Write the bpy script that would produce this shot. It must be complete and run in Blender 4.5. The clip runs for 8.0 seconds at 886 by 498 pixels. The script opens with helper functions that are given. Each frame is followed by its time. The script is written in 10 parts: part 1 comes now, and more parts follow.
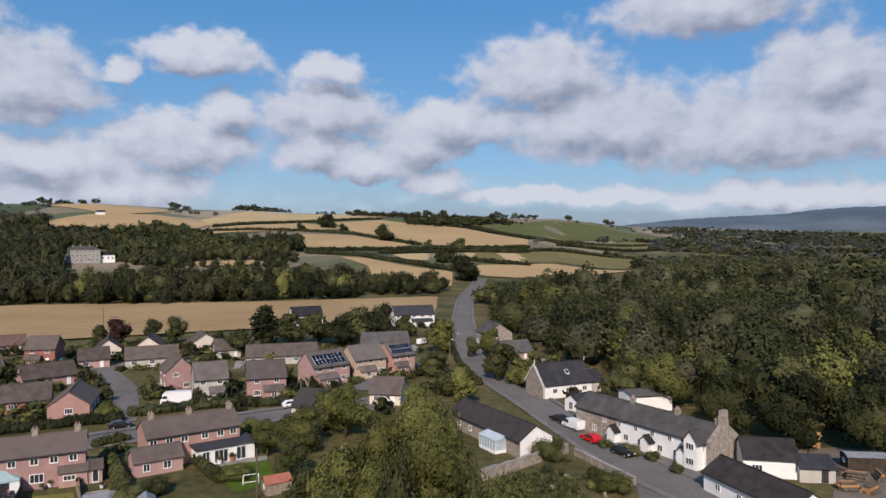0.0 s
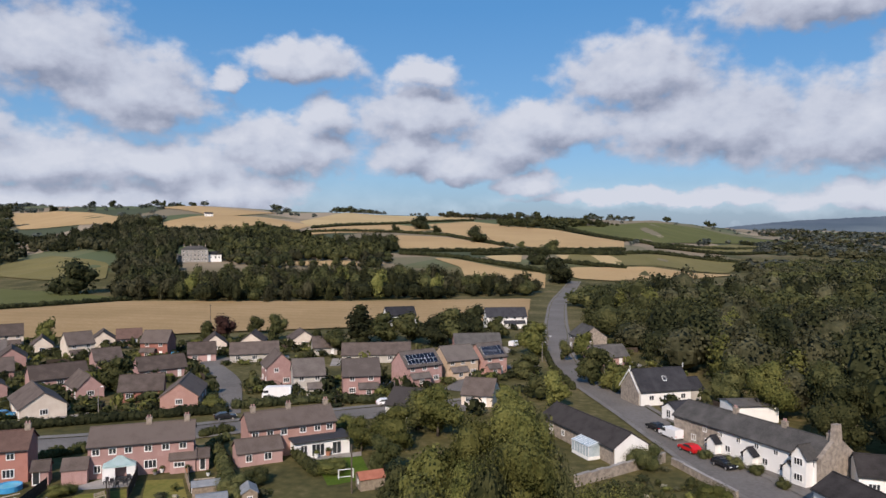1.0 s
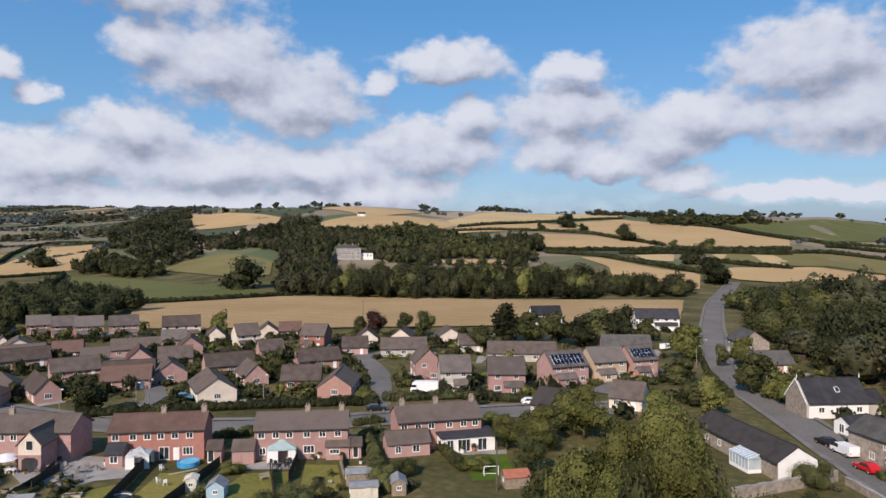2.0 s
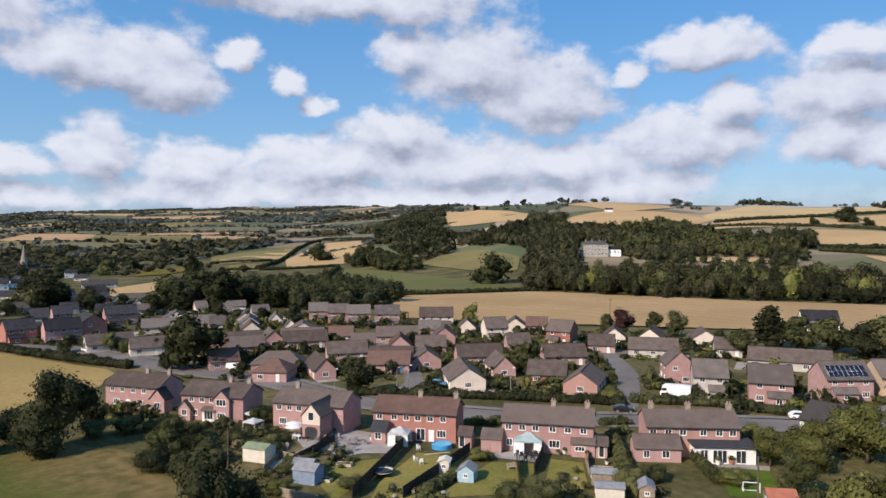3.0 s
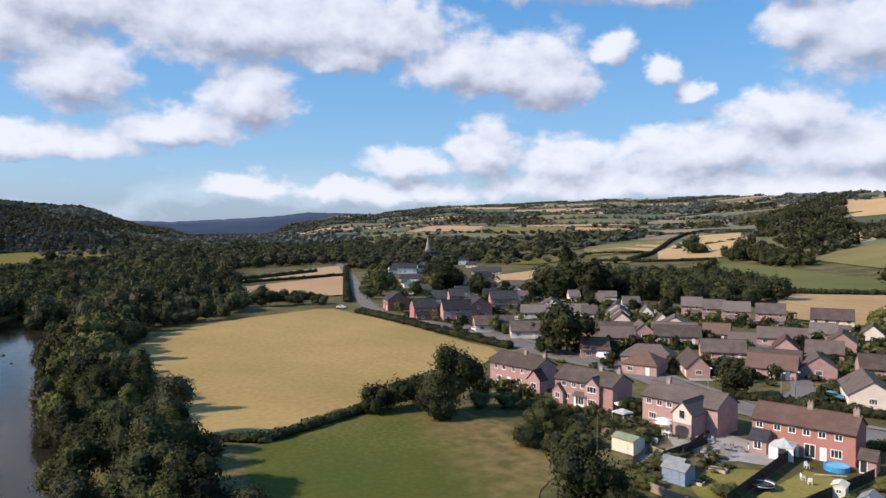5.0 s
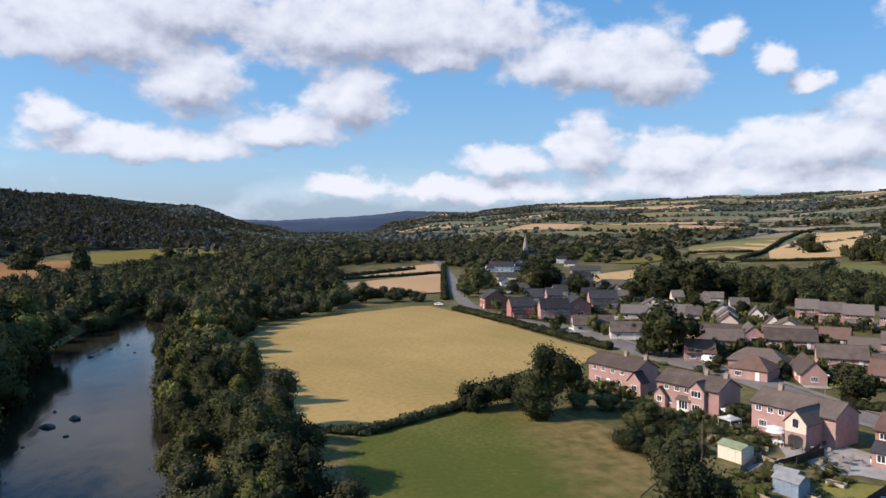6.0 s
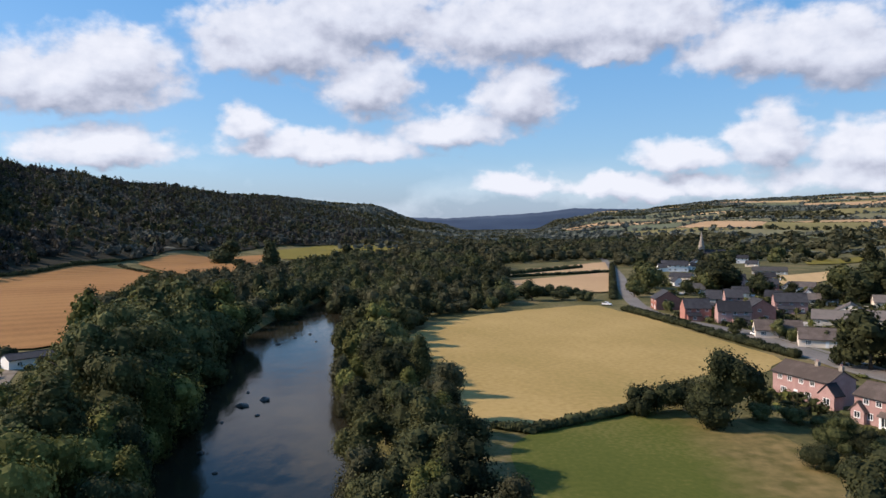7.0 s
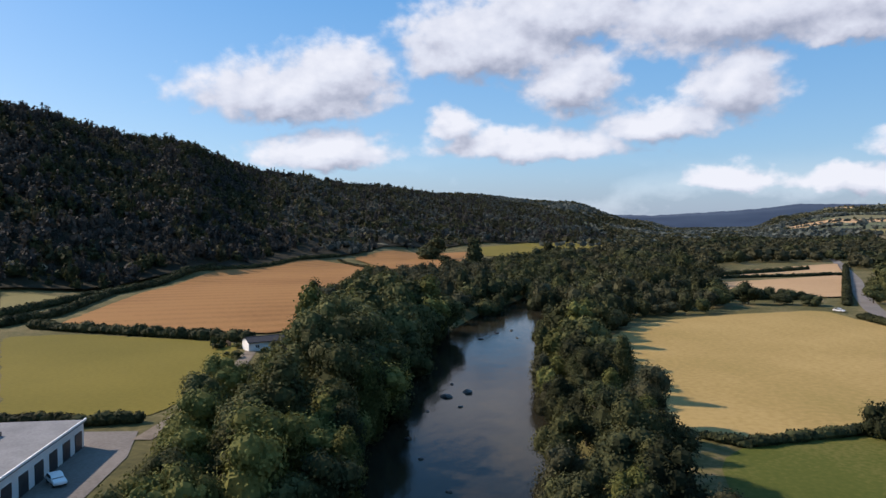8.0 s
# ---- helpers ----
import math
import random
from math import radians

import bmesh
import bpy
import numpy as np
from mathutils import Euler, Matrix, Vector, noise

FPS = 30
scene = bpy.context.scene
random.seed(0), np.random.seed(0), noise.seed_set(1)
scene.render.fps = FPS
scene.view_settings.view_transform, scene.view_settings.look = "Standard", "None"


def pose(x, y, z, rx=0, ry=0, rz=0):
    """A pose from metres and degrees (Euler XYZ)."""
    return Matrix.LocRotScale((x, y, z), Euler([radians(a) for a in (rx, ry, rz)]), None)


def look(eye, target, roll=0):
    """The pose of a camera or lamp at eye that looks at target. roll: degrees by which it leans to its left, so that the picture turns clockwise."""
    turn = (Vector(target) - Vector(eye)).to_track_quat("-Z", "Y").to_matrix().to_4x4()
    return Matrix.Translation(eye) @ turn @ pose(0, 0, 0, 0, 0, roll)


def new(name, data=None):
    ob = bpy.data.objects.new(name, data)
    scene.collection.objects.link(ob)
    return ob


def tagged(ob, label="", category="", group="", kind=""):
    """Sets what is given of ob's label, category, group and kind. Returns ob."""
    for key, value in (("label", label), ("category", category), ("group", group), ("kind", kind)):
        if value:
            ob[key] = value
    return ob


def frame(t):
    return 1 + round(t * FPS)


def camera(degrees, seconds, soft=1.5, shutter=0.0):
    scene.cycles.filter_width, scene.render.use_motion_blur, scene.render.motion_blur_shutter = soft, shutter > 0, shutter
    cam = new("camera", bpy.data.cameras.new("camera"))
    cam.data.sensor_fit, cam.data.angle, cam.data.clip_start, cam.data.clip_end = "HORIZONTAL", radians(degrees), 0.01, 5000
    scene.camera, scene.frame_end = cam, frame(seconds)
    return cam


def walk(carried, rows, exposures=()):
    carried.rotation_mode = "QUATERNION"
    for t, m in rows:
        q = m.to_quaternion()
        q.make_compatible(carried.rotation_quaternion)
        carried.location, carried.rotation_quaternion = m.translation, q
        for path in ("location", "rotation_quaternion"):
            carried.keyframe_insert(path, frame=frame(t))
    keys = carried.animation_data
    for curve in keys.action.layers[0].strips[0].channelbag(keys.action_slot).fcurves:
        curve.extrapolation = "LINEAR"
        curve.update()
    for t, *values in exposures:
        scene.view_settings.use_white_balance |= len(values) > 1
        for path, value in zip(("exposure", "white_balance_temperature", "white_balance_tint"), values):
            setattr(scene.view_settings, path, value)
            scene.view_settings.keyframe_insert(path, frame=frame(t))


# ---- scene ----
EYE = 36.0
cam = camera(64.37, 8.0)
walk(cam, [
    (0.0, pose(0, 0, EYE, 89.03, 0.34, 0.00)),
    (0.5, pose(0, 0, EYE, 89.18, 0.22, 5.39)),
    (1.0, pose(0, 0, EYE, 89.19, 0.12, 7.53)),
    (1.2, pose(0, 0, EYE, 89.17, 0.15, 8.37)),
    (2.3, pose(0, 0, EYE, 89.05, 0.31, 22.74)),
    (2.5, pose(0, 0, EYE, 88.99, 0.40, 25.20)),
    (2.7, pose(0, 0, EYE, 88.95, 0.34, 32.27)),
    (2.9, pose(0, 0, EYE, 88.91, 0.28, 37.33)),
    (3.0, pose(0, 0, EYE, 88.89, 0.24, 39.19)),
    (3.5, pose(0, 0, EYE, 88.78, 0.19, 46.90)),
    (4.0, pose(0, 0, EYE, 88.63, 0.17, 53.67)),
    (4.5, pose(0, 0, EYE, 88.50, 0.21, 61.18)),
    (5.0, pose(0, 0, EYE, 88.33, 0.21, 68.76)),
    (5.2, pose(0, 0, EYE, 88.31, 0.22, 70.29)),
    (6.3, pose(0, 0, EYE, 88.18, 0.29, 80.55)),
    (6.5, pose(0, 0, EYE, 88.16, 0.31, 83.65)),
    (7.0, pose(0, 0, EYE, 88.09, 0.29, 90.14)),
    (7.5, pose(0, 0, EYE, 88.06, 0.34, 99.16)),
    (8.0, pose(0, 0, EYE, 87.99, 0.36, 106.44)),
], [(0.0, -0.17, 6250, 17), (2.5, 0.06, 6350, 17), (4.5, 0.28, 6350, 17), (6.5, 0.30, 6450, 17), (8.0, 0.27, 6500, 17)])

# ---- light ----
SUN_AZ, SUN_EL = 174.0, 34.0   # degrees leftwards from +y, and above the horizon
sun_way = Vector((-math.sin(radians(SUN_AZ)) * math.cos(radians(SUN_EL)), math.cos(radians(SUN_AZ)) * math.cos(radians(SUN_EL)), math.sin(radians(SUN_EL))))
sun = new("sun", bpy.data.lights.new("sun", "SUN"))
sun.data.energy, sun.data.angle, sun.data.color = 5.0, radians(0.5), (1.0, 0.86, 0.69)
sun.matrix_world = look(sun_way * 500, (0, 0, 0))

world = bpy.data.worlds.new("sky")
scene.world = world
world.use_nodes = True
wn, wl = world.node_tree.nodes, world.node_tree.links
wn.clear()


sky = wn.new("ShaderNodeTexSky")
sky.sky_type, sky.sun_disc = "NISHITA", False
sky.sun_elevation, sky.sun_rotation = radians(SUN_EL), radians(-SUN_AZ)
sky.air_density, sky.dust_density, sky.ozone_density = 1.0, 1.0, 3.0
back = wn.new("ShaderNodeBackground")
back.inputs["Strength"].default_value = 0.093
wout = wn.new("ShaderNodeOutputWorld")
# cumulus: azimuth of the middle, elevation of the flat base, half width and height in degrees
TOWERS = [(-20.5, 15.0, 8.0, 5.0), (-8.0, 10.6, 6.4, 5.2), (-28.5, 9.4, 5.0, 5.6), (-1.0, 7.6, 6.0, 3.6), (-13.0, 6.2, 9.0, 6.4), (-24.0, 5.0, 12.0, 6.6), (-33.0, 5.5, 7.0, 6.0),
          (2.2, 5.6, 4.6, 5.0), (9.6, 8.2, 5.6, 4.6), (16.8, 8.2, 2.6, 3.2), (18.6, 12.4, 4.6, 3.4), (24.3, 11.6, 1.3, 1.8), (9.0, 12.2, 2.8, 2.4)]
TOWERS += [(42.0, 13.0, 3.2, 3.4), (36.6, 10.6, 6.2, 6.4), (30.6, 8.2, 5.4, 6.4), (51.6, 11.0, 1.5, 2.2), (49.6, 9.4, 1.5, 2.0), (67.0, 11.0, 4.8, 4.8), (63.6, 10.4, 5.0, 4.8), (60.4, 9.4, 4.0, 6.0), (55.0, 12.6, 1.8, 2.6)]
TOWERS += [(73.0, 14.6, 0.9, 1.0), (97.0, 14.2, 7.5, 5.6), (103.0, 11.6, 7.5, 6.4), (96.0, 9.0, 4.0, 5.4), (84.0, 13.0, 11.0, 6.0), (76.5, 12.4, 4.0, 3.0), (84.0, 7.6, 3.7, 6.0), (89.5, 6.4, 5.0, 3.0), (99.0, 5.0, 8.4, 2.9)]
TOWERS += [(105.6, 6.8, 2.1, 2.9), (118.5, 8.4, 8.6, 4.6), (115.0, 10.0, 5.0, 4.6), (116.0, 4.6, 6.0, 3.0), (84.4, 2.3, 3.6, 2.4)]
BANK = [(30.0, 4.2, 9.0, 3.6), (20.5, 5.4, 6.4, 4.4), (10.2, 5.2, 3.6, 4.8), (6.6, 4.6, 6.5, 3.2), (0.6, 3.6, 3.0, 1.9), (25.0, 2.6, 8.0, 3.0), (43.0, 6.6, 4.4, 3.8), (37.0, 4.0, 9.0, 4.2), (48.5, 4.2, 8.0, 3.8),
        (65.4, 4.4, 3.0, 4.6), (59.0, 4.0, 4.0, 3.4), (71.6, 4.2, 3.8, 2.6), (73.0, 1.9, 8.0, 2.2), (55.0, 2.2, 12.0, 2.8), (40.0, 1.6, 14.0, 3.0), (77.0, 2.3, 4.0, 2.0)]
BANK += [(58.0, 17.7, 10.0, 4.0), (47.0, 16.6, 13.0, 4.2), (76.0, 13.4, 9.0, 5.6), (-10.0, 2.6, 12.0, 1.4), (-26.0, 1.8, 10.0, 2.2)]
CLOUDS = TOWERS + BANK

rest = random.Random(5)
for k in range(9):   # the sky goes on all round and overhead
    CLOUDS.append((rest.uniform(146, 322), rest.uniform(3, 32), rest.uniform(4, 10), rest.uniform(1.5, 3.5)))


def sky_math(kind, op, *given):
    n = wn.new(kind)
    n.operation = op
    for socket, value in zip(n.inputs, given):
        if hasattr(value, "links"):
            wl.new(value, socket)
        else:
            socket.default_value = value
    return n.outputs["Value"] if op in ("LENGTH", "DOT_PRODUCT") or kind == "ShaderNodeMath" else n.outputs[0]


def num(op, *given):
    return sky_math("ShaderNodeMath", op, *given)


def vec(op, *given):
    return sky_math("ShaderNodeVectorMath", op, *given)


def sky_noise(place, scale, detail, rough=0.55):
    n = wn.new("ShaderNodeTexNoise")
    n.inputs["Scale"].default_value, n.inputs["Detail"].default_value, n.inputs["Roughness"].default_value = scale, detail, rough
    wl.new(place, n.inputs["Vector"])
    return n


way = wn.new("ShaderNodeTexCoord").outputs["Generated"]
split = wn.new("ShaderNodeSeparateXYZ")
wl.new(way, split.inputs[0])
azimuth = num("MULTIPLY", num("ARCTAN2", num("MULTIPLY", split.outputs[0], -1.0), split.outputs[1]), 57.29578)
azimuth = num("WRAP", azimuth, 322.0, -38.0)
height = num("MULTIPLY", num("ARCSINE", split.outputs[2]), 57.29578)
join = wn.new("ShaderNodeCombineXYZ")
wl.new(azimuth, join.inputs[0])
wl.new(height, join.inputs[1])
flat = join.outputs[0]


def cloud_field(place):
    """How deep a direction lies in the nearest cloud: 1 in its heart, 0 at its edge; billowing sides and a flatter base."""
    wide = vec("MULTIPLY", place, (1.0, 1.35, 1.0))
    swirl = sky_noise(wide, 0.30, 5.0, 0.56).outputs["Color"]
    puff = vec("MULTIPLY_ADD", swirl, (3.6, 2.6, 0.0), vec("ADD", place, (-1.8, -1.3, 0.0)))
    best = None
    for az, base, w, h in CLOUDS:
        side = vec("MULTIPLY_ADD", puff, (1 / w, 1 / (0.66 * h), 0.0), (-az / w, -(base + 0.34 * h) / (0.66 * h), 0.0))
        far = vec("LENGTH", vec("MAXIMUM", side, vec("MULTIPLY", side, (-1.0, -1.7, 0.0))))
        best = num("SMOOTH_MIN", best, far, 0.35) if best else far
        puff = vec("MULTIPLY_ADD", best, (1e-7, 1e-7, 0.0), puff)
    frayed = sky_noise(wide, 0.55, 5.0, 0.50).outputs["Fac"]
    return num("ADD", num("SUBTRACT", 1.0, num("MINIMUM", best, 3.0)), num("MULTIPLY", num("SUBTRACT", frayed, 0.5), 1.0))


def smooth_step(value, low, high, start, end):
    n = wn.new("ShaderNodeMapRange")
    n.interpolation_type = "SMOOTHSTEP"
    wl.new(value, n.inputs[0])
    for k, number in enumerate((low, high, start, end)):
        n.inputs[k + 1].default_value = number
    return n.outputs[0]


dense = cloud_field(flat)
toward_sun = cloud_field(vec("ADD", flat, (0.6, 1.5, 0.0)))
cover = smooth_step(dense, -0.22, 0.32, 0.0, 0.97)
hazy = smooth_step(height, 6.0, 0.0, 0.0, 0.50)   # pale veil of far cloud low over the horizon
covered = num("MAXIMUM", cover, hazy)
lit = num("SUBTRACT", num("MINIMUM", dense, 0.9), num("MINIMUM", toward_sun, 0.9))
tone = wn.new("ShaderNodeValToRGB")
tone.color_ramp.elements[0].position, tone.color_ramp.elements[0].color = 0.10, (0.31, 0.355, 0.45, 1)
tone.color_ramp.elements[1].position, tone.color_ramp.elements[1].color = 0.92, (0.77, 0.815, 0.86, 1)
for at, colour in ((0.42, (0.53, 0.575, 0.66, 1)), (0.62, (0.645, 0.70, 0.775, 1))):
    tone.color_ramp.elements.new(at).color = colour
wl.new(num("ADD", num("MULTIPLY", lit, 0.62), num("ADD", 0.49, smooth_step(height, 9.0, 1.0, 0.0, 0.14))), tone.inputs[0])
deep = wn.new("ShaderNodeHueSaturation")
deep.inputs["Saturation"].default_value, deep.inputs["Value"].default_value = 1.3, 1.0
wl.new(sky.outputs[0], deep.inputs["Color"])
cloud_light = wn.new("ShaderNodeBackground")
wl.new(tone.outputs[0], cloud_light.inputs["Color"])
cloud_light.inputs["Strength"].default_value = 0.92
veil = wn.new("ShaderNodeMixShader")
wl.new(covered, veil.inputs[0])
wl.new(back.outputs[0], veil.inputs[1])
wl.new(cloud_light.outputs[0], veil.inputs[2])
wl.new(veil.outputs[0], wout.inputs[0])
clear = wn.new("ShaderNodeMix")
clear.data_type = "RGBA"
clear.inputs[0].default_value = 0.45
wl.new(deep.outputs[0], clear.inputs[6])
air = wn.new("ShaderNodeValToRGB")   # blue overhead, pale towards the horizon
air.color_ramp.elements[0].position, air.color_ramp.elements[0].color = 0.0, (0.42, 0.72, 0.98, 1)
air.color_ramp.elements[1].position, air.color_ramp.elements[1].color = 1.0, (0.17, 0.50, 0.92, 1)
wl.new(num("MULTIPLY", height, 1 / 18), air.inputs[0])
wl.new(vec("MULTIPLY", air.outputs[0], (10.0, 10.0, 10.0)), clear.inputs[7])
wl.new(clear.outputs[2], back.inputs["Color"])

# ---- materials ----


def material(name, a, b, scale=1.0, rough=0.85, bump=0.0, fine=8.0, c=None, per="", metal=0.0, space="Object", rows=None):
    """A surface between colours a and b by noise at two scales; per adds variation by object ("object") or by loose piece ("island")."""
    m = bpy.data.materials.new(name)
    m.use_nodes = True
    nodes, links = m.node_tree.nodes, m.node_tree.links
    shade = nodes["Principled BSDF"]
    shade.inputs["Roughness"].default_value, shade.inputs["Metallic"].default_value = rough, metal
    if rough >= 0.9:   # grass, soil, tiles and stone hardly shine
        shade.inputs["Specular IOR Level"].default_value = 0.12
    place = nodes.new("ShaderNodeTexCoord")
    big, small = nodes.new("ShaderNodeTexNoise"), nodes.new("ShaderNodeTexNoise")
    big.inputs["Scale"].default_value, small.inputs["Scale"].default_value = scale, scale * fine
    big.inputs["Detail"].default_value, small.inputs["Detail"].default_value = 4, 3
    for n in (big, small):
        links.new(place.outputs[space], n.inputs["Vector"])
    blend = nodes.new("ShaderNodeMix")
    blend.inputs[0].default_value = 0.4
    links.new(big.outputs["Fac"], blend.inputs[2])
    links.new(small.outputs["Fac"], blend.inputs[3])
    ramp = nodes.new("ShaderNodeValToRGB")
    ramp.color_ramp.elements[0].position, ramp.color_ramp.elements[1].position = 0.36, 0.64
    ramp.color_ramp.elements[0].color, ramp.color_ramp.elements[1].color = (*a, 1), (*b, 1)
    if c:
        e = ramp.color_ramp.elements.new(0.5)
        e.color = (*c, 1)
    value = blend.outputs[0]
    if per:
        pick = nodes.new("ShaderNodeObjectInfo" if per == "object" else "ShaderNodeNewGeometry")
        more = nodes.new("ShaderNodeMath")
        more.operation = "MULTIPLY_ADD"
        links.new(pick.outputs["Random" if per == "object" else "Random Per Island"], more.inputs[0])
        more.inputs[1].default_value = 0.3
        lower = nodes.new("ShaderNodeMath")
        lower.operation = "SUBTRACT"
        links.new(value, lower.inputs[0])
        lower.inputs[1].default_value = 0.15
        links.new(lower.outputs[0], more.inputs[2])
        value = more.outputs[0]
    if rows:   # drilled or mown lines: direction in degrees, spacing in metres, depth
        turn, wave = nodes.new("ShaderNodeMapping"), nodes.new("ShaderNodeTexWave")
        turn.inputs["Rotation"].default_value = (0, 0, radians(rows[0]))
        links.new(place.outputs[space], turn.inputs[0])
        links.new(turn.outputs[0], wave.inputs["Vector"])
        wave.bands_direction = "Y"
        wave.inputs["Scale"].default_value, wave.inputs["Distortion"].default_value, wave.inputs["Detail Scale"].default_value = 0.314 / rows[1], 1.5, 0.3
        lines = nodes.new("ShaderNodeMath")
        lines.operation = "MULTIPLY_ADD"
        links.new(wave.outputs["Fac"], lines.inputs[0])
        lines.inputs[1].default_value = rows[2]
        links.new(value, lines.inputs[2])
        value = lines.outputs[0]
    links.new(value, ramp.inputs[0])
    links.new(ramp.outputs[0], shade.inputs["Base Color"])
    if bump:
        rise = nodes.new("ShaderNodeBump")
        rise.inputs["Strength"].default_value, rise.inputs["Distance"].default_value = 0.6, bump
        links.new(small.outputs["Fac"], rise.inputs["Height"])
        links.new(rise.outputs[0], shade.inputs["Normal"])
    return m


def leafy(name, a, b, c):
    """Foliage: three greens by leaf, by tree and by place, with some light through the leaf."""
    m = material(name, a, b, 0.16, 0.8, 0, 5, c=c, per="island")
    nodes, links = m.node_tree.nodes, m.node_tree.links
    where = nodes.new("ShaderNodeNewGeometry")
    for n in nodes:
        if n.type == "TEX_NOISE":
            links.new(where.outputs["Position"], n.inputs["Vector"])
        elif n.type == "MATH" and n.operation == "MULTIPLY_ADD":
            n.inputs[1].default_value = 0.16
        elif n.type == "MATH" and n.operation == "SUBTRACT":
            n.inputs[1].default_value = 0.08
    shade, out = nodes["Principled BSDF"], nodes["Material Output"]
    info, hue = nodes.new("ShaderNodeObjectInfo"), nodes.new("ShaderNodeHueSaturation")
    spread = nodes.new("ShaderNodeMapRange")
    spread.inputs[3].default_value, spread.inputs[4].default_value = 0.65, 1.35
    links.new(info.outputs["Random"], spread.inputs[0])
    links.new(spread.outputs[0], hue.inputs["Value"])
    colour = shade.inputs["Base Color"].links[0].from_socket
    links.new(colour, hue.inputs["Color"])
    links.new(hue.outputs[0], shade.inputs["Base Color"])
    shade.inputs["Specular IOR Level"].default_value = 0.08
    glow, both = nodes.new("ShaderNodeBsdfTranslucent"), nodes.new("ShaderNodeMixShader")
    links.new(hue.outputs[0], glow.inputs[0])
    both.inputs[0].default_value = 0.18
    links.new(shade.outputs[0], both.inputs[1])
    links.new(glow.outputs[0], both.inputs[2])
    links.new(both.outputs[0], out.inputs[0])
    return m


LEAF = leafy("leaves", (0.030, 0.036, 0.013), (0.115, 0.115, 0.045), (0.068, 0.073, 0.029))
LEAF_DARK = leafy("dark leaves", (0.017, 0.021, 0.010), (0.064, 0.067, 0.029), (0.035, 0.040, 0.018))
LEAF_LIGHT = leafy("light leaves", (0.057, 0.065, 0.018), (0.164, 0.162, 0.050), (0.107, 0.111, 0.033))
LEAF_DULL = leafy("grey-green leaves", (0.029, 0.031, 0.016), (0.095, 0.091, 0.050), (0.059, 0.059, 0.031))
# paler and bluer than real foliage: distance haze put into the leaf colour
LEAF_HAZED = leafy("blue-green leaves", (0.052, 0.066, 0.058), (0.150, 0.162, 0.138), (0.098, 0.112, 0.098))
LEAF_PINE = leafy("conifer needles", (0.023, 0.024, 0.021), (0.070, 0.066, 0.056), (0.043, 0.041, 0.036))
LEAF_COPPER = leafy("copper leaves", (0.020, 0.010, 0.010), (0.060, 0.030, 0.024), (0.035, 0.018, 0.015))
BARK = material("bark", (0.06, 0.05, 0.04), (0.16, 0.13, 0.10), 2.0, 0.95, 0.02)
BRICK = {
    "red": material("red brick", (0.285, 0.125, 0.098), (0.385, 0.185, 0.148), 0.8, 0.9, 0.008, 12, per="object"),
    "pink": material("pink brick", (0.334, 0.205, 0.187), (0.435, 0.282, 0.259), 0.8, 0.9, 0.008, 12, per="object"),
    "salmon": material("salmon brick", (0.368, 0.219, 0.183), (0.460, 0.284, 0.247), 0.8, 0.9, 0.008, 12, per="object"),
    "buff": material("buff brick", (0.46, 0.355, 0.255), (0.56, 0.445, 0.335), 0.8, 0.9, 0.008, 12, per="object"),
    "cream": material("cream render", (0.60, 0.51, 0.42), (0.71, 0.635, 0.54), 0.6, 0.9, 0.005, 12, per="object"),
    "white": material("white render", (0.74, 0.73, 0.70), (0.84, 0.83, 0.80), 0.5, 0.85, 0.005, 12),
    "grey": material("grey pebbledash", (0.40, 0.37, 0.33), (0.52, 0.49, 0.44), 0.8, 0.95, 0.01, 20),
    "stone": material("rubble stone", (0.20, 0.17, 0.14), (0.40, 0.34, 0.28), 1.6, 0.95, 0.05, 5),
}
TILES = {
    "brown": material("brown roof tiles", (0.076, 0.059, 0.050), (0.137, 0.109, 0.094), 0.5, 0.9, 0.02, 14, per="object"),
    "red": material("reddish roof tiles", (0.093, 0.057, 0.047), (0.153, 0.097, 0.077), 0.5, 0.9, 0.02, 14, per="object"),
    "grey": material("grey roof tiles", (0.092, 0.077, 0.070), (0.158, 0.137, 0.123), 0.5, 0.9, 0.02, 14, per="object"),
    "slate": material("blue-grey slate", (0.026, 0.026, 0.030), (0.055, 0.055, 0.061), 0.6, 0.92, 0.015, 14, per="object"),
    "dark": material("black-brown slate", (0.026, 0.023, 0.022), (0.056, 0.050, 0.048), 0.6, 0.92, 0.015, 14, per="object"),
    "old": material("weathered slate", (0.061, 0.058, 0.055), (0.115, 0.108, 0.101), 0.5, 0.92, 0.02, 12, per="object"),
}
TRIM = material("white painted trim", (0.74, 0.74, 0.72), (0.84, 0.84, 0.82), 1, 0.5)
PANE = material("window glass", (0.02, 0.024, 0.028), (0.045, 0.05, 0.055), 0.5, 0.08)
DARK = material("dark painted metal", (0.02, 0.02, 0.022), (0.05, 0.05, 0.055), 1, 0.5)
ASPHALT = material("worn asphalt", (0.128, 0.116, 0.104), (0.205, 0.186, 0.168), 0.06, 0.9, 0.004, 30)
PAVING = material("paving and concrete", (0.24, 0.22, 0.20), (0.38, 0.35, 0.32), 0.3, 0.9, 0.005, 12)
GRASS = material("mown grass", (0.130, 0.135, 0.028), (0.250, 0.205, 0.060), 0.09, 0.95, 0.02, 14)
LAWN = material("green lawn", (0.052, 0.090, 0.010), (0.094, 0.139, 0.016), 0.2, 0.95, 0.02, 10)
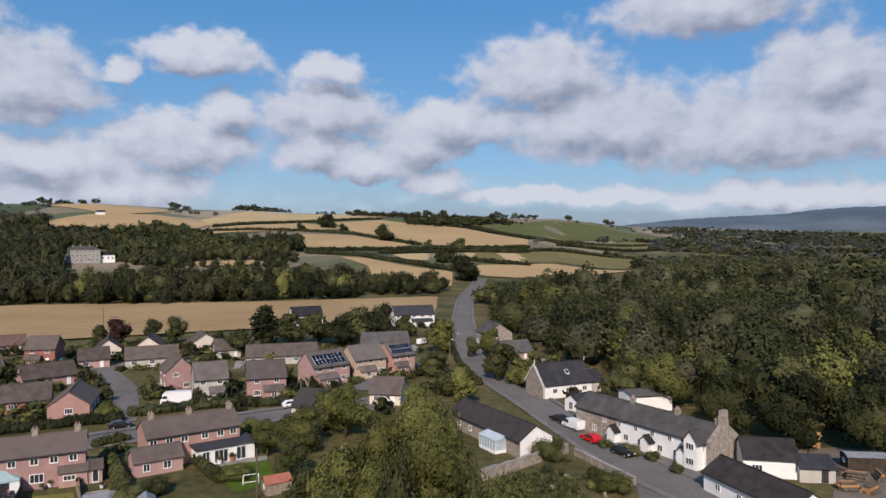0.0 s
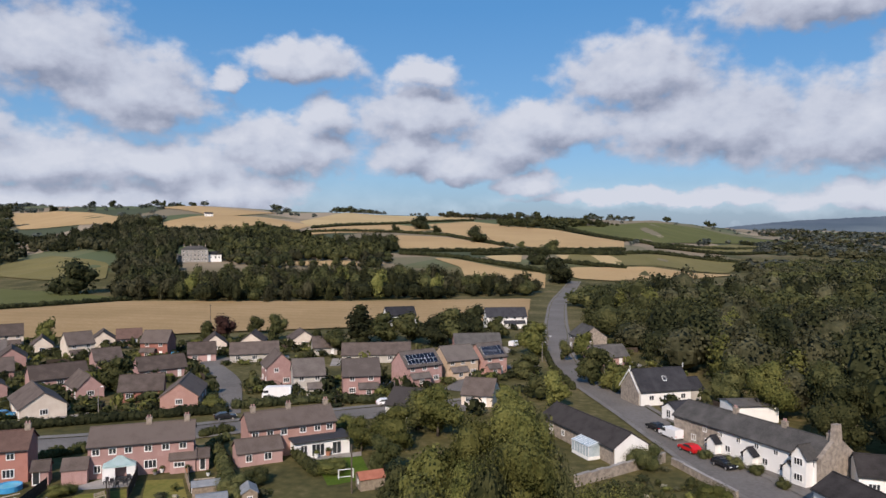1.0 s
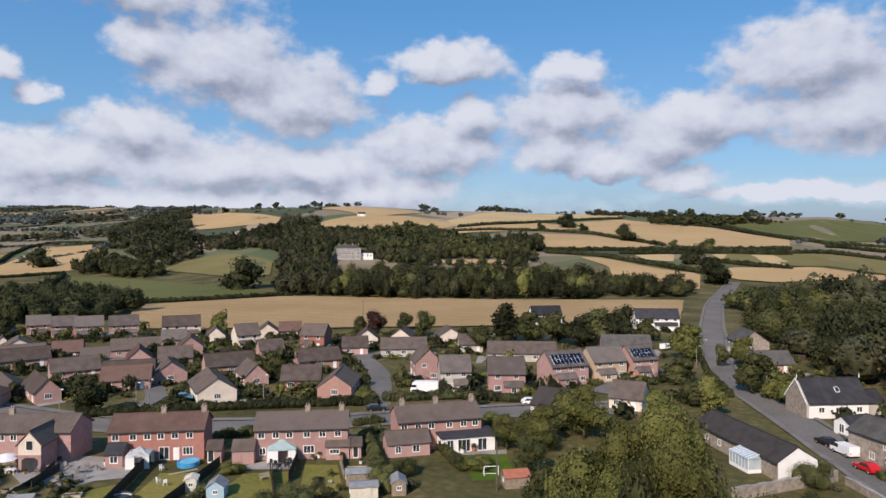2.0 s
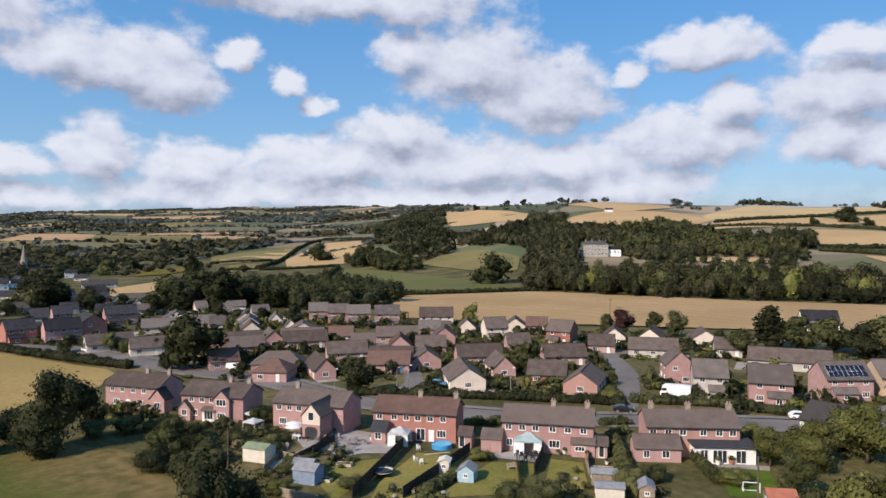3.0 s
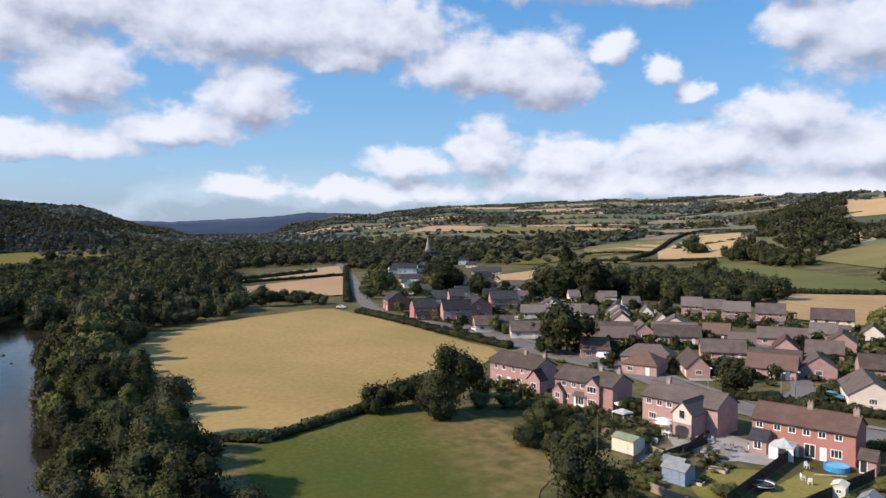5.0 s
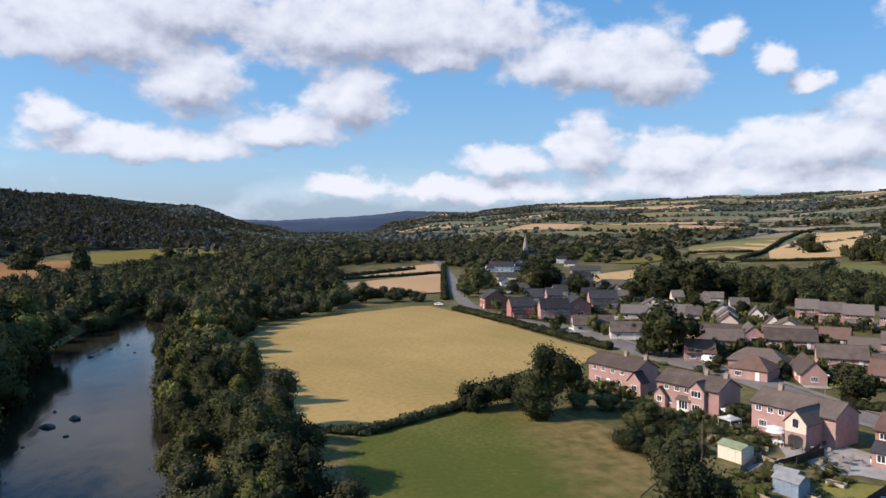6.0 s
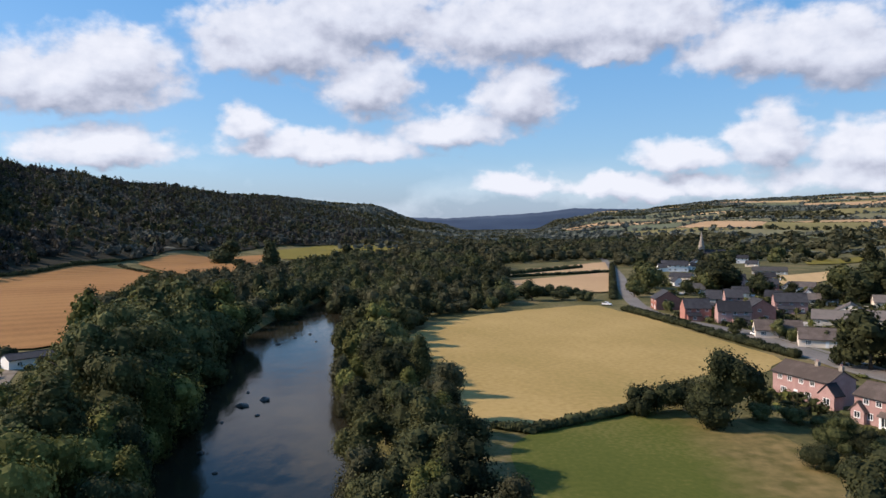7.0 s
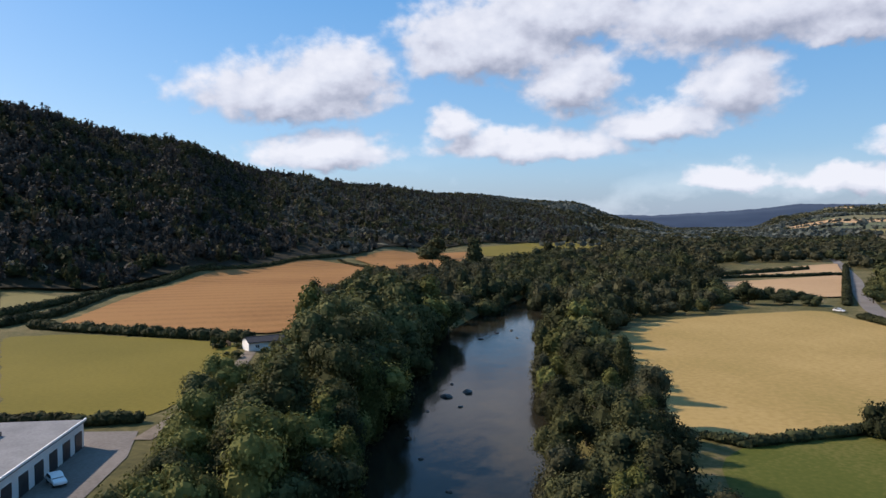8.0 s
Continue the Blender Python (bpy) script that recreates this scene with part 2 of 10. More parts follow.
CROP = {
    "gold": material("ripe wheat", (0.250, 0.185, 0.060), (0.375, 0.262, 0.100), 0.018, 0.9, 0.03, 40, c=(0.310, 0.215, 0.076), rows=(-25, 12.0, 0.02)),
    "pale": material("pale stubble", (0.433, 0.312, 0.151), (0.524, 0.394, 0.202), 0.01, 0.9, 0.03, 60),
    "wheat": material("pale ripe wheat", (0.300, 0.205, 0.090), (0.415, 0.280, 0.138), 0.018, 0.9, 0.03, 40, c=(0.350, 0.232, 0.108), rows=(8, 11.0, 0.06)),
    "tan": material("tan stubble", (0.384, 0.254, 0.118), (0.470, 0.324, 0.158), 0.012, 0.9, 0.03, 60, rows=(20, 10.0, 0.08)),
    "orange": material("orange stubble", (0.190, 0.090, 0.028), (0.282, 0.142, 0.048), 0.012, 0.9, 0.03, 60, rows=(58, 15.0, 0.14)),
    "pink": material("pinkish stubble", (0.352, 0.223, 0.115), (0.436, 0.287, 0.154), 0.012, 0.9, 0.03, 60),
    "olive": material("olive pasture", (0.142, 0.125, 0.046), (0.205, 0.172, 0.068), 0.014, 0.95, 0.03, 50),
    "green": material("green pasture", (0.094, 0.100, 0.030), (0.138, 0.138, 0.045), 0.014, 0.95, 0.03, 50),
    "meadow": material("yellow-green meadow", (0.118, 0.100, 0.014), (0.170, 0.136, 0.024), 0.02, 0.95, 0.03, 50),
    "dull": material("dull olive pasture", (0.120, 0.115, 0.058), (0.170, 0.156, 0.085), 0.012, 0.95, 0.03, 50),
    "grey": material("grey-green pasture", (0.082, 0.096, 0.052), (0.125, 0.132, 0.074), 0.012, 0.95, 0.03, 50),
}


def worn_paddock():
    """Green pasture whose upper bank and side have dried out brown, with a broken edge."""
    m = material("paddock with a dried-out bank", (0.060, 0.074, 0.012), (0.130, 0.116, 0.032), 0.028, 0.95, 0.03, 40, c=(0.078, 0.088, 0.016))
    nodes, links = m.node_tree.nodes, m.node_tree.links
    shade = nodes["Principled BSDF"]
    green = shade.inputs["Base Color"].links[0].from_socket
    place, patch, grain = nodes.new("ShaderNodeTexCoord"), nodes.new("ShaderNodeTexNoise"), nodes.new("ShaderNodeTexNoise")
    patch.inputs["Scale"].default_value, patch.inputs["Detail"].default_value = 0.07, 6
    grain.inputs["Scale"].default_value, grain.inputs["Detail"].default_value = 0.35, 5
    for n in (patch, grain):
        links.new(place.outputs["Object"], n.inputs["Vector"])
    bank, side, both, wear, dry = (nodes.new(k) for k in ("ShaderNodeVectorMath", "ShaderNodeVectorMath", "ShaderNodeMath", "ShaderNodeMath", "ShaderNodeMapRange"))
    for n, way in ((bank, (0.06, 1.0, 0.0)), (side, (0.75, 0.66, 0.0))):
        n.operation = "DOT_PRODUCT"
        links.new(place.outputs["Object"], n.inputs[0])
        n.inputs[1].default_value = way
    shift = nodes.new("ShaderNodeMath")
    shift.operation = "ADD"
    links.new(side.outputs["Value"], shift.inputs[0])
    shift.inputs[1].default_value = 72.0
    both.operation = "SMOOTH_MAX"
    links.new(bank.outputs["Value"], both.inputs[0])
    links.new(shift.outputs[0], both.inputs[1])
    both.inputs[2].default_value = 6.0
    wear.operation = "MULTIPLY_ADD"
    links.new(patch.outputs["Fac"], wear.inputs[0])
    wear.inputs[1].default_value = 26.0
    links.new(both.outputs[0], wear.inputs[2])
    links.new(wear.outputs[0], dry.inputs[0])
    dry.inputs[1].default_value, dry.inputs[2].default_value = 43.0, 54.0
    tone, mixed = nodes.new("ShaderNodeValToRGB"), nodes.new("ShaderNodeMix")
    tone.color_ramp.elements[0].position, tone.color_ramp.elements[0].color = 0.34, (0.092, 0.080, 0.024, 1)
    tone.color_ramp.elements[1].position, tone.color_ramp.elements[1].color = 0.68, (0.205, 0.146, 0.060, 1)
    links.new(grain.outputs["Fac"], tone.inputs[0])
    mixed.data_type = "RGBA"
    links.new(dry.outputs[0], mixed.inputs[0])
    links.new(green, mixed.inputs[6])
    links.new(tone.outputs[0], mixed.inputs[7])
    links.new(mixed.outputs[2], shade.inputs["Base Color"])
    return m


CROP["paddock"] = worn_paddock()
GRAVEL = material("brown gravel", (0.13, 0.105, 0.08), (0.22, 0.185, 0.145), 0.3, 0.95, 0.02, 12)
KERB = material("worn pavement", (0.150, 0.138, 0.122), (0.225, 0.207, 0.185), 0.3, 0.9, 0.005, 14)

# ---- tools for meshes ----


def mesh_of(bm, name, mat=None, smooth=False):
    me = bpy.data.meshes.new(name)
    bm.to_mesh(me)
    bm.free()
    if mat:
        me.materials.append(mat)
    if smooth:
        for p in me.polygons:
            p.use_smooth = True
    return me


def part(name, data, mat, parent, label=""):
    """Links a bmesh or a mesh as one object under a thing or a part."""
    if isinstance(data, bmesh.types.BMesh):
        data = mesh_of(data, name, mat)
    ob = new(name, data)
    ob.parent = parent
    return tagged(ob, label) if label else ob


def thing(name, x, y, z, turn=0.0, label="", category="", group="", kind="", data=None):
    ob = new(name, data)
    ob.matrix_basis = pose(x, y, z, 0, 0, turn)
    return tagged(ob, label, category, group, kind)


def box(bm, x0, x1, y0, y1, z0, z1, bevel=0.0):
    vs = bmesh.ops.create_cube(bm, size=1)["verts"]
    for v in vs:
        v.co = Vector((x0 + (v.co.x + 0.5) * (x1 - x0), y0 + (v.co.y + 0.5) * (y1 - y0), z0 + (v.co.z + 0.5) * (z1 - z0)))
    if bevel:
        bmesh.ops.bevel(bm, geom=list({e for v in vs for e in v.link_edges}), offset=bevel, segments=1, affect="EDGES")
    return bm


def a_box(*size, bevel=0.0):
    return box(bmesh.new(), *size, bevel=bevel)


def solid(bm, outline, y0, y1):
    """A prism: an outline in x and z, drawn out from y0 to y1."""
    a = [bm.verts.new((x, y0, z)) for x, z in outline]
    b = [bm.verts.new((x, y1, z)) for x, z in outline]
    n = len(a)
    bm.faces.new(a)
    bm.faces.new(b[::-1])
    for i in range(n):
        bm.faces.new((a[i - 1], b[i - 1], b[i], a[i]))
    bmesh.ops.recalc_face_normals(bm, faces=bm.faces)
    return bm


def tube(bm, points, radii, sides=6):
    """A tapered tube through points."""
    rings = []
    for i, (p, r) in enumerate(zip(points, radii)):
        way = (Vector(points[min(i + 1, len(points) - 1)]) - Vector(points[max(i - 1, 0)])).normalized()
        side = way.orthogonal().normalized()
        over = way.cross(side)
        rings.append([bm.verts.new(Vector(p) + (side * math.cos(k * math.tau / sides) + over * math.sin(k * math.tau / sides)) * r) for k in range(sides)])
    for a, b in zip(rings, rings[1:]):
        for k in range(sides):
            bm.faces.new((a[k - 1], a[k], b[k], b[k - 1]))
    bm.faces.new(rings[0][::-1])
    bm.faces.new(rings[-1])
    return bm


def quads_mesh(name, corners, mat):
    """A mesh of loose four-sided faces from an array (n, 4, 3)."""
    n = len(corners)
    me = bpy.data.meshes.new(name)
    me.vertices.add(4 * n)
    me.vertices.foreach_set("co", np.ascontiguousarray(corners, dtype=np.float32).ravel())
    me.loops.add(4 * n)
    me.loops.foreach_set("vertex_index", np.arange(4 * n, dtype=np.int32))
    me.polygons.add(n)
    me.polygons.foreach_set("loop_start", np.arange(0, 4 * n, 4, dtype=np.int32))
    me.update(calc_edges=True)
    me.materials.append(mat)
    return me


# ---- ground ----
# terrain: azimuth (deg, leftwards from +y), foot distance, crest distance, crest height
RELIEF = ((-60, 900, 3500, 70), (-32, 1200, 3800, 52), (-18, 800, 2600, 64), (-8, 480, 1700, 80), (0, 430, 1600, 84),
          (10, 420, 1500, 86), (17, 420, 1450, 92), (27, 440, 1450, 103), (33, 470, 1700, 110), (40, 560, 2400, 134),
          (54, 700, 3600, 175), (66, 800, 3600, 150), (77, 1000, 3600, 102), (80.5, 1300, 3700, 62), (83, 2500, 4300, 4), (88, 2500, 4300, 4),
          (91, 1600, 3300, 44), (96.5, 1150, 2800, 116), (105.5, 900, 2500, 140), (112, 620, 1900, 135), (119, 520, 1500, 136), (127.6, 440, 1000, 143),
          (138.6, 400, 800, 148), (160, 380, 750, 160), (200, 450, 900, 150), (250, 700, 1800, 140), (300, 900, 3500, 70))
RIVER = ((700, -330), (300, -160), (90, -60), (20, -30), (-45, -24), (-96, -27), (-124, -33), (-156, -40), (-192, -45), (-240, -51), (-295, -52), (-400, -42), (-560, -36), (-900, -80), (-1500, -100))


def relief(x, y):
    """Ground height of the hills at a place, without the river's bed."""
    az = math.degrees(math.atan2(-x, y))
    if az < -60:
        az += 360
    r = math.hypot(x, y)
    for a, b in zip(RELIEF, RELIEF[1:]):
        if az <= b[0]:
            break
    k = (az - a[0]) / (b[0] - a[0])
    k = k * k * (3 - 2 * k)
    r0, r1, z1 = (a[i] + (b[i] - a[i]) * k for i in (1, 2, 3))
    u = (r - r0) / (r1 - r0)
    if u <= 0:
        return 0.0
    if u > 1:
        return z1 - (r - r1) * 0.03
    v = 0.12
    s = u * u / (2 * v) if u < v else u - v / 2
    s /= 1 - v / 2
    roll = math.sin(x * 0.0061 + 1.3 * math.sin(y * 0.0037)) * math.cos(y * 0.0052 + 0.8)
    return z1 * s + roll * 5.5 * min(1, u * 3) * (1 - u) * (0.4 + r / 2500)


def river_gap(x, y):
    """Distance to the river's middle line."""
    best = 1e9
    for (ax, ay), (bx, by) in zip(RIVER, RIVER[1:]):
        dx, dy = bx - ax, by - ay
        s = max(0.0, min(1.0, ((x - ax) * dx + (y - ay) * dy) / (dx * dx + dy * dy)))
        best = min(best, math.hypot(x - ax - s * dx, y - ay - s * dy))
    return best


def ground_z(x, y):
    z = relief(x, y)
    if math.hypot(x, y) < 1700:
        d = river_gap(x, y)
        if d < 26:
            k = max(0.0, min(1.0, (26 - d) / 12))
            z -= 5.0 * k * k * (3 - 2 * k)
    return z


def ground_material():
    """Grass and garden soil on the valley floor; a patchwork of far fields on the hills."""
    m = material("valley grass and far fields", (0.054, 0.052, 0.020), (0.185, 0.145, 0.072), 0.045, 0.95, 0.03, 14, c=(0.096, 0.086, 0.032))
    nodes, links = m.node_tree.nodes, m.node_tree.links
    shade = nodes["Principled BSDF"]
    near = shade.inputs["Base Color"].links[0].from_socket
    place = nodes.new("ShaderNodeTexCoord")
    bend, warp = nodes.new("ShaderNodeTexNoise"), nodes.new("ShaderNodeVectorMath")
    bend.inputs["Scale"].default_value = 0.004
    links.new(place.outputs["Object"], bend.inputs["Vector"])
    warp.operation = "MULTIPLY_ADD"
    links.new(bend.outputs["Color"], warp.inputs[0])
    warp.inputs[1].default_value = (140, 140, 0)
    links.new(place.outputs["Object"], warp.inputs[2])
    squash = nodes.new("ShaderNodeVectorMath")
    squash.operation = "MULTIPLY"
    links.new(warp.outputs[0], squash.inputs[0])
    squash.inputs[1].default_value = (1, 1, 0)
    cells = nodes.new("ShaderNodeTexVoronoi")
    cells.inputs["Scale"].default_value = 0.0062
    links.new(squash.outputs[0], cells.inputs["Vector"])
    ramp = nodes.new("ShaderNodeValToRGB")
    ramp.color_ramp.interpolation = "CONSTANT"
    # hill field colours, greyed and raised in blue to carry the distance haze
    tones = ((0.0, (0.095, 0.115, 0.055)), (0.16, (0.25, 0.200, 0.135)), (0.34, (0.125, 0.135, 0.070)), (0.50, (0.21, 0.175, 0.115)), (0.62, (0.070, 0.082, 0.045)), (0.74, (0.165, 0.150, 0.090)), (0.88, (0.33, 0.265, 0.185)))
    while len(ramp.color_ramp.elements) < len(tones):
        ramp.color_ramp.elements.new(0.5)
    for e, (at, tone) in zip(ramp.color_ramp.elements, tones):
        e.position, e.color = at, (*tone, 1)
    parts = nodes.new("ShaderNodeSeparateColor")
    links.new(cells.outputs["Color"], parts.inputs[0])
    links.new(parts.outputs[0], ramp.inputs[0])
    xyz, high = nodes.new("ShaderNodeSeparateXYZ"), nodes.new("ShaderNodeMapRange")
    links.new(place.outputs["Object"], xyz.inputs[0])
    links.new(xyz.outputs[2], high.inputs[0])
    high.inputs[1].default_value, high.inputs[2].default_value = 8, 14
    mixed = nodes.new("ShaderNodeMix")
    mixed.data_type = "RGBA"
    links.new(high.outputs[0], mixed.inputs[0])
    links.new(near, mixed.inputs[6])
    links.new(ramp.outputs[0], mixed.inputs[7])
    links.new(mixed.outputs[2], shade.inputs["Base Color"])
    return m


def build_ground():
    turns = 720
    radii = [0.0] + list(np.geomspace(14, 4700, 118))
    bm_v, bm_f = [], []
    for r in radii[1:]:
        for k in range(turns):
            a = k * math.tau / turns
            x, y = -math.sin(a) * r, math.cos(a) * r
            bm_v.append((x, y, ground_z(x, y)))
    for i in range(len(radii) - 2):
        for k in range(turns):
            j = (k + 1) % turns
            bm_f.append((i * turns + k, i * turns + j, (i + 1) * turns + j, (i + 1) * turns + k)[::-1])
    bm_f.append(tuple(range(turns)))
    me = bpy.data.meshes.new("ground")
    me.from_pydata(bm_v, [], bm_f)
    for p in me.polygons:
        p.use_smooth = True
    me.materials.append(ground_material())
    ob = tagged(new("ground", me), "valley floor and hills of grass and far fields", "ground", kind="structure")
    return ob


build_ground()


def draped(name, outline, lift, mat, step=25.0):
    """A flat patch with the outline, laid over the ground."""
    bm = bmesh.new()
    bm.faces.new([bm.verts.new((x, y, 0)) for x, y in outline])
    for axis in (0, 1):
        lo, hi = min(p[axis] for p in outline), max(p[axis] for p in outline)
        n = int((hi - lo) / step)
        for k in range(1, n + 1):
            at, no = Vector((0, 0, 0)), Vector((0, 0, 0))
            at[axis], no[axis] = lo + k * (hi - lo) / (n + 1), 1
            bmesh.ops.bisect_plane(bm, geom=bm.verts[:] + bm.edges[:] + bm.faces[:], plane_co=at, plane_no=no, dist=1e-4)
    bmesh.ops.triangulate(bm, faces=bm.faces)
    for v in bm.verts:
        v.co.z = relief(v.co.x, v.co.y) + lift
    for f in bm.faces:
        if f.normal.z < 0:
            f.normal_flip()
    return mesh_of(bm, name, mat)


FIELDS = []


def field(crop, label, *outline):
    FIELDS.append(list(outline))
    far = min(math.hypot(x, y) for x, y in outline)
    step = 20 if far < 300 else 45
    me = draped("field", ragged(rounded(outline, 10 if far < 300 else 14), 4.0, 0.55) if far < 300 else rounded(outline, 14), 0.06 + far * 0.0006 + (0.35 if far > 220 else 0), CROP[crop], step)
    return tagged(new("field", me), label, "field", "fields of the valley", "structure")


def ragged(outline, step, amp, seed=1):
    """The outline with many small steps in and out."""
    rng, out = random.Random(seed), []
    for a, b in zip(outline, outline[1:] + outline[:1]):
        n = max(1, int(math.hypot(b[0] - a[0], b[1] - a[1]) / step))
        for k in range(n):
            out.append((a[0] + (b[0] - a[0]) * k / n + rng.uniform(-amp, amp), a[1] + (b[1] - a[1]) * k / n + rng.uniform(-amp, amp)))
    return out


def rounded(outline, cut):
    """The outline with its corners taken off."""
    out = []
    n = len(outline)
    for i, p in enumerate(outline):
        p, a, b = Vector(p), Vector(outline[i - 1]), Vector(outline[(i + 1) % n])
        for q in (a, b):
            d = q - p
            out.append(tuple(p + d * min(0.3, cut / max(d.length, 0.1)) * 0.5))
    return out


ROADS = []


def beside(line, off):
    """The line moved sideways."""
    pts = smooth_line(line, 3)
    out = []
    for i, p in enumerate(pts):
        a, b = Vector(pts[max(i - 1, 0)]), Vector(pts[min(i + 1, len(pts) - 1)])
        side = Vector((-(b - a).y, (b - a).x)).normalized()
        out.append((p[0] + side.x * off, p[1] + side.y * off))
    return out


def strip(name, line, width, lift, mat, label, category):
    """A road or path along a line, as wide as given, laid over the ground."""
    pts = smooth_line(line)
    ROADS.extend((p[0], p[1], width / 2) for p in smooth_line(line, 14))
    bm, last = bmesh.new(), None
    for i, p in enumerate(pts):
        a, b = Vector(pts[max(i - 1, 0)]), Vector(pts[min(i + 1, len(pts) - 1)])
        side = Vector((-(b - a).y, (b - a).x)).normalized() * width / 2
        row = []
        for s in (-1, -0.5, 0, 0.5, 1):
            q = Vector(p) + side * s
            row.append(bm.verts.new((q.x, q.y, relief(q.x, q.y) + lift + 0.05 * (1 - s * s))))
        if last:
            for k in range(4):
                bm.faces.new((last[k], row[k], row[k + 1], last[k + 1]))
        last = row
    bmesh.ops.recalc_face_normals(bm, faces=bm.faces)
    for f in bm.faces:
        if f.normal.z < 0:
            f.normal_flip()
    return tagged(new(name, mesh_of(bm, name, mat, True)), label, category, kind="structure")


def smooth_line(line, n=6):
    """A line rounded through its points (Catmull-Rom)."""
    p = [Vector(line[0])] + [Vector(q) for q in line] + [Vector(line[-1])]
    out = []
    for i in range(1, len(p) - 2):
        for k in range(n):
            t = k / n
            q = 0.5 * (2 * p[i] + (p[i + 1] - p[i - 1]) * t + (2 * p[i - 1] - 5 * p[i] + 4 * p[i + 1] - p[i + 2]) * t * t + (3 * p[i] - p[i - 1] - 3 * p[i + 1] + p[i + 2]) * t ** 3)
            out.append(tuple(q))
    return out + [tuple(line[-1])]


def water_material():
    m = material("river water", (0.010, 0.012, 0.010), (0.030, 0.024, 0.014), 0.05, 0.09, 0.0, 10)
    nodes, links = m.node_tree.nodes, m.node_tree.links
    shade = nodes["Principled BSDF"]
    shade.inputs["IOR"].default_value, shade.inputs["Specular IOR Level"].default_value = 1.33, 0.17
    place, wave, rise = nodes.new("ShaderNodeTexCoord"), nodes.new("ShaderNodeTexNoise"), nodes.new("ShaderNodeBump")
    wave.inputs["Scale"].default_value, wave.inputs["Detail"].default_value = 0.4, 8
    # ripples drawn out along the flow
    stretch = nodes.new("ShaderNodeMapping")
    stretch.inputs["Rotation"].default_value = (0, 0, math.radians(-10))
    stretch.inputs["Scale"].default_value = (0.45, 1.3, 1)
    links.new(place.outputs["Object"], stretch.inputs["Vector"])
    links.new(stretch.outputs[0], wave.inputs["Vector"])
    rise.inputs["Strength"].default_value, rise.inputs["Distance"].default_value = 0.4, 0.13
    links.new(wave.outputs["Fac"], rise.inputs["Height"])
    links.new(rise.outputs[0], shade.inputs["Normal"])
    return m


def build_water():
    line = smooth_line(RIVER, 10)
    bm, last = bmesh.new(), None
    for i, p in enumerate(line):
        a, b = Vector(line[max(i - 1, 0)]), Vector(line[min(i + 1, len(line) - 1)])
        side = Vector((-(b - a).y, (b - a).x)).normalized()
        row = [bm.verts.new((p[0] + side.x * s, p[1] + side.y * s, -3.0)) for s in (-22, 0, 22)]
        if last:
            for k in (0, 1):
                bm.faces.new((last[k], row[k], row[k + 1], last[k + 1]))
        last = row
    bmesh.ops.recalc_face_normals(bm, faces=bm.faces)
    for f in bm.faces:
        if f.normal.z < 0:
            f.normal_flip()
    tagged(new("water", mesh_of(bm, "water", water_material(), True)), "dark rippled river between wooded banks", "river", kind="structure")


build_water()


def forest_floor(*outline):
    # near-black sheet two metres up, covers the pale ground between the trees
    tagged(new("forest_floor", draped("forest_floor", outline, 2.0, DARK_FLOOR, 45)), "near-black brown floor under the trees", "ground", kind="structure")


DARK_FLOOR = material("leaf litter and shade plants", (0.012, 0.012, 0.007), (0.036, 0.030, 0.016), 0.05, 0.95, 0.05, 12)


def far_hills(dark, pale, *ridge):
    """Blue hills beyond the valley, nearly five kilometres off, their haze painted as emission: azimuth and height of
    the skyline in degrees.
    """
    m = bpy.data.materials.new("hazy blue hills")
    m.use_nodes = True
    nodes, links = m.node_tree.nodes, m.node_tree.links
    shade = nodes["Principled BSDF"]
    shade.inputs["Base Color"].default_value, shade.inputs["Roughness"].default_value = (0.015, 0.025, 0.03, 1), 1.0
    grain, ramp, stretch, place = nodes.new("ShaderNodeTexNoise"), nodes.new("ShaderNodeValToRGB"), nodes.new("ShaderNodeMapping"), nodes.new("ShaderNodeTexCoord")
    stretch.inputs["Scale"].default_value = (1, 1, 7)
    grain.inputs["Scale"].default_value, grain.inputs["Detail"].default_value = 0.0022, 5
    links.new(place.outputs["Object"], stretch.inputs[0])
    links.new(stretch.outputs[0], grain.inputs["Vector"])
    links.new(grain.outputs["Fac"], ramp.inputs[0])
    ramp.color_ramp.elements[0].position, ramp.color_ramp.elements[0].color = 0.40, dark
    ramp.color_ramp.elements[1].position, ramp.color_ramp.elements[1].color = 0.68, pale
    # the emission is painted haze; the hills give no light of their own
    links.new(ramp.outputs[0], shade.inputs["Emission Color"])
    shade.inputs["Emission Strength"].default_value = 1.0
    rng, bm, last = random.Random(4), bmesh.new(), None
    azs, els = [a for a, e in ridge], [e for a, e in ridge]
    for az in np.arange(azs[0], azs[-1] + 0.01, 0.25):
        el = float(np.interp(az, azs, els)) + rng.uniform(-0.02, 0.03)
        row = []
        for r, h in ((4600, -60), (4700, 36 + 4700 * math.tan(radians(el * 0.6))), (4800, 36 + 4800 * math.tan(radians(el))), (4900, -60)):
            row.append(bm.verts.new((-math.sin(radians(az)) * r, math.cos(radians(az)) * r, h)))
        if last:
            for i in range(3):
                bm.faces.new((last[i], last[i + 1], row[i + 1], row[i]))
        last = row
    tagged(new("backdrop", mesh_of(bm, "backdrop", m, True)), "far wooded hills with blue haze painted as a glow", "distant hills", kind="structure")


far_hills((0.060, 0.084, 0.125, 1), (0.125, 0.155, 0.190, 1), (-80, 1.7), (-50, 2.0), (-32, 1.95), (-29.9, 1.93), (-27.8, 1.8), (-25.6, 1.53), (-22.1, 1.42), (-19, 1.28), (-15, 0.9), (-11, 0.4))
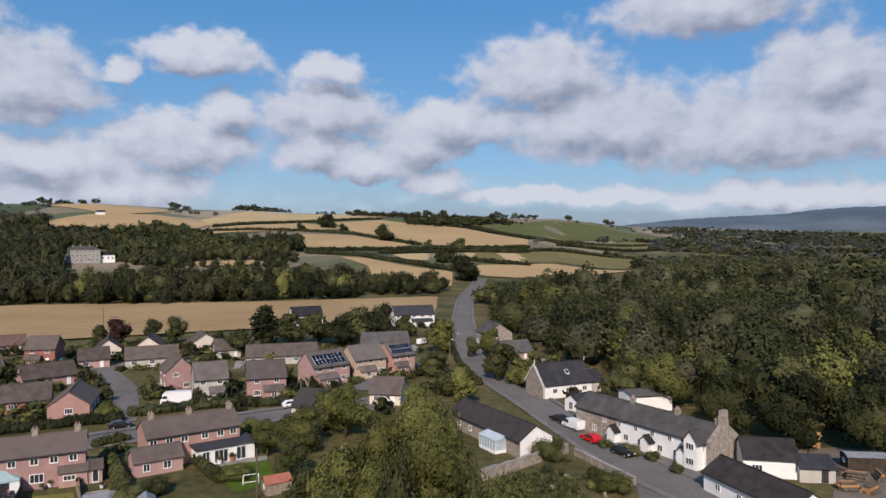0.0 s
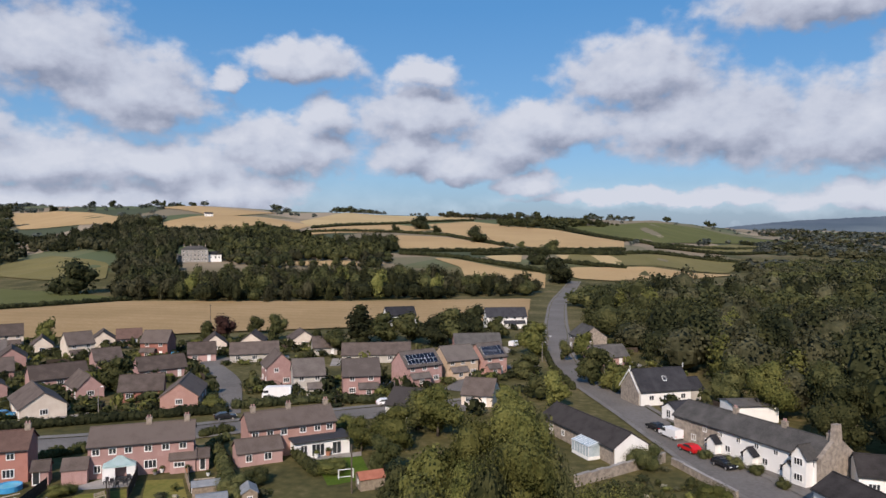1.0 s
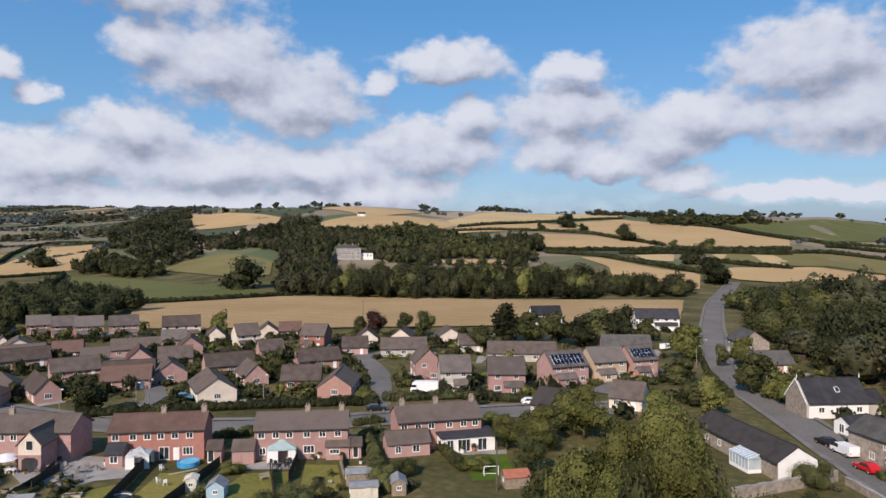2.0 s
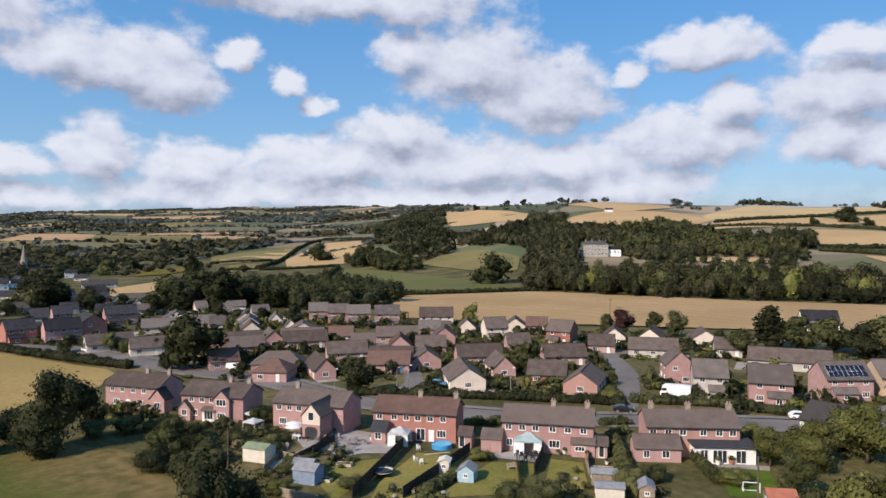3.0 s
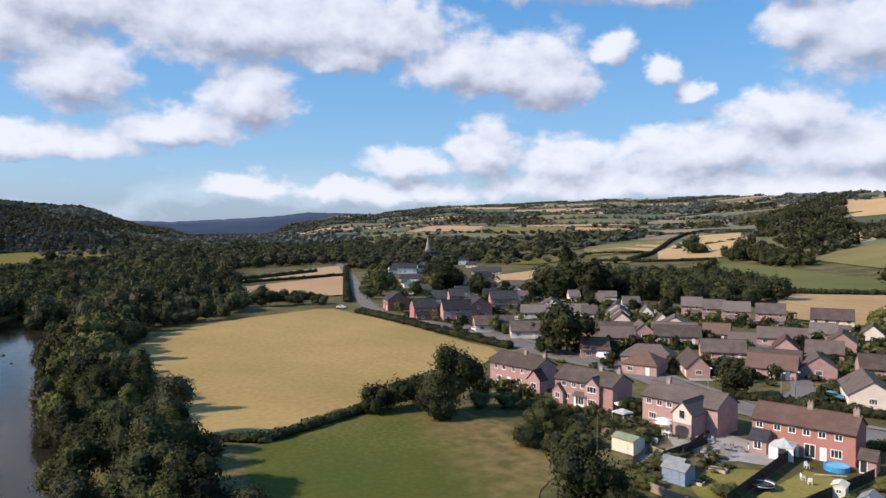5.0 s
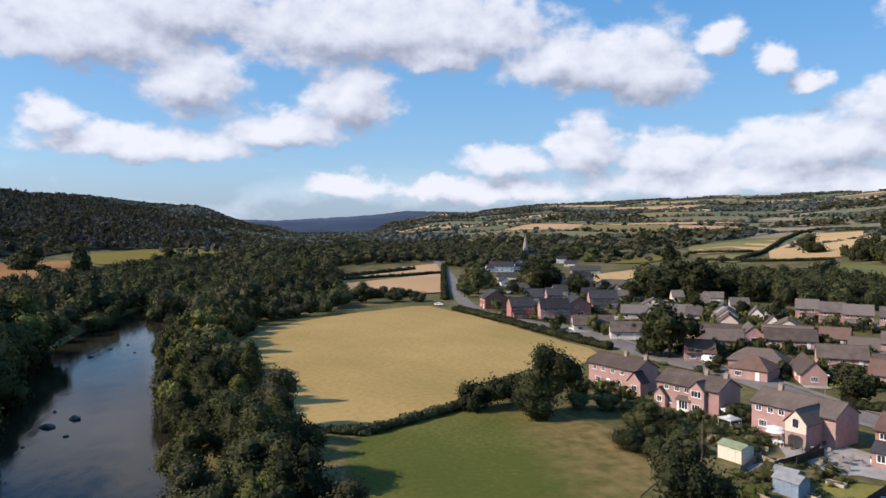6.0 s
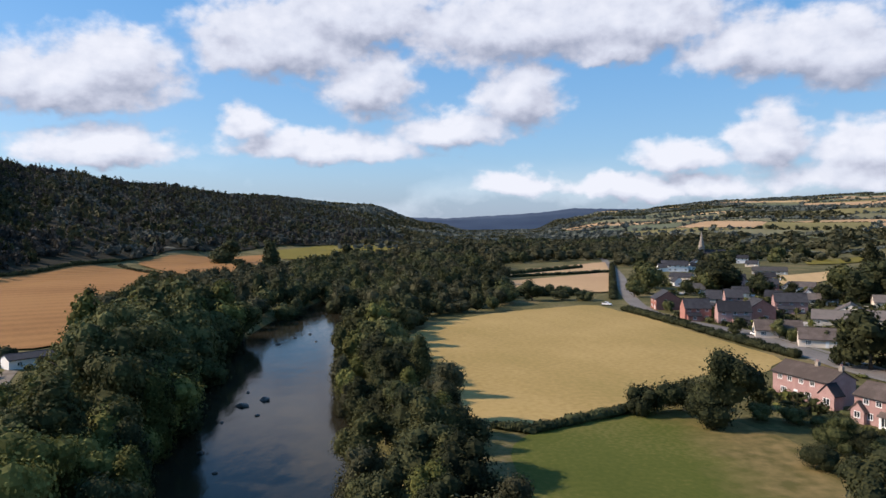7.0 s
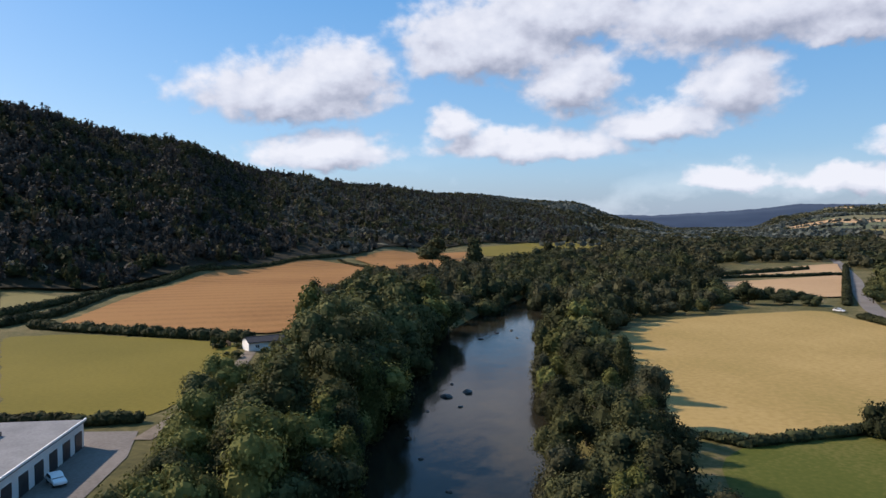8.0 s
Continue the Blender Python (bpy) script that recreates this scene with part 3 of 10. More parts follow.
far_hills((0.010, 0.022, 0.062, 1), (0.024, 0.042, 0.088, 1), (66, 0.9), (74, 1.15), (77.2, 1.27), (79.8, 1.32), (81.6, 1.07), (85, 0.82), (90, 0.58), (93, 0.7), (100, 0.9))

field("wheat", "ripe wheat field behind the village", (-284, 300), (-236, 380), (-108, 393), (-3, 422), (-4, 307), (-76, 275), (-138, 248), (-208, 223))
field("green", "green pasture beside the hedge", (-544, 506), (-434, 476), (-335, 442), (-243, 396), (-294, 315), (-337, 320), (-415, 360))
field("olive", "olive pasture on the rising ground", (-867, 554), (-886, 721), (-738, 569), (-765, 489))
field("olive", "narrow olive field between hedges", (-669, 444), (-712, 545), (-604, 453), (-621, 415))
field("tan", "dry field with one oak", (-875, 761), (-798, 787), (-675, 684), (-588, 547), (-604, 477), (-728, 572))
field("olive", "olive meadow below the wood", (-480, 547), (-520, 634), (-497, 666), (-371, 573), (-323, 494), (-371, 505), (-442, 539))
field("tan", "tan field high on the hill", (-1224, 1475), (-1027, 1399), (-665, 1073), (-580, 936), (-795, 1000))
field("tan", "tan field on the crest", (-713, 1260), (-468, 1233), (-489, 1032))
field("pale", "pale stubble on the hill", (-372, 1077), (-379, 1378), (-131, 1491), (-120, 1370), (-241, 1194), (-320, 982))
field("tan", "tan stubble strip along the hedge", (-314, 964), (-235, 1168), (-145, 1093), (-208, 1013), (-291, 880))
field("tan", "tan stubble slope with lone trees", (-186, 1199), (-119, 1335), (23, 1204), (120, 992), (103, 852), (31, 806), (-41, 870), (-116, 979))
field("tan", "ochre stubble slope", (-199, 966), (-120, 956), (-34, 839), (-73, 761), (-139, 730))
field("tan", "stubble slope above the road", (-101, 683), (-75, 680), (-25, 622), (8, 595), (6, 494), (-49, 511), (-66, 621))
field("pale", "pale strip between hedges", (-54, 720), (-15, 743), (-14, 674), (-37, 684))
field("pale", "pale strip of stubble", (19, 750), (92, 782), (81, 686), (31, 689))
field("green", "green field high on the slope", (36, 1267), (171, 1453), (403, 1809), (582, 1578), (351, 1352), (158, 969))
field("olive", "pale green field", (168, 941), (357, 1336), (499, 1380), (319, 1101))
field("olive", "pale olive strip", (37, 773), (124, 800), (252, 916), (193, 741), (86, 688), (28, 695))
field("tan", "small tan field behind the far houses", (-472, 219), (-526, 290), (-448, 246), (-401, 204), (-416, 198))
field("tan", "long tan field on the far slope", (-795, 510), (-869, 695), (-749, 599), (-736, 534), (-732, 480))
field("olive", "olive field on the far slope", (-706, 475), (-694, 533), (-586, 425), (-602, 402))
field("meadow", "green strip below the far field", (-671, 342), (-737, 450), (-673, 418), (-615, 342), (-608, 313))
field("tan", "pale stubble strip below the hill wood", (-228, 584), (-205, 612), (-165, 626), (-150, 600), (-190, 584))
field("tan", "tan field below the crest", (-533, 926), (-511, 1073), (-438, 1104), (-332, 1025), (-329, 929), (-455, 828))
field("tan", "pale stubble field above the wood", (31, 652), (90, 680), (191, 714), (145, 648), (63, 571), (30, 575))
field("gold", "large ripe wheat field beside the river", (-226, -13), (-263, -1), (-293, 27), (-317, 67), (-269, 78), (-186, 90), (-167, 76), (-166, 59), (-134, 35), (-123, 12), (-131, 4), (-181, -1))
field("pink", "pinkish stubble field behind a hedge", (-550, 55), (-668, 152), (-543, 127), (-490, 45))
field("pink", "pinkish stubble field by the road", (-442, 36), (-524, 122), (-366, 86), (-395, 36))
field("orange", "orange stubble field across the river", (-201, -205), (-314, -261), (-450, -299), (-569, -286), (-578, -241), (-470, -157), (-254, -118), (-207, -117), (-196, -152))
field("orange", "small orange stubble field", (-630, -277), (-745, -276), (-888, -220), (-564, -143), (-525, -195))
field("meadow", "yellow-green meadow across the river", (-178, -203), (-190, -183), (-188, -120), (-133, -93), (-108, -91), (-102, -117))
field("meadow", "bright green far meadow", (-976, -241), (-1191, -205), (-1264, -137), (-1082, -42), (-761, -113), (-752, -173))
field("olive", "small meadow below the wooded hill", (-279, -317), (-289, -303), (-282, -272), (-236, -251), (-227, -259))
field("paddock", "green paddock with dry patches", (-118, 11), (-132, 34), (-141, 48), (-130, 52), (-114, 58), (-97, 56), (-87, 50), (-66, 31), (-63, 8), (-88, 9))
LONG_ROAD = [(-14, 152), (-32, 144), (-58, 128), (-78, 116), (-108, 107), (-146, 108), (-170, 103), (-208, 101), (-240, 96), (-272, 86), (-314, 86), (-402, 102), (-508, 125), (-760, 170)]
strip("road", [(70, 20), (52, 66), (33, 102), (26, 125), (21, 147), (15, 171), (9, 196), (7, 230), (8, 271), (9, 319), (14, 420), (30, 560)], 7.2, 0.10, ASPHALT, "main village road of worn grey asphalt", "road")
strip("road", LONG_ROAD, 7.0, 0.10, ASPHALT, "long road past the houses and the wheat field", "road")
strip("road", [(-63, 137), (-77, 169), (-95, 196), (-87, 202)], 5.5, 0.14, ASPHALT, "short side road between bungalows", "road")
strip("road", [(-110, 120), (-119, 134), (-160, 164), (-184, 176)], 5.0, 0.14, ASPHALT, "estate side road of grey asphalt", "road")
strip("road", [(0, 202), (-12, 193), (-20, 165)], 5.0, 0.14, ASPHALT, "driveway by the brick houses", "road")
strip("pavement", beside([(70, 20), (52, 66), (33, 102), (26, 125), (21, 147), (15, 171), (9, 196), (7, 230), (8, 271), (9, 319), (14, 420), (30, 560)], -4.4), 1.2, 0.22, KERB, "narrow raised pavement along the main road", "pavement")
strip("pavement", beside([(70, 20), (52, 66), (33, 102), (26, 125), (21, 147), (15, 171), (9, 196), (7, 230), (8, 271), (9, 319), (14, 420), (30, 560)], 4.4), 1.2, 0.22, KERB, "narrow raised pavement along the main road", "pavement")

strip("pavement", beside(LONG_ROAD[:9], -4.7), 2.0, 0.20, KERB, "raised pavement along the road past the houses", "pavement")
strip("pavement", beside(LONG_ROAD[:9], 4.7), 2.0, 0.20, KERB, "raised pavement along the road past the houses", "pavement")

# ---- foliage ----


def leaf_quads(rng, centre, normal, size):
    """Four-sided leaf clumps at the centres, facing roughly along the normals."""
    n = len(centre)
    no = normal + rng.normal(0, 0.34, (n, 3))
    no /= np.linalg.norm(no, axis=1, keepdims=True) + 1e-9
    u = np.cross(no, rng.normal(0, 1, (n, 3)))
    u /= np.linalg.norm(u, axis=1, keepdims=True) + 1e-9
    v = np.cross(no, u)
    s = size * rng.uniform(0.6, 1.35, (n, 1))
    w = s * rng.uniform(0.55, 1.0, (n, 1))
    u, v = u * s * 0.5, v * w * 0.5
    lift = no * s * 0.18
    return np.stack([centre - u, centre - v * 1.1 + lift, centre + u, centre + v * 1.1 + lift * 0.3], axis=1)


def ball_quads(centre, radius, cuts=3):
    """A coarse rounded lump that closes the inside of a crown."""
    out = []
    for axis in range(3):
        for sign in (-1, 1):
            g = np.linspace(-1, 1, cuts)
            for i in range(cuts - 1):
                for j in range(cuts - 1):
                    q = []
                    for a, b in ((g[i], g[j]), (g[i + 1], g[j]), (g[i + 1], g[j + 1]), (g[i], g[j + 1])):
                        p = np.zeros(3)
                        p[axis], p[(axis + 1) % 3], p[(axis + 2) % 3] = sign, a, b
                        q.append(p / np.linalg.norm(p) * radius + centre)
                    out.append(q if sign > 0 else q[::-1])
    return np.array(out)


def crown(seed, leaves, size, shape="round", cores=True):
    """Leaf faces of a crown one unit high that stands on the origin: many lumps, each with leaves all round."""
    rng = np.random.default_rng(seed)
    lumps = []
    if shape == "round":
        boughs, least, most = (24, 0.09, 0.20) if leaves < 10000 else (74, 0.055, 0.105)
        for k in range(boughs):
            a, h = k * 2.4 + rng.uniform(0, 1.2), 0.18 + 0.70 * ((k * 0.618) % 1)
            reach = 0.31 * math.sqrt(max(0.1, 1 - ((h - 0.50) / 0.46) ** 2)) * rng.uniform(0.65, 1.08)
            lumps.append((math.cos(a) * reach, math.sin(a) * reach, h, rng.uniform(least, most)))
        lumps.append((0, 0, 0.50, 0.33 if leaves < 10000 else 0.27))
        lumps.append((rng.uniform(-0.06, 0.06), rng.uniform(-0.06, 0.06), 0.80, 0.17))
    elif shape == "dome":   # a tree of a wood: one full head with a few boughs
        lumps.append((0, 0, 0.56, 0.33))
        for k in range(6):
            a, h = k * 2.4 + rng.uniform(0, 1.0), rng.uniform(0.42, 0.78)
            reach = 0.27 * math.sqrt(max(0.1, 1 - ((h - 0.52) / 0.42) ** 2)) * rng.uniform(0.8, 1.15)
            lumps.append((math.cos(a) * reach, math.sin(a) * reach, h, rng.uniform(0.12, 0.20)))
    elif shape == "tall":
        for k in range(12):
            h = 0.14 + 0.76 * k / 11
            a, reach = k * 2.4, 0.10 * (1.15 - h) * rng.uniform(0.7, 1.3)
            lumps.append((math.cos(a) * reach, math.sin(a) * reach, h, (0.08 + 0.12 * math.sin(math.pi * min(0.95, h))) * rng.uniform(0.8, 1.15)))
    elif shape == "pine":
        for k in range(11):
            h = 0.10 + 0.86 * k / 10
            for j in range(2):
                a, reach = k * 1.9 + j * math.pi, 0.15 * (1.04 - h)
                lumps.append((math.cos(a) * reach, math.sin(a) * reach, h, 0.035 + 0.13 * (1.02 - h)))
    else:
        for k in range(9):
            a, reach = k * 2.4 + rng.uniform(0, 0.8), rng.uniform(0.12, 0.40)
            lumps.append((math.cos(a) * reach, math.sin(a) * reach, rng.uniform(0.28, 0.62), rng.uniform(0.22, 0.34)))
    lumps = np.array(lumps)
    share = lumps[:, 3] ** 2
    pick = rng.choice(len(lumps), leaves, p=share / share.sum())
    way = rng.normal(0, 1, (leaves, 3))
    way /= np.linalg.norm(way, axis=1, keepdims=True)
    at = lumps[pick, :3] + way * lumps[pick, 3:4] * np.clip(rng.normal(0.97, 0.14, (leaves, 1)), 0.6, 1.35)
    out = way + (at - np.array([0, 0, 0.5])) * 1.2
    out /= np.linalg.norm(out, axis=1, keepdims=True)
    faces = [leaf_quads(rng, at, out, size)]
    if cores:
        faces += [ball_quads(p[:3], p[3] * 0.74) for p in lumps]
    elif shape in ("tall", "pine"):
        faces.append(ball_quads(np.zeros(3), 1.0, 2 if leaves < 100 else 3) * np.array([0.10, 0.10, 0.40]) + np.array([0, 0, 0.48]))
    else:
        faces.append(ball_quads(np.zeros(3), 1.0, 2 if leaves < 100 else 3) * np.array([0.31, 0.31, 0.33]) + np.array([0, 0, 0.52]))
    return np.concatenate(faces)


def trunk_mesh(seed, spread=0.25):
    rng = random.Random(seed)
    bm = bmesh.new()
    lean = rng.uniform(-0.03, 0.03)
    tube(bm, [(0, 0, -0.02), (lean * 0.4, 0, 0.16), (lean, lean, 0.40), (lean * 1.5, 0, 0.70)], [0.030, 0.022, 0.016, 0.006])
    for k in range(4):
        a = k * 1.6 + rng.uniform(0, 0.6)
        h = 0.18 + 0.09 * k
        tube(bm, [(lean * h, 0, h), (math.cos(a) * spread * 0.5, math.sin(a) * spread * 0.5, h + 0.13), (math.cos(a) * spread, math.sin(a) * spread, h + 0.22)], [0.012, 0.008, 0.003], 5)
    return mesh_of(bm, "trunk", BARK, True)


TREES = {}


def tree_model(kind, mat, detail):
    """One model of a tree, built once: trunk and crown meshes of unit height."""
    key = (kind, mat.name, detail)
    if key not in TREES:
        n, size = {"huge": (20000, 0.017), "near": (4600, 0.034), "mid": (1400, 0.066)}[detail]
        shape = kind.split("_")[0]
        seed = sum(ord(ch) for ch in kind + mat.name + detail)
        TREES[key] = (trunk_mesh(seed, 0.12 if shape in ("tall", "pine") else 0.25), quads_mesh("crown", crown(seed, n, size, shape), mat))
    return TREES[key]


def tree(x, y, height, width=1.0, kind="round_a", mat=None, detail="mid", label="", turn=0.0, name="tree", category="tree", group="", z=None):
    trunk, leaves = tree_model(kind, mat or LEAF, detail)
    base = thing(name, x, y, ground_z(x, y) - 0.1 if z is None else z, turn, label or "broad leafy green tree on grass", category, group)
    base.matrix_basis = base.matrix_basis @ Matrix.Diagonal((height * width, height * width, height, 1))
    if not kind.startswith("bush"):
        part("trunk", trunk, None, base)
    part("crown", leaves, None, base)
    return base


def inside(x, y, outline):
    odd = False
    for (ax, ay), (bx, by) in zip(outline, outline[1:] + outline[:1]):
        if (ay > y) != (by > y) and x < (bx - ax) * (y - ay) / (by - ay) + ax:
            odd = not odd
    return odd


WOOD_CROWNS = {}
WOODS = []


def wood(name, outline, spacing, height, mats, label, shapes=("round",), seed=1, leaves=150, size=0.16, category="woodland", keep=None):
    """A stand of trees that fills the outline: one object for each foliage colour."""
    rng = np.random.default_rng(seed)
    outline = [tuple(p) for p in outline]
    WOODS.append(outline)
    xs, ys = [p[0] for p in outline], [p[1] for p in outline]
    batches = [[] for _ in mats]
    gx = np.arange(min(xs), max(xs) + spacing, spacing)
    gy = np.arange(min(ys), max(ys) + spacing, spacing)
    for j, y0 in enumerate(gy):
        for x0 in gx:
            x = x0 + rng.uniform(-0.42, 0.42) * spacing + (j % 2) * spacing / 2
            y = y0 + rng.uniform(-0.42, 0.42) * spacing
            shape = shapes[rng.integers(len(shapes))]
            shape = "dome" if shape == "round" else shape
            h, turn, form, dye = height * rng.uniform(0.55, 1.3) * (1 + 0.45 * noise.noise(Vector((x * 0.03, y * 0.03, seed)))), rng.uniform(0, math.tau), rng.integers(4), min(len(mats) - 1, max(0, int((noise.noise(Vector((x * 0.013, y * 0.013, seed + 40.0))) * 1.25 + 0.5 + rng.uniform(-0.3, 0.3)) * len(mats))))
            shift = noise.noise_vector(Vector((x * 0.02, y * 0.02, seed + 9.0))) * spacing * 1.6
            if not inside(x + shift.x, y + shift.y, outline) or (keep and not keep(x, y)):
                continue
            key = (shape, int(form), leaves, size)
            if key not in WOOD_CROWNS:
                WOOD_CROWNS[key] = crown(100 + form, leaves, size, shape, False)
            c, s = math.cos(turn), math.sin(turn)
            wide = min(spacing * 1.28 * rng.uniform(0.65, 1.4), 1.4 * h) if shape == "dome" else h * rng.uniform(0.8, 1.1)
            spin = np.array([[c * wide, s * wide, 0], [-s * wide, c * wide, 0], [0, 0, h]])
            batches[dye].append(WOOD_CROWNS[key] @ spin + np.array([x, y, ground_z(x, y) - h * 0.12]))
    for mat, b in zip(mats, batches):
        if b:
            tagged(new(name, quads_mesh(name, np.concatenate(b), mat)), label, category, kind="stuff")


def hedge(line, height, width, mat=None, label="trimmed dark green field hedge", leaf=0.5, wild=0.25, seed=3):
    """A hedge along a line: a bumpy body clothed in leaves."""
    rng = np.random.default_rng(seed + int(abs(line[0][0])))
    pts = np.array(line, dtype=float)
    seg = np.linalg.norm(np.diff(pts, axis=0), axis=1)
    total = seg.sum()
    step = max(width * 0.55, 0.6)
    n = int(total / step) + 1
    run = np.concatenate([[0], np.cumsum(seg)])
    faces = []
    per = max(6, int(1.7 * (2 * height + width) * step / (leaf * leaf)))
    for d in np.linspace(0, total, n):
        x, y = np.interp(d, run, pts[:, 0]), np.interp(d, run, pts[:, 1])
        h, w = height * rng.uniform(1 - wild, 1 + wild), width * rng.uniform(1 - wild, 1 + wild)
        z = ground_z(x, y)
        lump = ball_quads(np.zeros(3), 1.0) * np.array([max(w, step) * 0.62, max(w, step) * 0.62, h * 0.56]) + np.array([x, y, z + h * 0.45])
        way = rng.normal(0, 1, (per, 3))
        way[:, 2] = np.abs(way[:, 2]) * 1.2 - 0.35
        way /= np.linalg.norm(way, axis=1, keepdims=True)
        at = way * np.array([max(w, step) * 0.64, max(w, step) * 0.64, h * 0.60]) + np.array([x, y, z + h * 0.45])
        faces += [lump, leaf_quads(rng, at, way, leaf)]
    return tagged(new("hedge", quads_mesh("hedge", np.concatenate(faces), mat or LEAF_DARK)), label, "hedge", "hedges", "stuff")


# ---- buildings ----
CACHE = {}
HOMES = []


def cached(key, build):
    if key not in CACHE:
        CACHE[key] = build()
    return CACHE[key]


def along_x(outline, x0, x1):
    """A prism: an outline in y and z, drawn out from x0 to x1."""
    bm = solid(bmesh.new(), outline, x0, x1)
    for v in bm.verts:
        v.co = Vector((v.co.y, v.co.x, v.co.z))
    bmesh.ops.recalc_face_normals(bm, faces=bm.faces)
    return bm


def window_meshes(w, h, bars, mat=None):
    def frame_mesh():
        t, m = 0.09, 0.035
        xs = [-w / 2 - 0.02, -w / 2 + t]
        for k in range(1, bars):
            x = -w / 2 + w * k / bars
            xs += [x - m, x + m]
        xs += [w / 2 - t, w / 2 + 0.02]
        zs = [-h / 2 - 0.06, -h / 2 + t, h / 2 - t, h / 2]
        bm = bmesh.new()
        grid = [[bm.verts.new((x, -0.08, z)) for z in zs] for x in xs]
        for i in range(len(xs) - 1):
            for j in range(3):
                if j == 1 and i % 2:
                    continue
                bm.faces.new((grid[i][j], grid[i + 1][j], grid[i + 1][j + 1], grid[i][j + 1]))
        made = bmesh.ops.extrude_face_region(bm, geom=bm.faces[:])["geom"]
        for v in made:
            if isinstance(v, bmesh.types.BMVert):
                v.co.y = 0.03
        bmesh.ops.recalc_face_normals(bm, faces=bm.faces)
        return mesh_of(bm, "window_frame", mat or TRIM)

    def pane_mesh():
        return mesh_of(a_box(-w / 2 + 0.02, w / 2 - 0.02, -0.025, 0.02, -h / 2 + 0.02, h / 2 - 0.02), "pane", PANE)

    return cached(("wf", w, h, bars, (mat or TRIM).name), frame_mesh), cached(("wp", w, h), pane_mesh)


SIDES = {"f": 0, "r": 90, "b": 180, "l": 270}


def put_window(home, L, D, side, at, z, w=1.2, h=1.1, bars=2, mat=None, name="window"):
    fr, pn = window_meshes(w, h, bars, mat)
    spot = {"f": (at, -D / 2), "b": (-at, D / 2), "l": (-L / 2, -at), "r": (L / 2, at)}[side]
    ob = part(name, fr, None, home)
    ob.matrix_basis = pose(spot[0], spot[1], z, 0, 0, SIDES[side])
    part("pane", pn, None, ob)
    return ob


def put_door(home, L, D, side, at, w=0.95, h=2.05, mat=None):
    def build():
        bm = box(bmesh.new(), -w / 2, w / 2, -0.06, 0.03, 0, h)
        box(bm, -w / 2 + 0.12, w / 2 - 0.12, -0.08, 0, h * 0.55, h - 0.15)
        box(bm, -w / 2 + 0.12, w / 2 - 0.12, -0.08, 0, 0.2, h * 0.45)
        return mesh_of(bm, "door", mat or TRIM)
    spot = {"f": (at, -D / 2), "b": (-at, D / 2), "l": (-L / 2, -at), "r": (L / 2, at)}[side]
    ob = part("door", cached(("door", w, h, (mat or TRIM).name), build), None, home)
    ob.matrix_basis = pose(spot[0], spot[1], 0.05, 0, 0, SIDES[side])
    return ob


def roof_outline(D, eaves, ridge, over=0.35, t=0.16):
    s = (ridge - eaves) / (D / 2)
    e = eaves - over * s
    return [(-D / 2 - over, e), (0, ridge), (D / 2 + over, e), (D / 2 + over, e + t), (0, ridge + t * 1.15), (-D / 2 - over, e + t)]


def put_roof(home, L, D, eaves, ridge, mat, over_end=0.2, name="roof", hip=False):
    if hip:
        bm = bmesh.new()
        o = 0.4
        low = [bm.verts.new(p) for p in ((-L / 2 - o, -D / 2 - o, eaves - 0.05), (L / 2 + o, -D / 2 - o, eaves - 0.05), (L / 2 + o, D / 2 + o, eaves - 0.05), (-L / 2 - o, D / 2 + o, eaves - 0.05))]
        eav = [bm.verts.new(v.co + Vector((0, 0, 0.16))) for v in low]
        run = max(0.4, L / 2 - D * 0.42)
        top = [bm.verts.new((-run, 0, ridge + 0.16)), bm.verts.new((run, 0, ridge + 0.16))]
        bm.faces.new(low[::-1])
        for k in range(4):
            bm.faces.new((low[k], low[(k + 1) % 4], eav[(k + 1) % 4], eav[k]))
        for f in ((eav[0], eav[1], top[1], top[0]), (eav[1], eav[2], top[1]), (eav[2], eav[3], top[0], top[1]), (eav[3], eav[0], top[0])):
            bm.faces.new(f)
    else:
        bm = along_x(roof_outline(D, eaves, ridge), -L / 2 - over_end, L / 2 + over_end)
        box(bm, -L / 2 - over_end, L / 2 + over_end, -0.13, 0.13, ridge + 0.10, ridge + 0.26)
    return part(name, bm, mat, home)


def put_chimney(home, x, y, top, mat, base):
    bm = box(bmesh.new(), -0.42, 0.42, -0.32, 0.32, base, top)
    box(bm, -0.48, 0.48, -0.38, 0.38, top - 0.18, top - 0.02)
    ob = part("chimney", bm, mat, home)
    ob.matrix_basis = pose(x, y, 0)
    pots = bmesh.new()
    for k in (-0.2, 0.2):
        tube(pots, [(k, 0, top - 0.02), (k, 0, top + 0.4)], [0.13, 0.10], 7)
    part("chimney_pot", pots, BRICK["pink"], ob)
    return ob


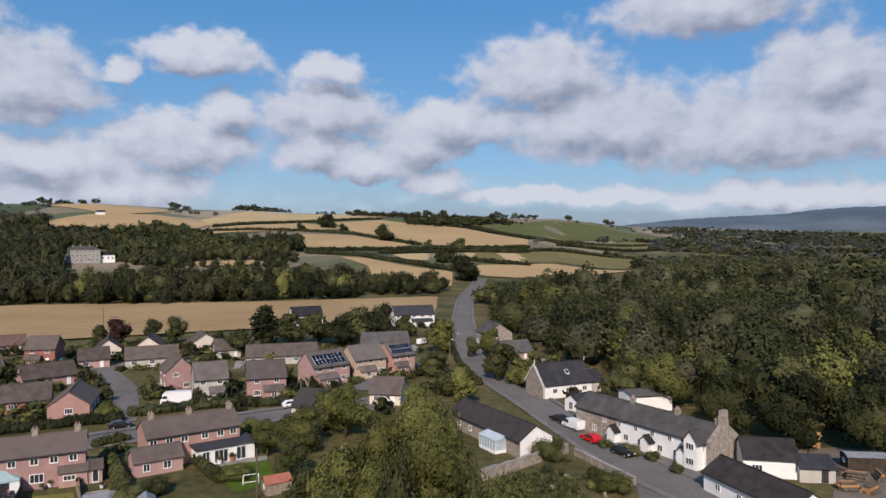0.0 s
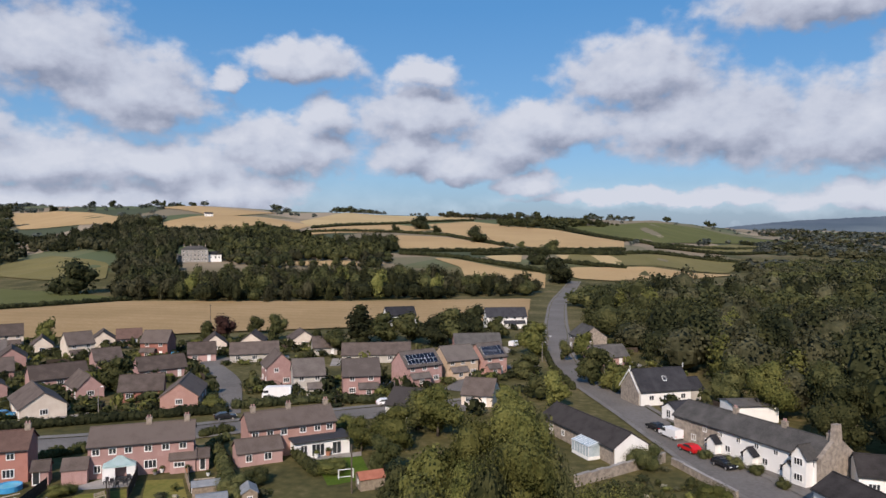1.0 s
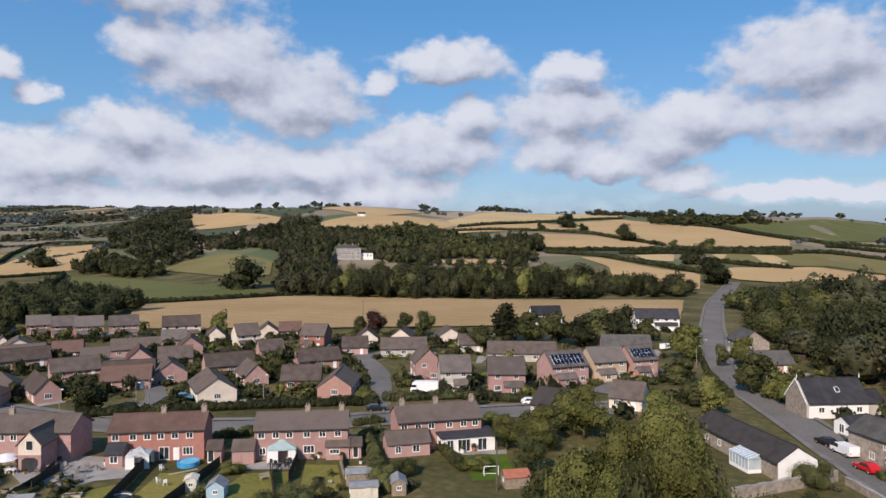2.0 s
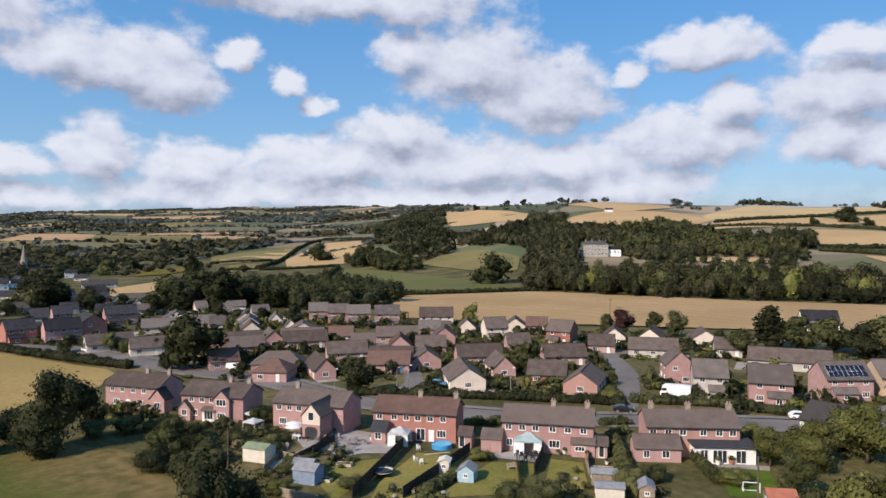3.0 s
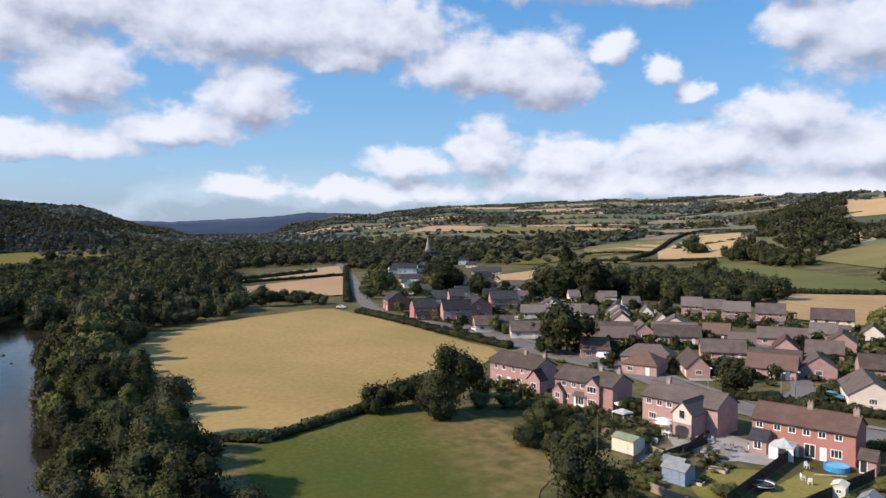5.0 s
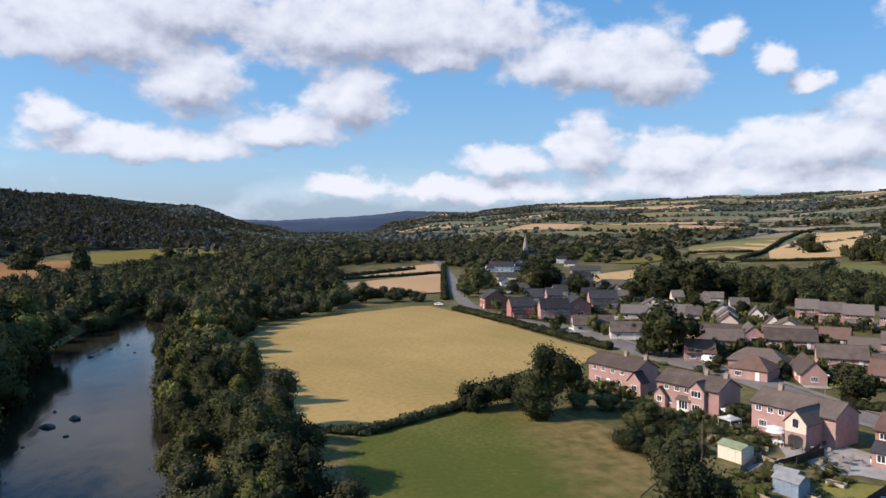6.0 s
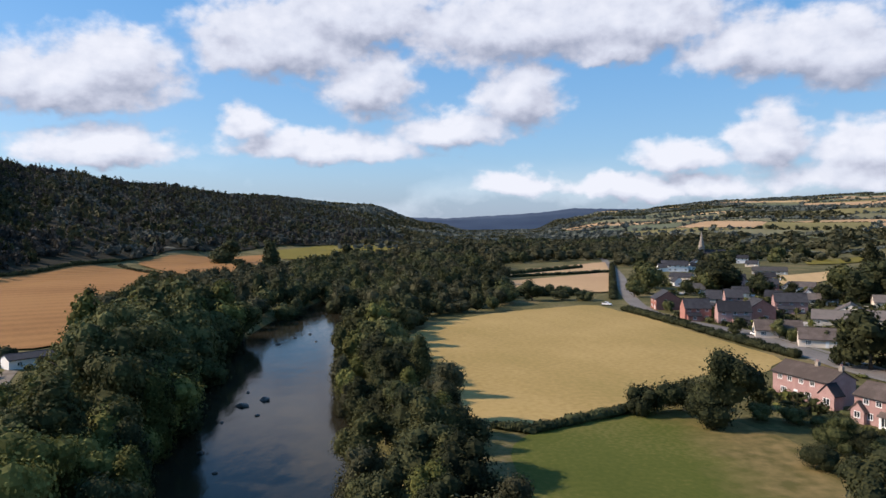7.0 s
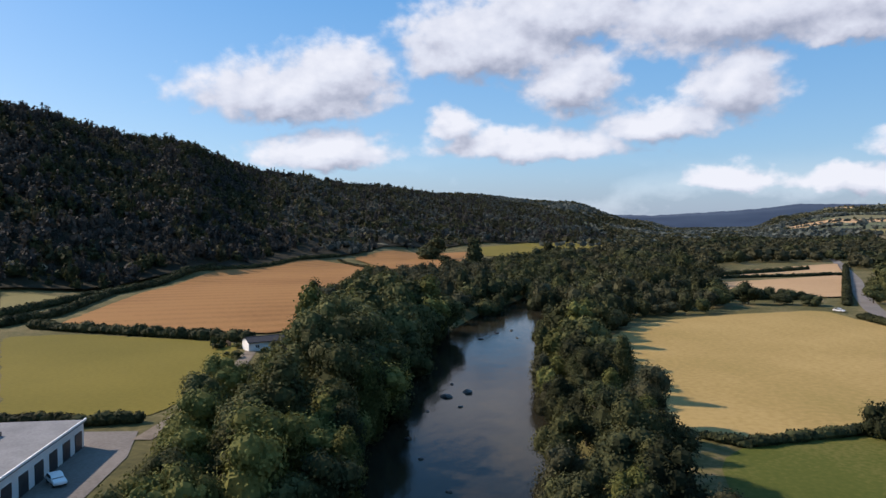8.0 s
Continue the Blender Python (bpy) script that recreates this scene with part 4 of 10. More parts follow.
def house(x, y, turn, L, D, eaves, ridge, wall="pink", roof="brown", label="", chimneys=(), front=None, back=None, ends=None, hip=False, name="house", category="house", group="houses of the village", trim=None, z=0.0):
    """A gabled (or hipped) house with its ridge along its own x. front, back, ends: windows as (place, height, width, height, bars)."""
    home = thing(name, x, y, z + relief(x, y), turn, label, category, group)
    HOMES.append((x, y, turn, L, D))
    s = ridge - eaves
    if hip:
        bm = a_box(-L / 2, L / 2, -D / 2, D / 2, -0.6, eaves)
    else:
        bm = along_x([(-D / 2, -0.6), (D / 2, -0.6), (D / 2, eaves), (0, ridge - 0.02), (-D / 2, eaves)], -L / 2, L / 2)
    part("wall", bm, BRICK[wall] if isinstance(wall, str) else wall, home)
    put_roof(home, L, D, eaves, ridge, TILES[roof], hip=hip)
    gut = cached(("gutter", round(L, 1)), lambda: mesh_of(a_box(-L / 2 - 0.2, L / 2 + 0.2, -0.06, 0.06, -0.08, 0.04), "gutter", DARK))
    if not hip:
        over = 0.40
        for sy in (-1, 1):
            g = part("gutter", gut, None, home)
            g.matrix_basis = pose(0, sy * (D / 2 + over), eaves - 0.33 * s / (D / 2))
    for c in chimneys:
        put_chimney(home, c * L / 2, 0, ridge + 1.05, BRICK["stone"], ridge - 0.6)
    if front is None:
        front = default_windows(L, eaves)
    if back is None:
        back = default_windows(L, eaves)
    for side, wins in (("f", front), ("b", back)):
        for w in wins:
            if w[0] == "door":
                put_door(home, L, D, side, w[1], mat=w[2] if len(w) > 2 else None)
            else:
                put_window(home, L, D, side, *w, mat=trim)
    for side, wins in (ends or {}).items():
        for w in wins:
            put_window(home, L, D, side, *w, mat=trim)
    return home


def default_windows(L, eaves):
    if eaves > 4:
        n = max(2, round(L / 3.6))
        up = [((k + 0.5) / n * L - L / 2, 4.05, 1.15, 1.0, 2) for k in range(n)]
        low = [((k + 0.5) / n * L - L / 2, 1.45, 1.5, 1.2, 3) for k in range(n) if k != n // 2]
        return up + low + [("door", (n // 2 + 0.5) / n * L - L / 2)]
    n = max(2, round(L / 4.2))
    return [((k + 0.5) / n * L - L / 2, 1.4, 1.5, 1.15, 3) for k in range(n) if k != n - 1] + [("door", (n - 0.5) / n * L - L / 2)]



def extend(home, x, y, turn, L, D, eaves, ridge, wall, roof, wins=(), flat=False):
    """A lower wing built onto a house, in the house's own frame, with its windows on its front."""
    if flat:
        bm = a_box(-L / 2, L / 2, -D / 2, D / 2, -0.4, eaves)
    else:
        bm = along_x([(-D / 2, -0.4), (D / 2, -0.4), (D / 2, eaves), (0, ridge - 0.02), (-D / 2, eaves)], -L / 2, L / 2)
    wing = part("extension", bm, BRICK[wall], home)
    wing.matrix_basis = pose(x, y, 0, 0, 0, turn)
    if flat:
        part("roof", a_box(-L / 2 - 0.35, L / 2 + 0.35, -D / 2 - 0.5, D / 2, eaves - 0.02, eaves + 0.28, bevel=0.03), TILES[roof], wing)
    else:
        put_roof(wing, L, D, eaves, ridge, TILES[roof])
    for side, at, z, w, h, bars in wins:
        ob = put_window(home, L, D, side, at, z, w, h, bars)
        ob.matrix_basis = wing.matrix_basis @ ob.matrix_basis
    return wing


def shed(x, y, turn, L, D, eaves, ridge, wall, roof, label, name="garden_shed"):
    home = thing(name, x, y, ground_z(x, y), turn, label, "shed", "garden sheds")
    bm = along_x([(-D / 2, 0), (D / 2, 0), (D / 2, eaves), (0, ridge), (-D / 2, eaves)], -L / 2, L / 2)
    part("wall", bm, wall, home)
    board = cached(("board", D, eaves, wall.name), lambda: mesh_of(a_box(-0.03, 0.03, -D / 2 - 0.02, D / 2 + 0.02, 0.05, eaves - 0.02), "board", wall))
    for k in range(1, int(L / 0.6)):
        part("board", board, None, home).matrix_basis = pose(-L / 2 + k * 0.6, 0, 0)
    part("roof", along_x(roof_outline(D, eaves, ridge, 0.2, 0.07), -L / 2 - 0.15, L / 2 + 0.15), roof, home)
    put_door(home, L, D, "f", L * 0.15, 0.8, min(1.8, eaves - 0.1), mat=wall)
    put_window(home, L, D, "l", 0, eaves * 0.62, 0.7, 0.6, 2)
    return home


def fence(x0, y0, x1, y1, height=1.6, mat=None, label="dark wooden garden fence panels"):
    d = math.hypot(x1 - x0, y1 - y0)
    n = max(1, round(d / 1.83))
    step = d / n
    base = thing("fence", x0, y0, 0, math.degrees(math.atan2(y1 - y0, x1 - x0)), label, "fence", "garden fences")
    mat = mat or FENCE
    panel = cached(("panel", round(step, 2), height, mat.name), lambda: panel_mesh(step, height, mat))
    post = cached(("post", height, mat.name), lambda: mesh_of(a_box(-0.05, 0.05, -0.05, 0.05, -0.2, height + 0.08), "post", mat))
    for k in range(n + 1):
        part("post", post, None, base).matrix_basis = pose(k * step, 0, 0)
        if k < n:
            part("panel", panel, None, base).matrix_basis = pose(k * step, 0, 0)
    return base


def panel_mesh(step, height, mat):
    bm = bmesh.new()
    box(bm, 0.05, step - 0.05, -0.015, 0.015, 0.05, height)
    for k in range(1, 5):
        z = height * k / 5
        box(bm, 0.05, step - 0.05, -0.035, 0.035, z - 0.03, z + 0.03)
    return mesh_of(bm, "panel", mat)


def gazebo(x, y, turn, w, d, wall_h, top, label, cloth, sides=True):
    """A tent with a four-sided canopy on posts."""
    base = thing("gazebo", x, y, 0.05, turn, label, "gazebo")
    bm = bmesh.new()
    low = [bm.verts.new((sx * w / 2, sy * d / 2, wall_h)) for sx, sy in ((-1, -1), (1, -1), (1, 1), (-1, 1))]
    hem = [bm.verts.new(v.co - Vector((0, 0, 0.25))) for v in low]
    mid = [bm.verts.new((v.co.x * 0.45, v.co.y * 0.45, wall_h + (top - wall_h) * 0.45)) for v in low]
    peak = bm.verts.new((0, 0, top))
    for k in range(4):
        j = (k + 1) % 4
        bm.faces.new((hem[k], hem[j], low[j], low[k]))
        bm.faces.new((low[k], low[j], mid[j], mid[k]))
        bm.faces.new((mid[k], mid[j], peak))
    bmesh.ops.solidify(bm, geom=bm.faces[:], thickness=0.03)
    part("canopy", bm, cloth, base)
    post = mesh_of(tube(bmesh.new(), [(0, 0, 0), (0, 0, wall_h)], [0.04, 0.04]), "post", TRIM)
    for sx in (-1, 1):
        for sy in (-1, 1):
            part("post", post, None, base).matrix_basis = pose(sx * (w / 2 - 0.05), sy * (d / 2 - 0.05), 0)
    if sides:
        part("side_curtain", a_box(-w / 2, w / 2, d / 2 - 0.03, d / 2, 0.1, wall_h - 0.2), CANVAS, base)
        part("side_curtain", a_box(-w / 2, -w / 2 + 0.03, -d / 2, d / 2, 0.1, wall_h - 0.2), CANVAS, base)
        part("side_curtain", a_box(-w / 2 + 0.1, -w * 0.12, -d / 2, -d / 2 + 0.03, 0.1, wall_h - 0.2), CANVAS, base)
        part("side_curtain", a_box(w * 0.22, w / 2 - 0.1, -d / 2, -d / 2 + 0.03, 0.1, wall_h - 0.2), CANVAS, base)
    return base


def conservatory(x, y, turn, w, d, wall_h, top, label, glass=None):
    base = thing("conservatory", x, y, 0, turn, label, "conservatory")
    bm = bmesh.new()
    for k in range(int(w / 0.8) + 1):
        px = -w / 2 + k * w / int(w / 0.8)
        box(bm, px - 0.04, px + 0.04, -d / 2 - 0.02, -d / 2 + 0.06, 0.5, wall_h)
    box(bm, -w / 2, w / 2, -d / 2, d / 2, -0.2, 0.55)
    box(bm, -w / 2 - 0.05, w / 2 + 0.05, -d / 2 - 0.05, -d / 2 + 0.1, wall_h - 0.1, wall_h + 0.06)
    part("frame", bm, TRIM, base)
    part("pane", a_box(-w / 2 + 0.05, w / 2 - 0.05, -d / 2 + 0.02, d / 2 - 0.02, 0.5, wall_h - 0.05), glass or CONS_GLASS, base)
    bm = along_x([(-d / 2 - 0.1, wall_h), (d / 2, wall_h), (d / 2, top), (d / 2 - 0.4, top), (-d / 2 - 0.1, wall_h + 0.08)], -w / 2 - 0.1, w / 2 + 0.1)
    top_part = part("roof", bm, glass or CONS_GLASS, base)
    bars = bmesh.new()
    for k in range(int(w / 0.7) + 1):
        px = -w / 2 + k * w / int(w / 0.7)
        tube(bars, [(px, -d / 2 - 0.1, wall_h + 0.1), (px, d / 2 - 0.4, top + 0.04)], [0.035, 0.035], 4)
    part("glazing_bar", bars, TRIM, top_part)
    return base


def ring(r, r2, z0, z1, sides=24):
    bm = bmesh.new()
    rows = [[bm.verts.new((math.cos(k * math.tau / sides) * q, math.sin(k * math.tau / sides) * q, z)) for k in range(sides)] for q, z in ((r, z0), (r, z1), (r2, z1), (r2, z0))]
    for a, b in zip(rows, rows[1:] + rows[:1]):
        for k in range(sides):
            bm.faces.new((a[k - 1], a[k], b[k], b[k - 1]))
    bmesh.ops.recalc_face_normals(bm, faces=bm.faces)
    return bm


def disc(r, z0, z1, sides=24):
    return tube(bmesh.new(), [(0, 0, z0), (0, 0, z1)], [r, r], sides)


def pool(x, y):
    base = thing("paddling_pool", x, y, 0.03, 0, "round bright blue garden pool on the lawn", "pool")
    part("wall", ring(1.75, 1.6, 0, 0.75), BLUE, base)
    part("water", disc(1.62, 0.55, 0.62), POOL_WATER, base)


def trampoline(x, y):
    base = thing("trampoline", x, y, 0.03, 0, "round black trampoline with a pale rim", "trampoline")
    part("rim", ring(1.55, 1.3, 0.72, 0.80), TRIM, base)
    part("mat", disc(1.35, 0.74, 0.76), DARK, base)
    leg = mesh_of(tube(bmesh.new(), [(0, 0, 0), (0, 0, 0.75)], [0.04, 0.04]), "leg", DARK)
    for k in range(6):
        part("leg", leg, None, base).matrix_basis = pose(1.45 * math.cos(k * 1.047), 1.45 * math.sin(k * 1.047), 0)
    net = ring(1.56, 1.54, 0.8, 1.05)
    part("net", net, DARK, base)


def goal(x, y, turn):
    base = thing("football_goal", x, y, 0.05, turn, "small white football goal on a green lawn", "goal")
    for a, b, n in (((-1.1, 0, 0), (-1.1, 0, 1.4), "post"), ((1.1, 0, 0), (1.1, 0, 1.4), "post"), ((-1.1, 0, 1.4), (1.1, 0, 1.4), "crossbar"), ((-1.1, 0, 1.4), (-1.1, 0.8, 0), "stay"), ((1.1, 0, 1.4), (1.1, 0.8, 0), "stay"), ((-1.1, 0.8, 0.03), (1.1, 0.8, 0.03), "ground_bar")):
        part(n, tube(bmesh.new(), [a, b], [0.06, 0.06]), TRIM, base)


def parasol(x, y):
    base = thing("parasol", x, y, 0, 0, "open white garden parasol over a table", "parasol")
    part("pole", tube(bmesh.new(), [(0, 0, 0), (0, 0, 2.3)], [0.03, 0.03]), DARK, base)
    part("canopy", tube(bmesh.new(), [(0, 0, 1.95), (0, 0, 2.0), (0, 0, 2.4)], [1.5, 1.5, 0.05], 8), TRIM, base)
    part("tabletop", disc(0.6, 0.70, 0.75, 12), PAVING, base)


def pole(x, y, h, label="tall brown wooden utility pole", arm=True):
    z = ground_z(x, y)
    base = thing("utility_pole", x, y, z, 0, label, "pole", "poles")
    part("post", tube(bmesh.new(), [(0, 0, -0.3), (0, 0, h)], [0.14, 0.10], 7), BARK, base)
    if arm:
        part("crossarm", a_box(-0.8, 0.8, -0.05, 0.05, h - 0.5, h - 0.38), BARK, base)


def street_lamp(x, y, h, turn=0):
    base = thing("street_lamp", x, y, ground_z(x, y), turn, "slim grey street lamp beside the road", "street lamp", "street lamps")
    part("post", tube(bmesh.new(), [(0, 0, 0), (0, 0, h), (0.7, 0, h + 0.2)], [0.08, 0.05, 0.04], 6), PAVING, base)
    part("lamp_head", a_box(0.6, 1.2, -0.12, 0.12, h + 0.12, h + 0.28, bevel=0.03), TRIM, base)


WHEEL = {}


def car(x, y, turn, paint, label, kind="car", z=0.14):
    """A vehicle along its own x: body, glass and four wheels."""
    base = thing(kind, x, y, z, turn, label, kind, "parked vehicles")
    if kind == "car":
        L, W = 4.2, 1.75
        low = [(-2.1, 0.35), (2.1, 0.35), (2.12, 0.72), (1.9, 0.86), (0.95, 0.95), (0.30, 1.42), (-1.15, 1.45), (-1.95, 0.98), (-2.12, 0.8)]
        glass = [(0.82, 0.96), (0.27, 1.36), (-1.12, 1.39), (-1.70, 0.98)]
        wheels, r = (-1.3, 1.3), 0.31
    elif kind == "van":
        L, W = 4.8, 1.9
        low = [(-2.4, 0.35), (2.4, 0.35), (2.42, 0.9), (1.75, 1.12), (1.15, 1.85), (-2.35, 1.9), (-2.42, 0.8)]
        glass = [(1.68, 1.13), (1.12, 1.78), (0.35, 1.78), (0.35, 1.13)]
        wheels, r = (-1.5, 1.5), 0.33
    else:
        L, W = 6.4, 2.2
        low = [(-3.2, 0.45), (3.2, 0.45), (3.25, 1.2), (2.75, 1.55), (2.9, 2.3), (2.2, 2.8), (-3.2, 2.8)]
        glass = [(2.85, 1.55), (2.7, 2.1), (1.8, 2.1), (1.8, 1.5)]
        wheels, r = (-1.9, 2.1), 0.36
    bm = solid(bmesh.new(), low, -W / 2, W / 2)
    bmesh.ops.bevel(bm, geom=[e for e in bm.edges], offset=0.07, segments=2, affect="EDGES", clamp_overlap=True)
    part("body", bm, paint, base)
    part("window", solid(bmesh.new(), glass, -W / 2 - 0.012, W / 2 + 0.012), PANE, base)
    front = max(glass)
    part("windscreen", solid(bmesh.new(), [(glass[0][0] + 0.03, glass[0][1] + 0.03), (glass[0][0] + 0.10, glass[0][1] + 0.02), (glass[1][0] + 0.08, glass[1][1]), (glass[1][0], glass[1][1])], -W / 2 + 0.12, W / 2 - 0.12), PANE, base)
    if r not in WHEEL:
        tyre, rim = disc(r, -0.11, 0.11, 16), disc(r * 0.6, -0.12, 0.12, 10)
        WHEEL[r] = mesh_of(tyre, "wheel", TYRE), mesh_of(rim, "rim", PAVING)
    for wx in wheels:
        for s in (-1, 1):
            w = part("wheel", WHEEL[r][0], None, base)
            w.matrix_basis = pose(wx, s * (W / 2 - 0.10), r, 90)
            part("rim", WHEEL[r][1], None, w)
    for s in (-1, 1):
        part("headlight", a_box(L / 2 - 0.06, L / 2 + 0.03, s * W * 0.36 - 0.16, s * W * 0.36 + 0.16, 0.62, 0.76), TRIM, base)
        part("tail_light", a_box(-L / 2 - 0.03, -L / 2 + 0.05, s * W * 0.40 - 0.1, s * W * 0.40 + 0.1, 0.7, 0.86), RED, base)
    return base


def rock(x, y, z, size, seed):
    bm = bmesh.new()
    bmesh.ops.create_icosphere(bm, subdivisions=2, radius=1)
    for v in bm.verts:
        v.co *= 1 + 0.35 * noise.noise(v.co * 1.3 + Vector((seed, 0, 0)))
        v.co = Vector((v.co.x * size, v.co.y * size * 0.7, v.co.z * size * 0.45))
    ob = thing("rock", x, y, z, seed * 40, "dark wet rock standing out of the river", "rock", "rocks in the river")
    ob.data = None
    part("stone", bm, WET, ob)
    return ob


FENCE = material("dark stained fence boards", (0.035, 0.028, 0.022), (0.085, 0.065, 0.05), 2, 0.9, 0.01)
FENCE_PALE = material("weathered pale fence boards", (0.20, 0.16, 0.12), (0.34, 0.28, 0.21), 2, 0.9, 0.01)
BLUE_BOARDS = material("pale blue painted boards", (0.28, 0.42, 0.52), (0.38, 0.52, 0.62), 2, 0.8)
STEEL_BLUE = material("grey-blue painted boards", (0.16, 0.22, 0.30), (0.25, 0.32, 0.40), 2, 0.8)
CREAM_BOARDS = material("cream painted boards", (0.56, 0.52, 0.42), (0.68, 0.64, 0.54), 2, 0.8)
GREEN_FELT = material("green roofing felt", (0.16, 0.20, 0.12), (0.26, 0.30, 0.19), 1, 0.95)
GREY_FELT = material("grey roofing felt", (0.18, 0.19, 0.20), (0.28, 0.29, 0.30), 1, 0.95)
RED_FELT = material("rust-red tin roof", (0.28, 0.09, 0.05), (0.40, 0.15, 0.09), 1, 0.8)
TURQUOISE = material("pale turquoise canvas", (0.52, 0.68, 0.68), (0.66, 0.80, 0.80), 0.8, 0.9)
CANVAS = material("white canvas", (0.70, 0.71, 0.70), (0.82, 0.82, 0.80), 0.8, 0.9)
CONS_GLASS = material("pale conservatory glass", (0.30, 0.38, 0.42), (0.48, 0.55, 0.58), 0.7, 0.15)
BLUE = material("bright blue vinyl", (0.03, 0.22, 0.46), (0.06, 0.34, 0.62), 1, 0.5)
POOL_WATER = material("pool water", (0.10, 0.42, 0.62), (0.16, 0.55, 0.74), 1, 0.08)
RED = material("red paint", (0.50, 0.012, 0.015), (0.58, 0.02, 0.02), 1, 0.25)
BLACK_PAINT = material("black car paint", (0.012, 0.012, 0.014), (0.022, 0.022, 0.025), 1, 0.2)
WHITE_PAINT = material("white vehicle paint", (0.76, 0.76, 0.76), (0.83, 0.83, 0.83), 1, 0.3)
SILVER = material("grey car paint", (0.22, 0.24, 0.26), (0.30, 0.32, 0.34), 1, 0.3, metal=0.4)
BLUE_PAINT = material("blue car paint", (0.05, 0.20, 0.36), (0.08, 0.26, 0.44), 1, 0.25)
TYRE = material("tyre rubber", (0.012, 0.012, 0.012), (0.025, 0.025, 0.025), 3, 0.9)
WET = material("wet dark stone", (0.015, 0.014, 0.012), (0.05, 0.045, 0.04), 2, 0.4, 0.05)
SOLAR = material("solar panel glass", (0.008, 0.010, 0.020), (0.014, 0.018, 0.034), 1, 0.25)



def flat_building(x, y, turn, L, D, h):
    """A long low building: flat pale roof, white piers and dark bays along its front."""
    home = thing("workshop_building", x, y, 0, turn, "long low white building with a flat grey roof", "building")
    part("wall", a_box(-L / 2, L / 2, -D / 2, D / 2, -0.4, h), BRICK["white"], home)
    part("roof", a_box(-L / 2 - 0.3, L / 2 + 0.3, -D / 2 - 0.4, D / 2 + 0.3, h, h + 0.22, bevel=0.03), ROOF_SHEET, home)
    for k, (a, b, c, d) in enumerate(((-L / 2 - 0.3, L / 2 + 0.3, -D / 2 - 0.42, -D / 2 - 0.2), (-L / 2 - 0.3, L / 2 + 0.3, D / 2 + 0.1, D / 2 + 0.32))):
        part("parapet", a_box(a, b, c, d, h + 0.2, h + 0.5), TRIM, home)
    bay = mesh_of(a_box(-1.3, 1.3, -0.10, 0.05, 0, 2.9), "bay_door", DARK)
    n = int(L / 4.2)
    for k in range(n):
        part("bay_door", bay, None, home).matrix_basis = pose(-L / 2 + (k + 0.5) * L / n, -D / 2, 0.05)
    part("roof_light", a_box(L * 0.18, L * 0.34, -2, 2, h + 0.2, h + 0.9, bevel=0.05), DARK, home)
    part("roof_light", a_box(-L * 0.2, -L * 0.02, -2, 2, h + 0.2, h + 0.8, bevel=0.05), DARK, home)


def solar(home, D, eaves, ridge, L):
    """Rows of solar panels on the front slope of a roof."""
    slope = math.degrees(math.atan2(ridge - eaves, D / 2))
    run = math.hypot(ridge - eaves, D / 2)
    panel = cached("solar", lambda: mesh_of(a_box(-0.49, 0.49, -0.77, 0.77, 0.05, 0.10), "solar_panel", SOLAR))
    n = int((L - 1.0) / 1.06)
    rack = part("mounting_rack", a_box(-n * 0.53, n * 0.53, -1.58, 1.58, 0.0, 0.045), TRIM, home)
    rack.matrix_basis = pose(0, -D / 2 + 1.96 * math.cos(radians(slope)), eaves + 0.16 + 1.96 * math.sin(radians(slope)), slope)
    for k in range(n):
        for j in (0, 1):
            d = 0.35 + 0.8 + j * 1.62
            if d + 0.8 > run:
                continue
            ob = part("solar_panel", panel, None, home)
            ob.matrix_basis = pose((k - (n - 1) / 2) * 1.06, -D / 2 + d * math.cos(radians(slope)), eaves + 0.16 + d * math.sin(radians(slope)), slope)


ROOF_SHEET = material("pale roof sheet", (0.16, 0.16, 0.165), (0.24, 0.24, 0.24), 0.2, 0.9, 0, 14)
BRICK["stone_pale"] = material("pale ashlar stone", (0.27, 0.255, 0.235), (0.36, 0.345, 0.315), 0.6, 0.9, 0.01, 8)


WICKER = material("grey wicker", (0.16, 0.15, 0.145), (0.30, 0.285, 0.27), 3, 0.8, 0.01)
TERRACOTTA = material("terracotta", (0.32, 0.15, 0.09), (0.42, 0.21, 0.13), 2, 0.9)
TIMBER = material("pale weathered timber", (0.36, 0.30, 0.23), (0.50, 0.43, 0.34), 1.5, 0.9, 0.005)


def garden_chair(x, y, turn, mat, label):
    base = thing("garden_chair", x, y, 0.12, turn, label, "garden chair", "garden chairs")
    part("seat", cached(("chair seat", mat.name), lambda: mesh_of(a_box(-0.28, 0.28, -0.28, 0.28, 0.40, 0.47, bevel=0.02), "seat", mat)), None, base)
    part("backrest", cached(("chair back", mat.name), lambda: mesh_of(a_box(-0.28, 0.28, 0.25, 0.31, 0.47, 0.98, bevel=0.02), "backrest", mat)), None, base)
    leg = cached(("chair leg", mat.name), lambda: mesh_of(a_box(-0.03, 0.03, -0.03, 0.03, 0, 0.41), "leg", mat))
    for u in (-0.25, 0.25):
        part("armrest", cached(("chair arm", mat.name), lambda: mesh_of(a_box(-0.03, 0.03, -0.27, 0.28, 0.63, 0.67), "armrest", mat)), None, base).location = (u, 0, 0)
        for v in (-0.24, 0.24):
            part("leg", leg, None, base).location = (u, v, 0)


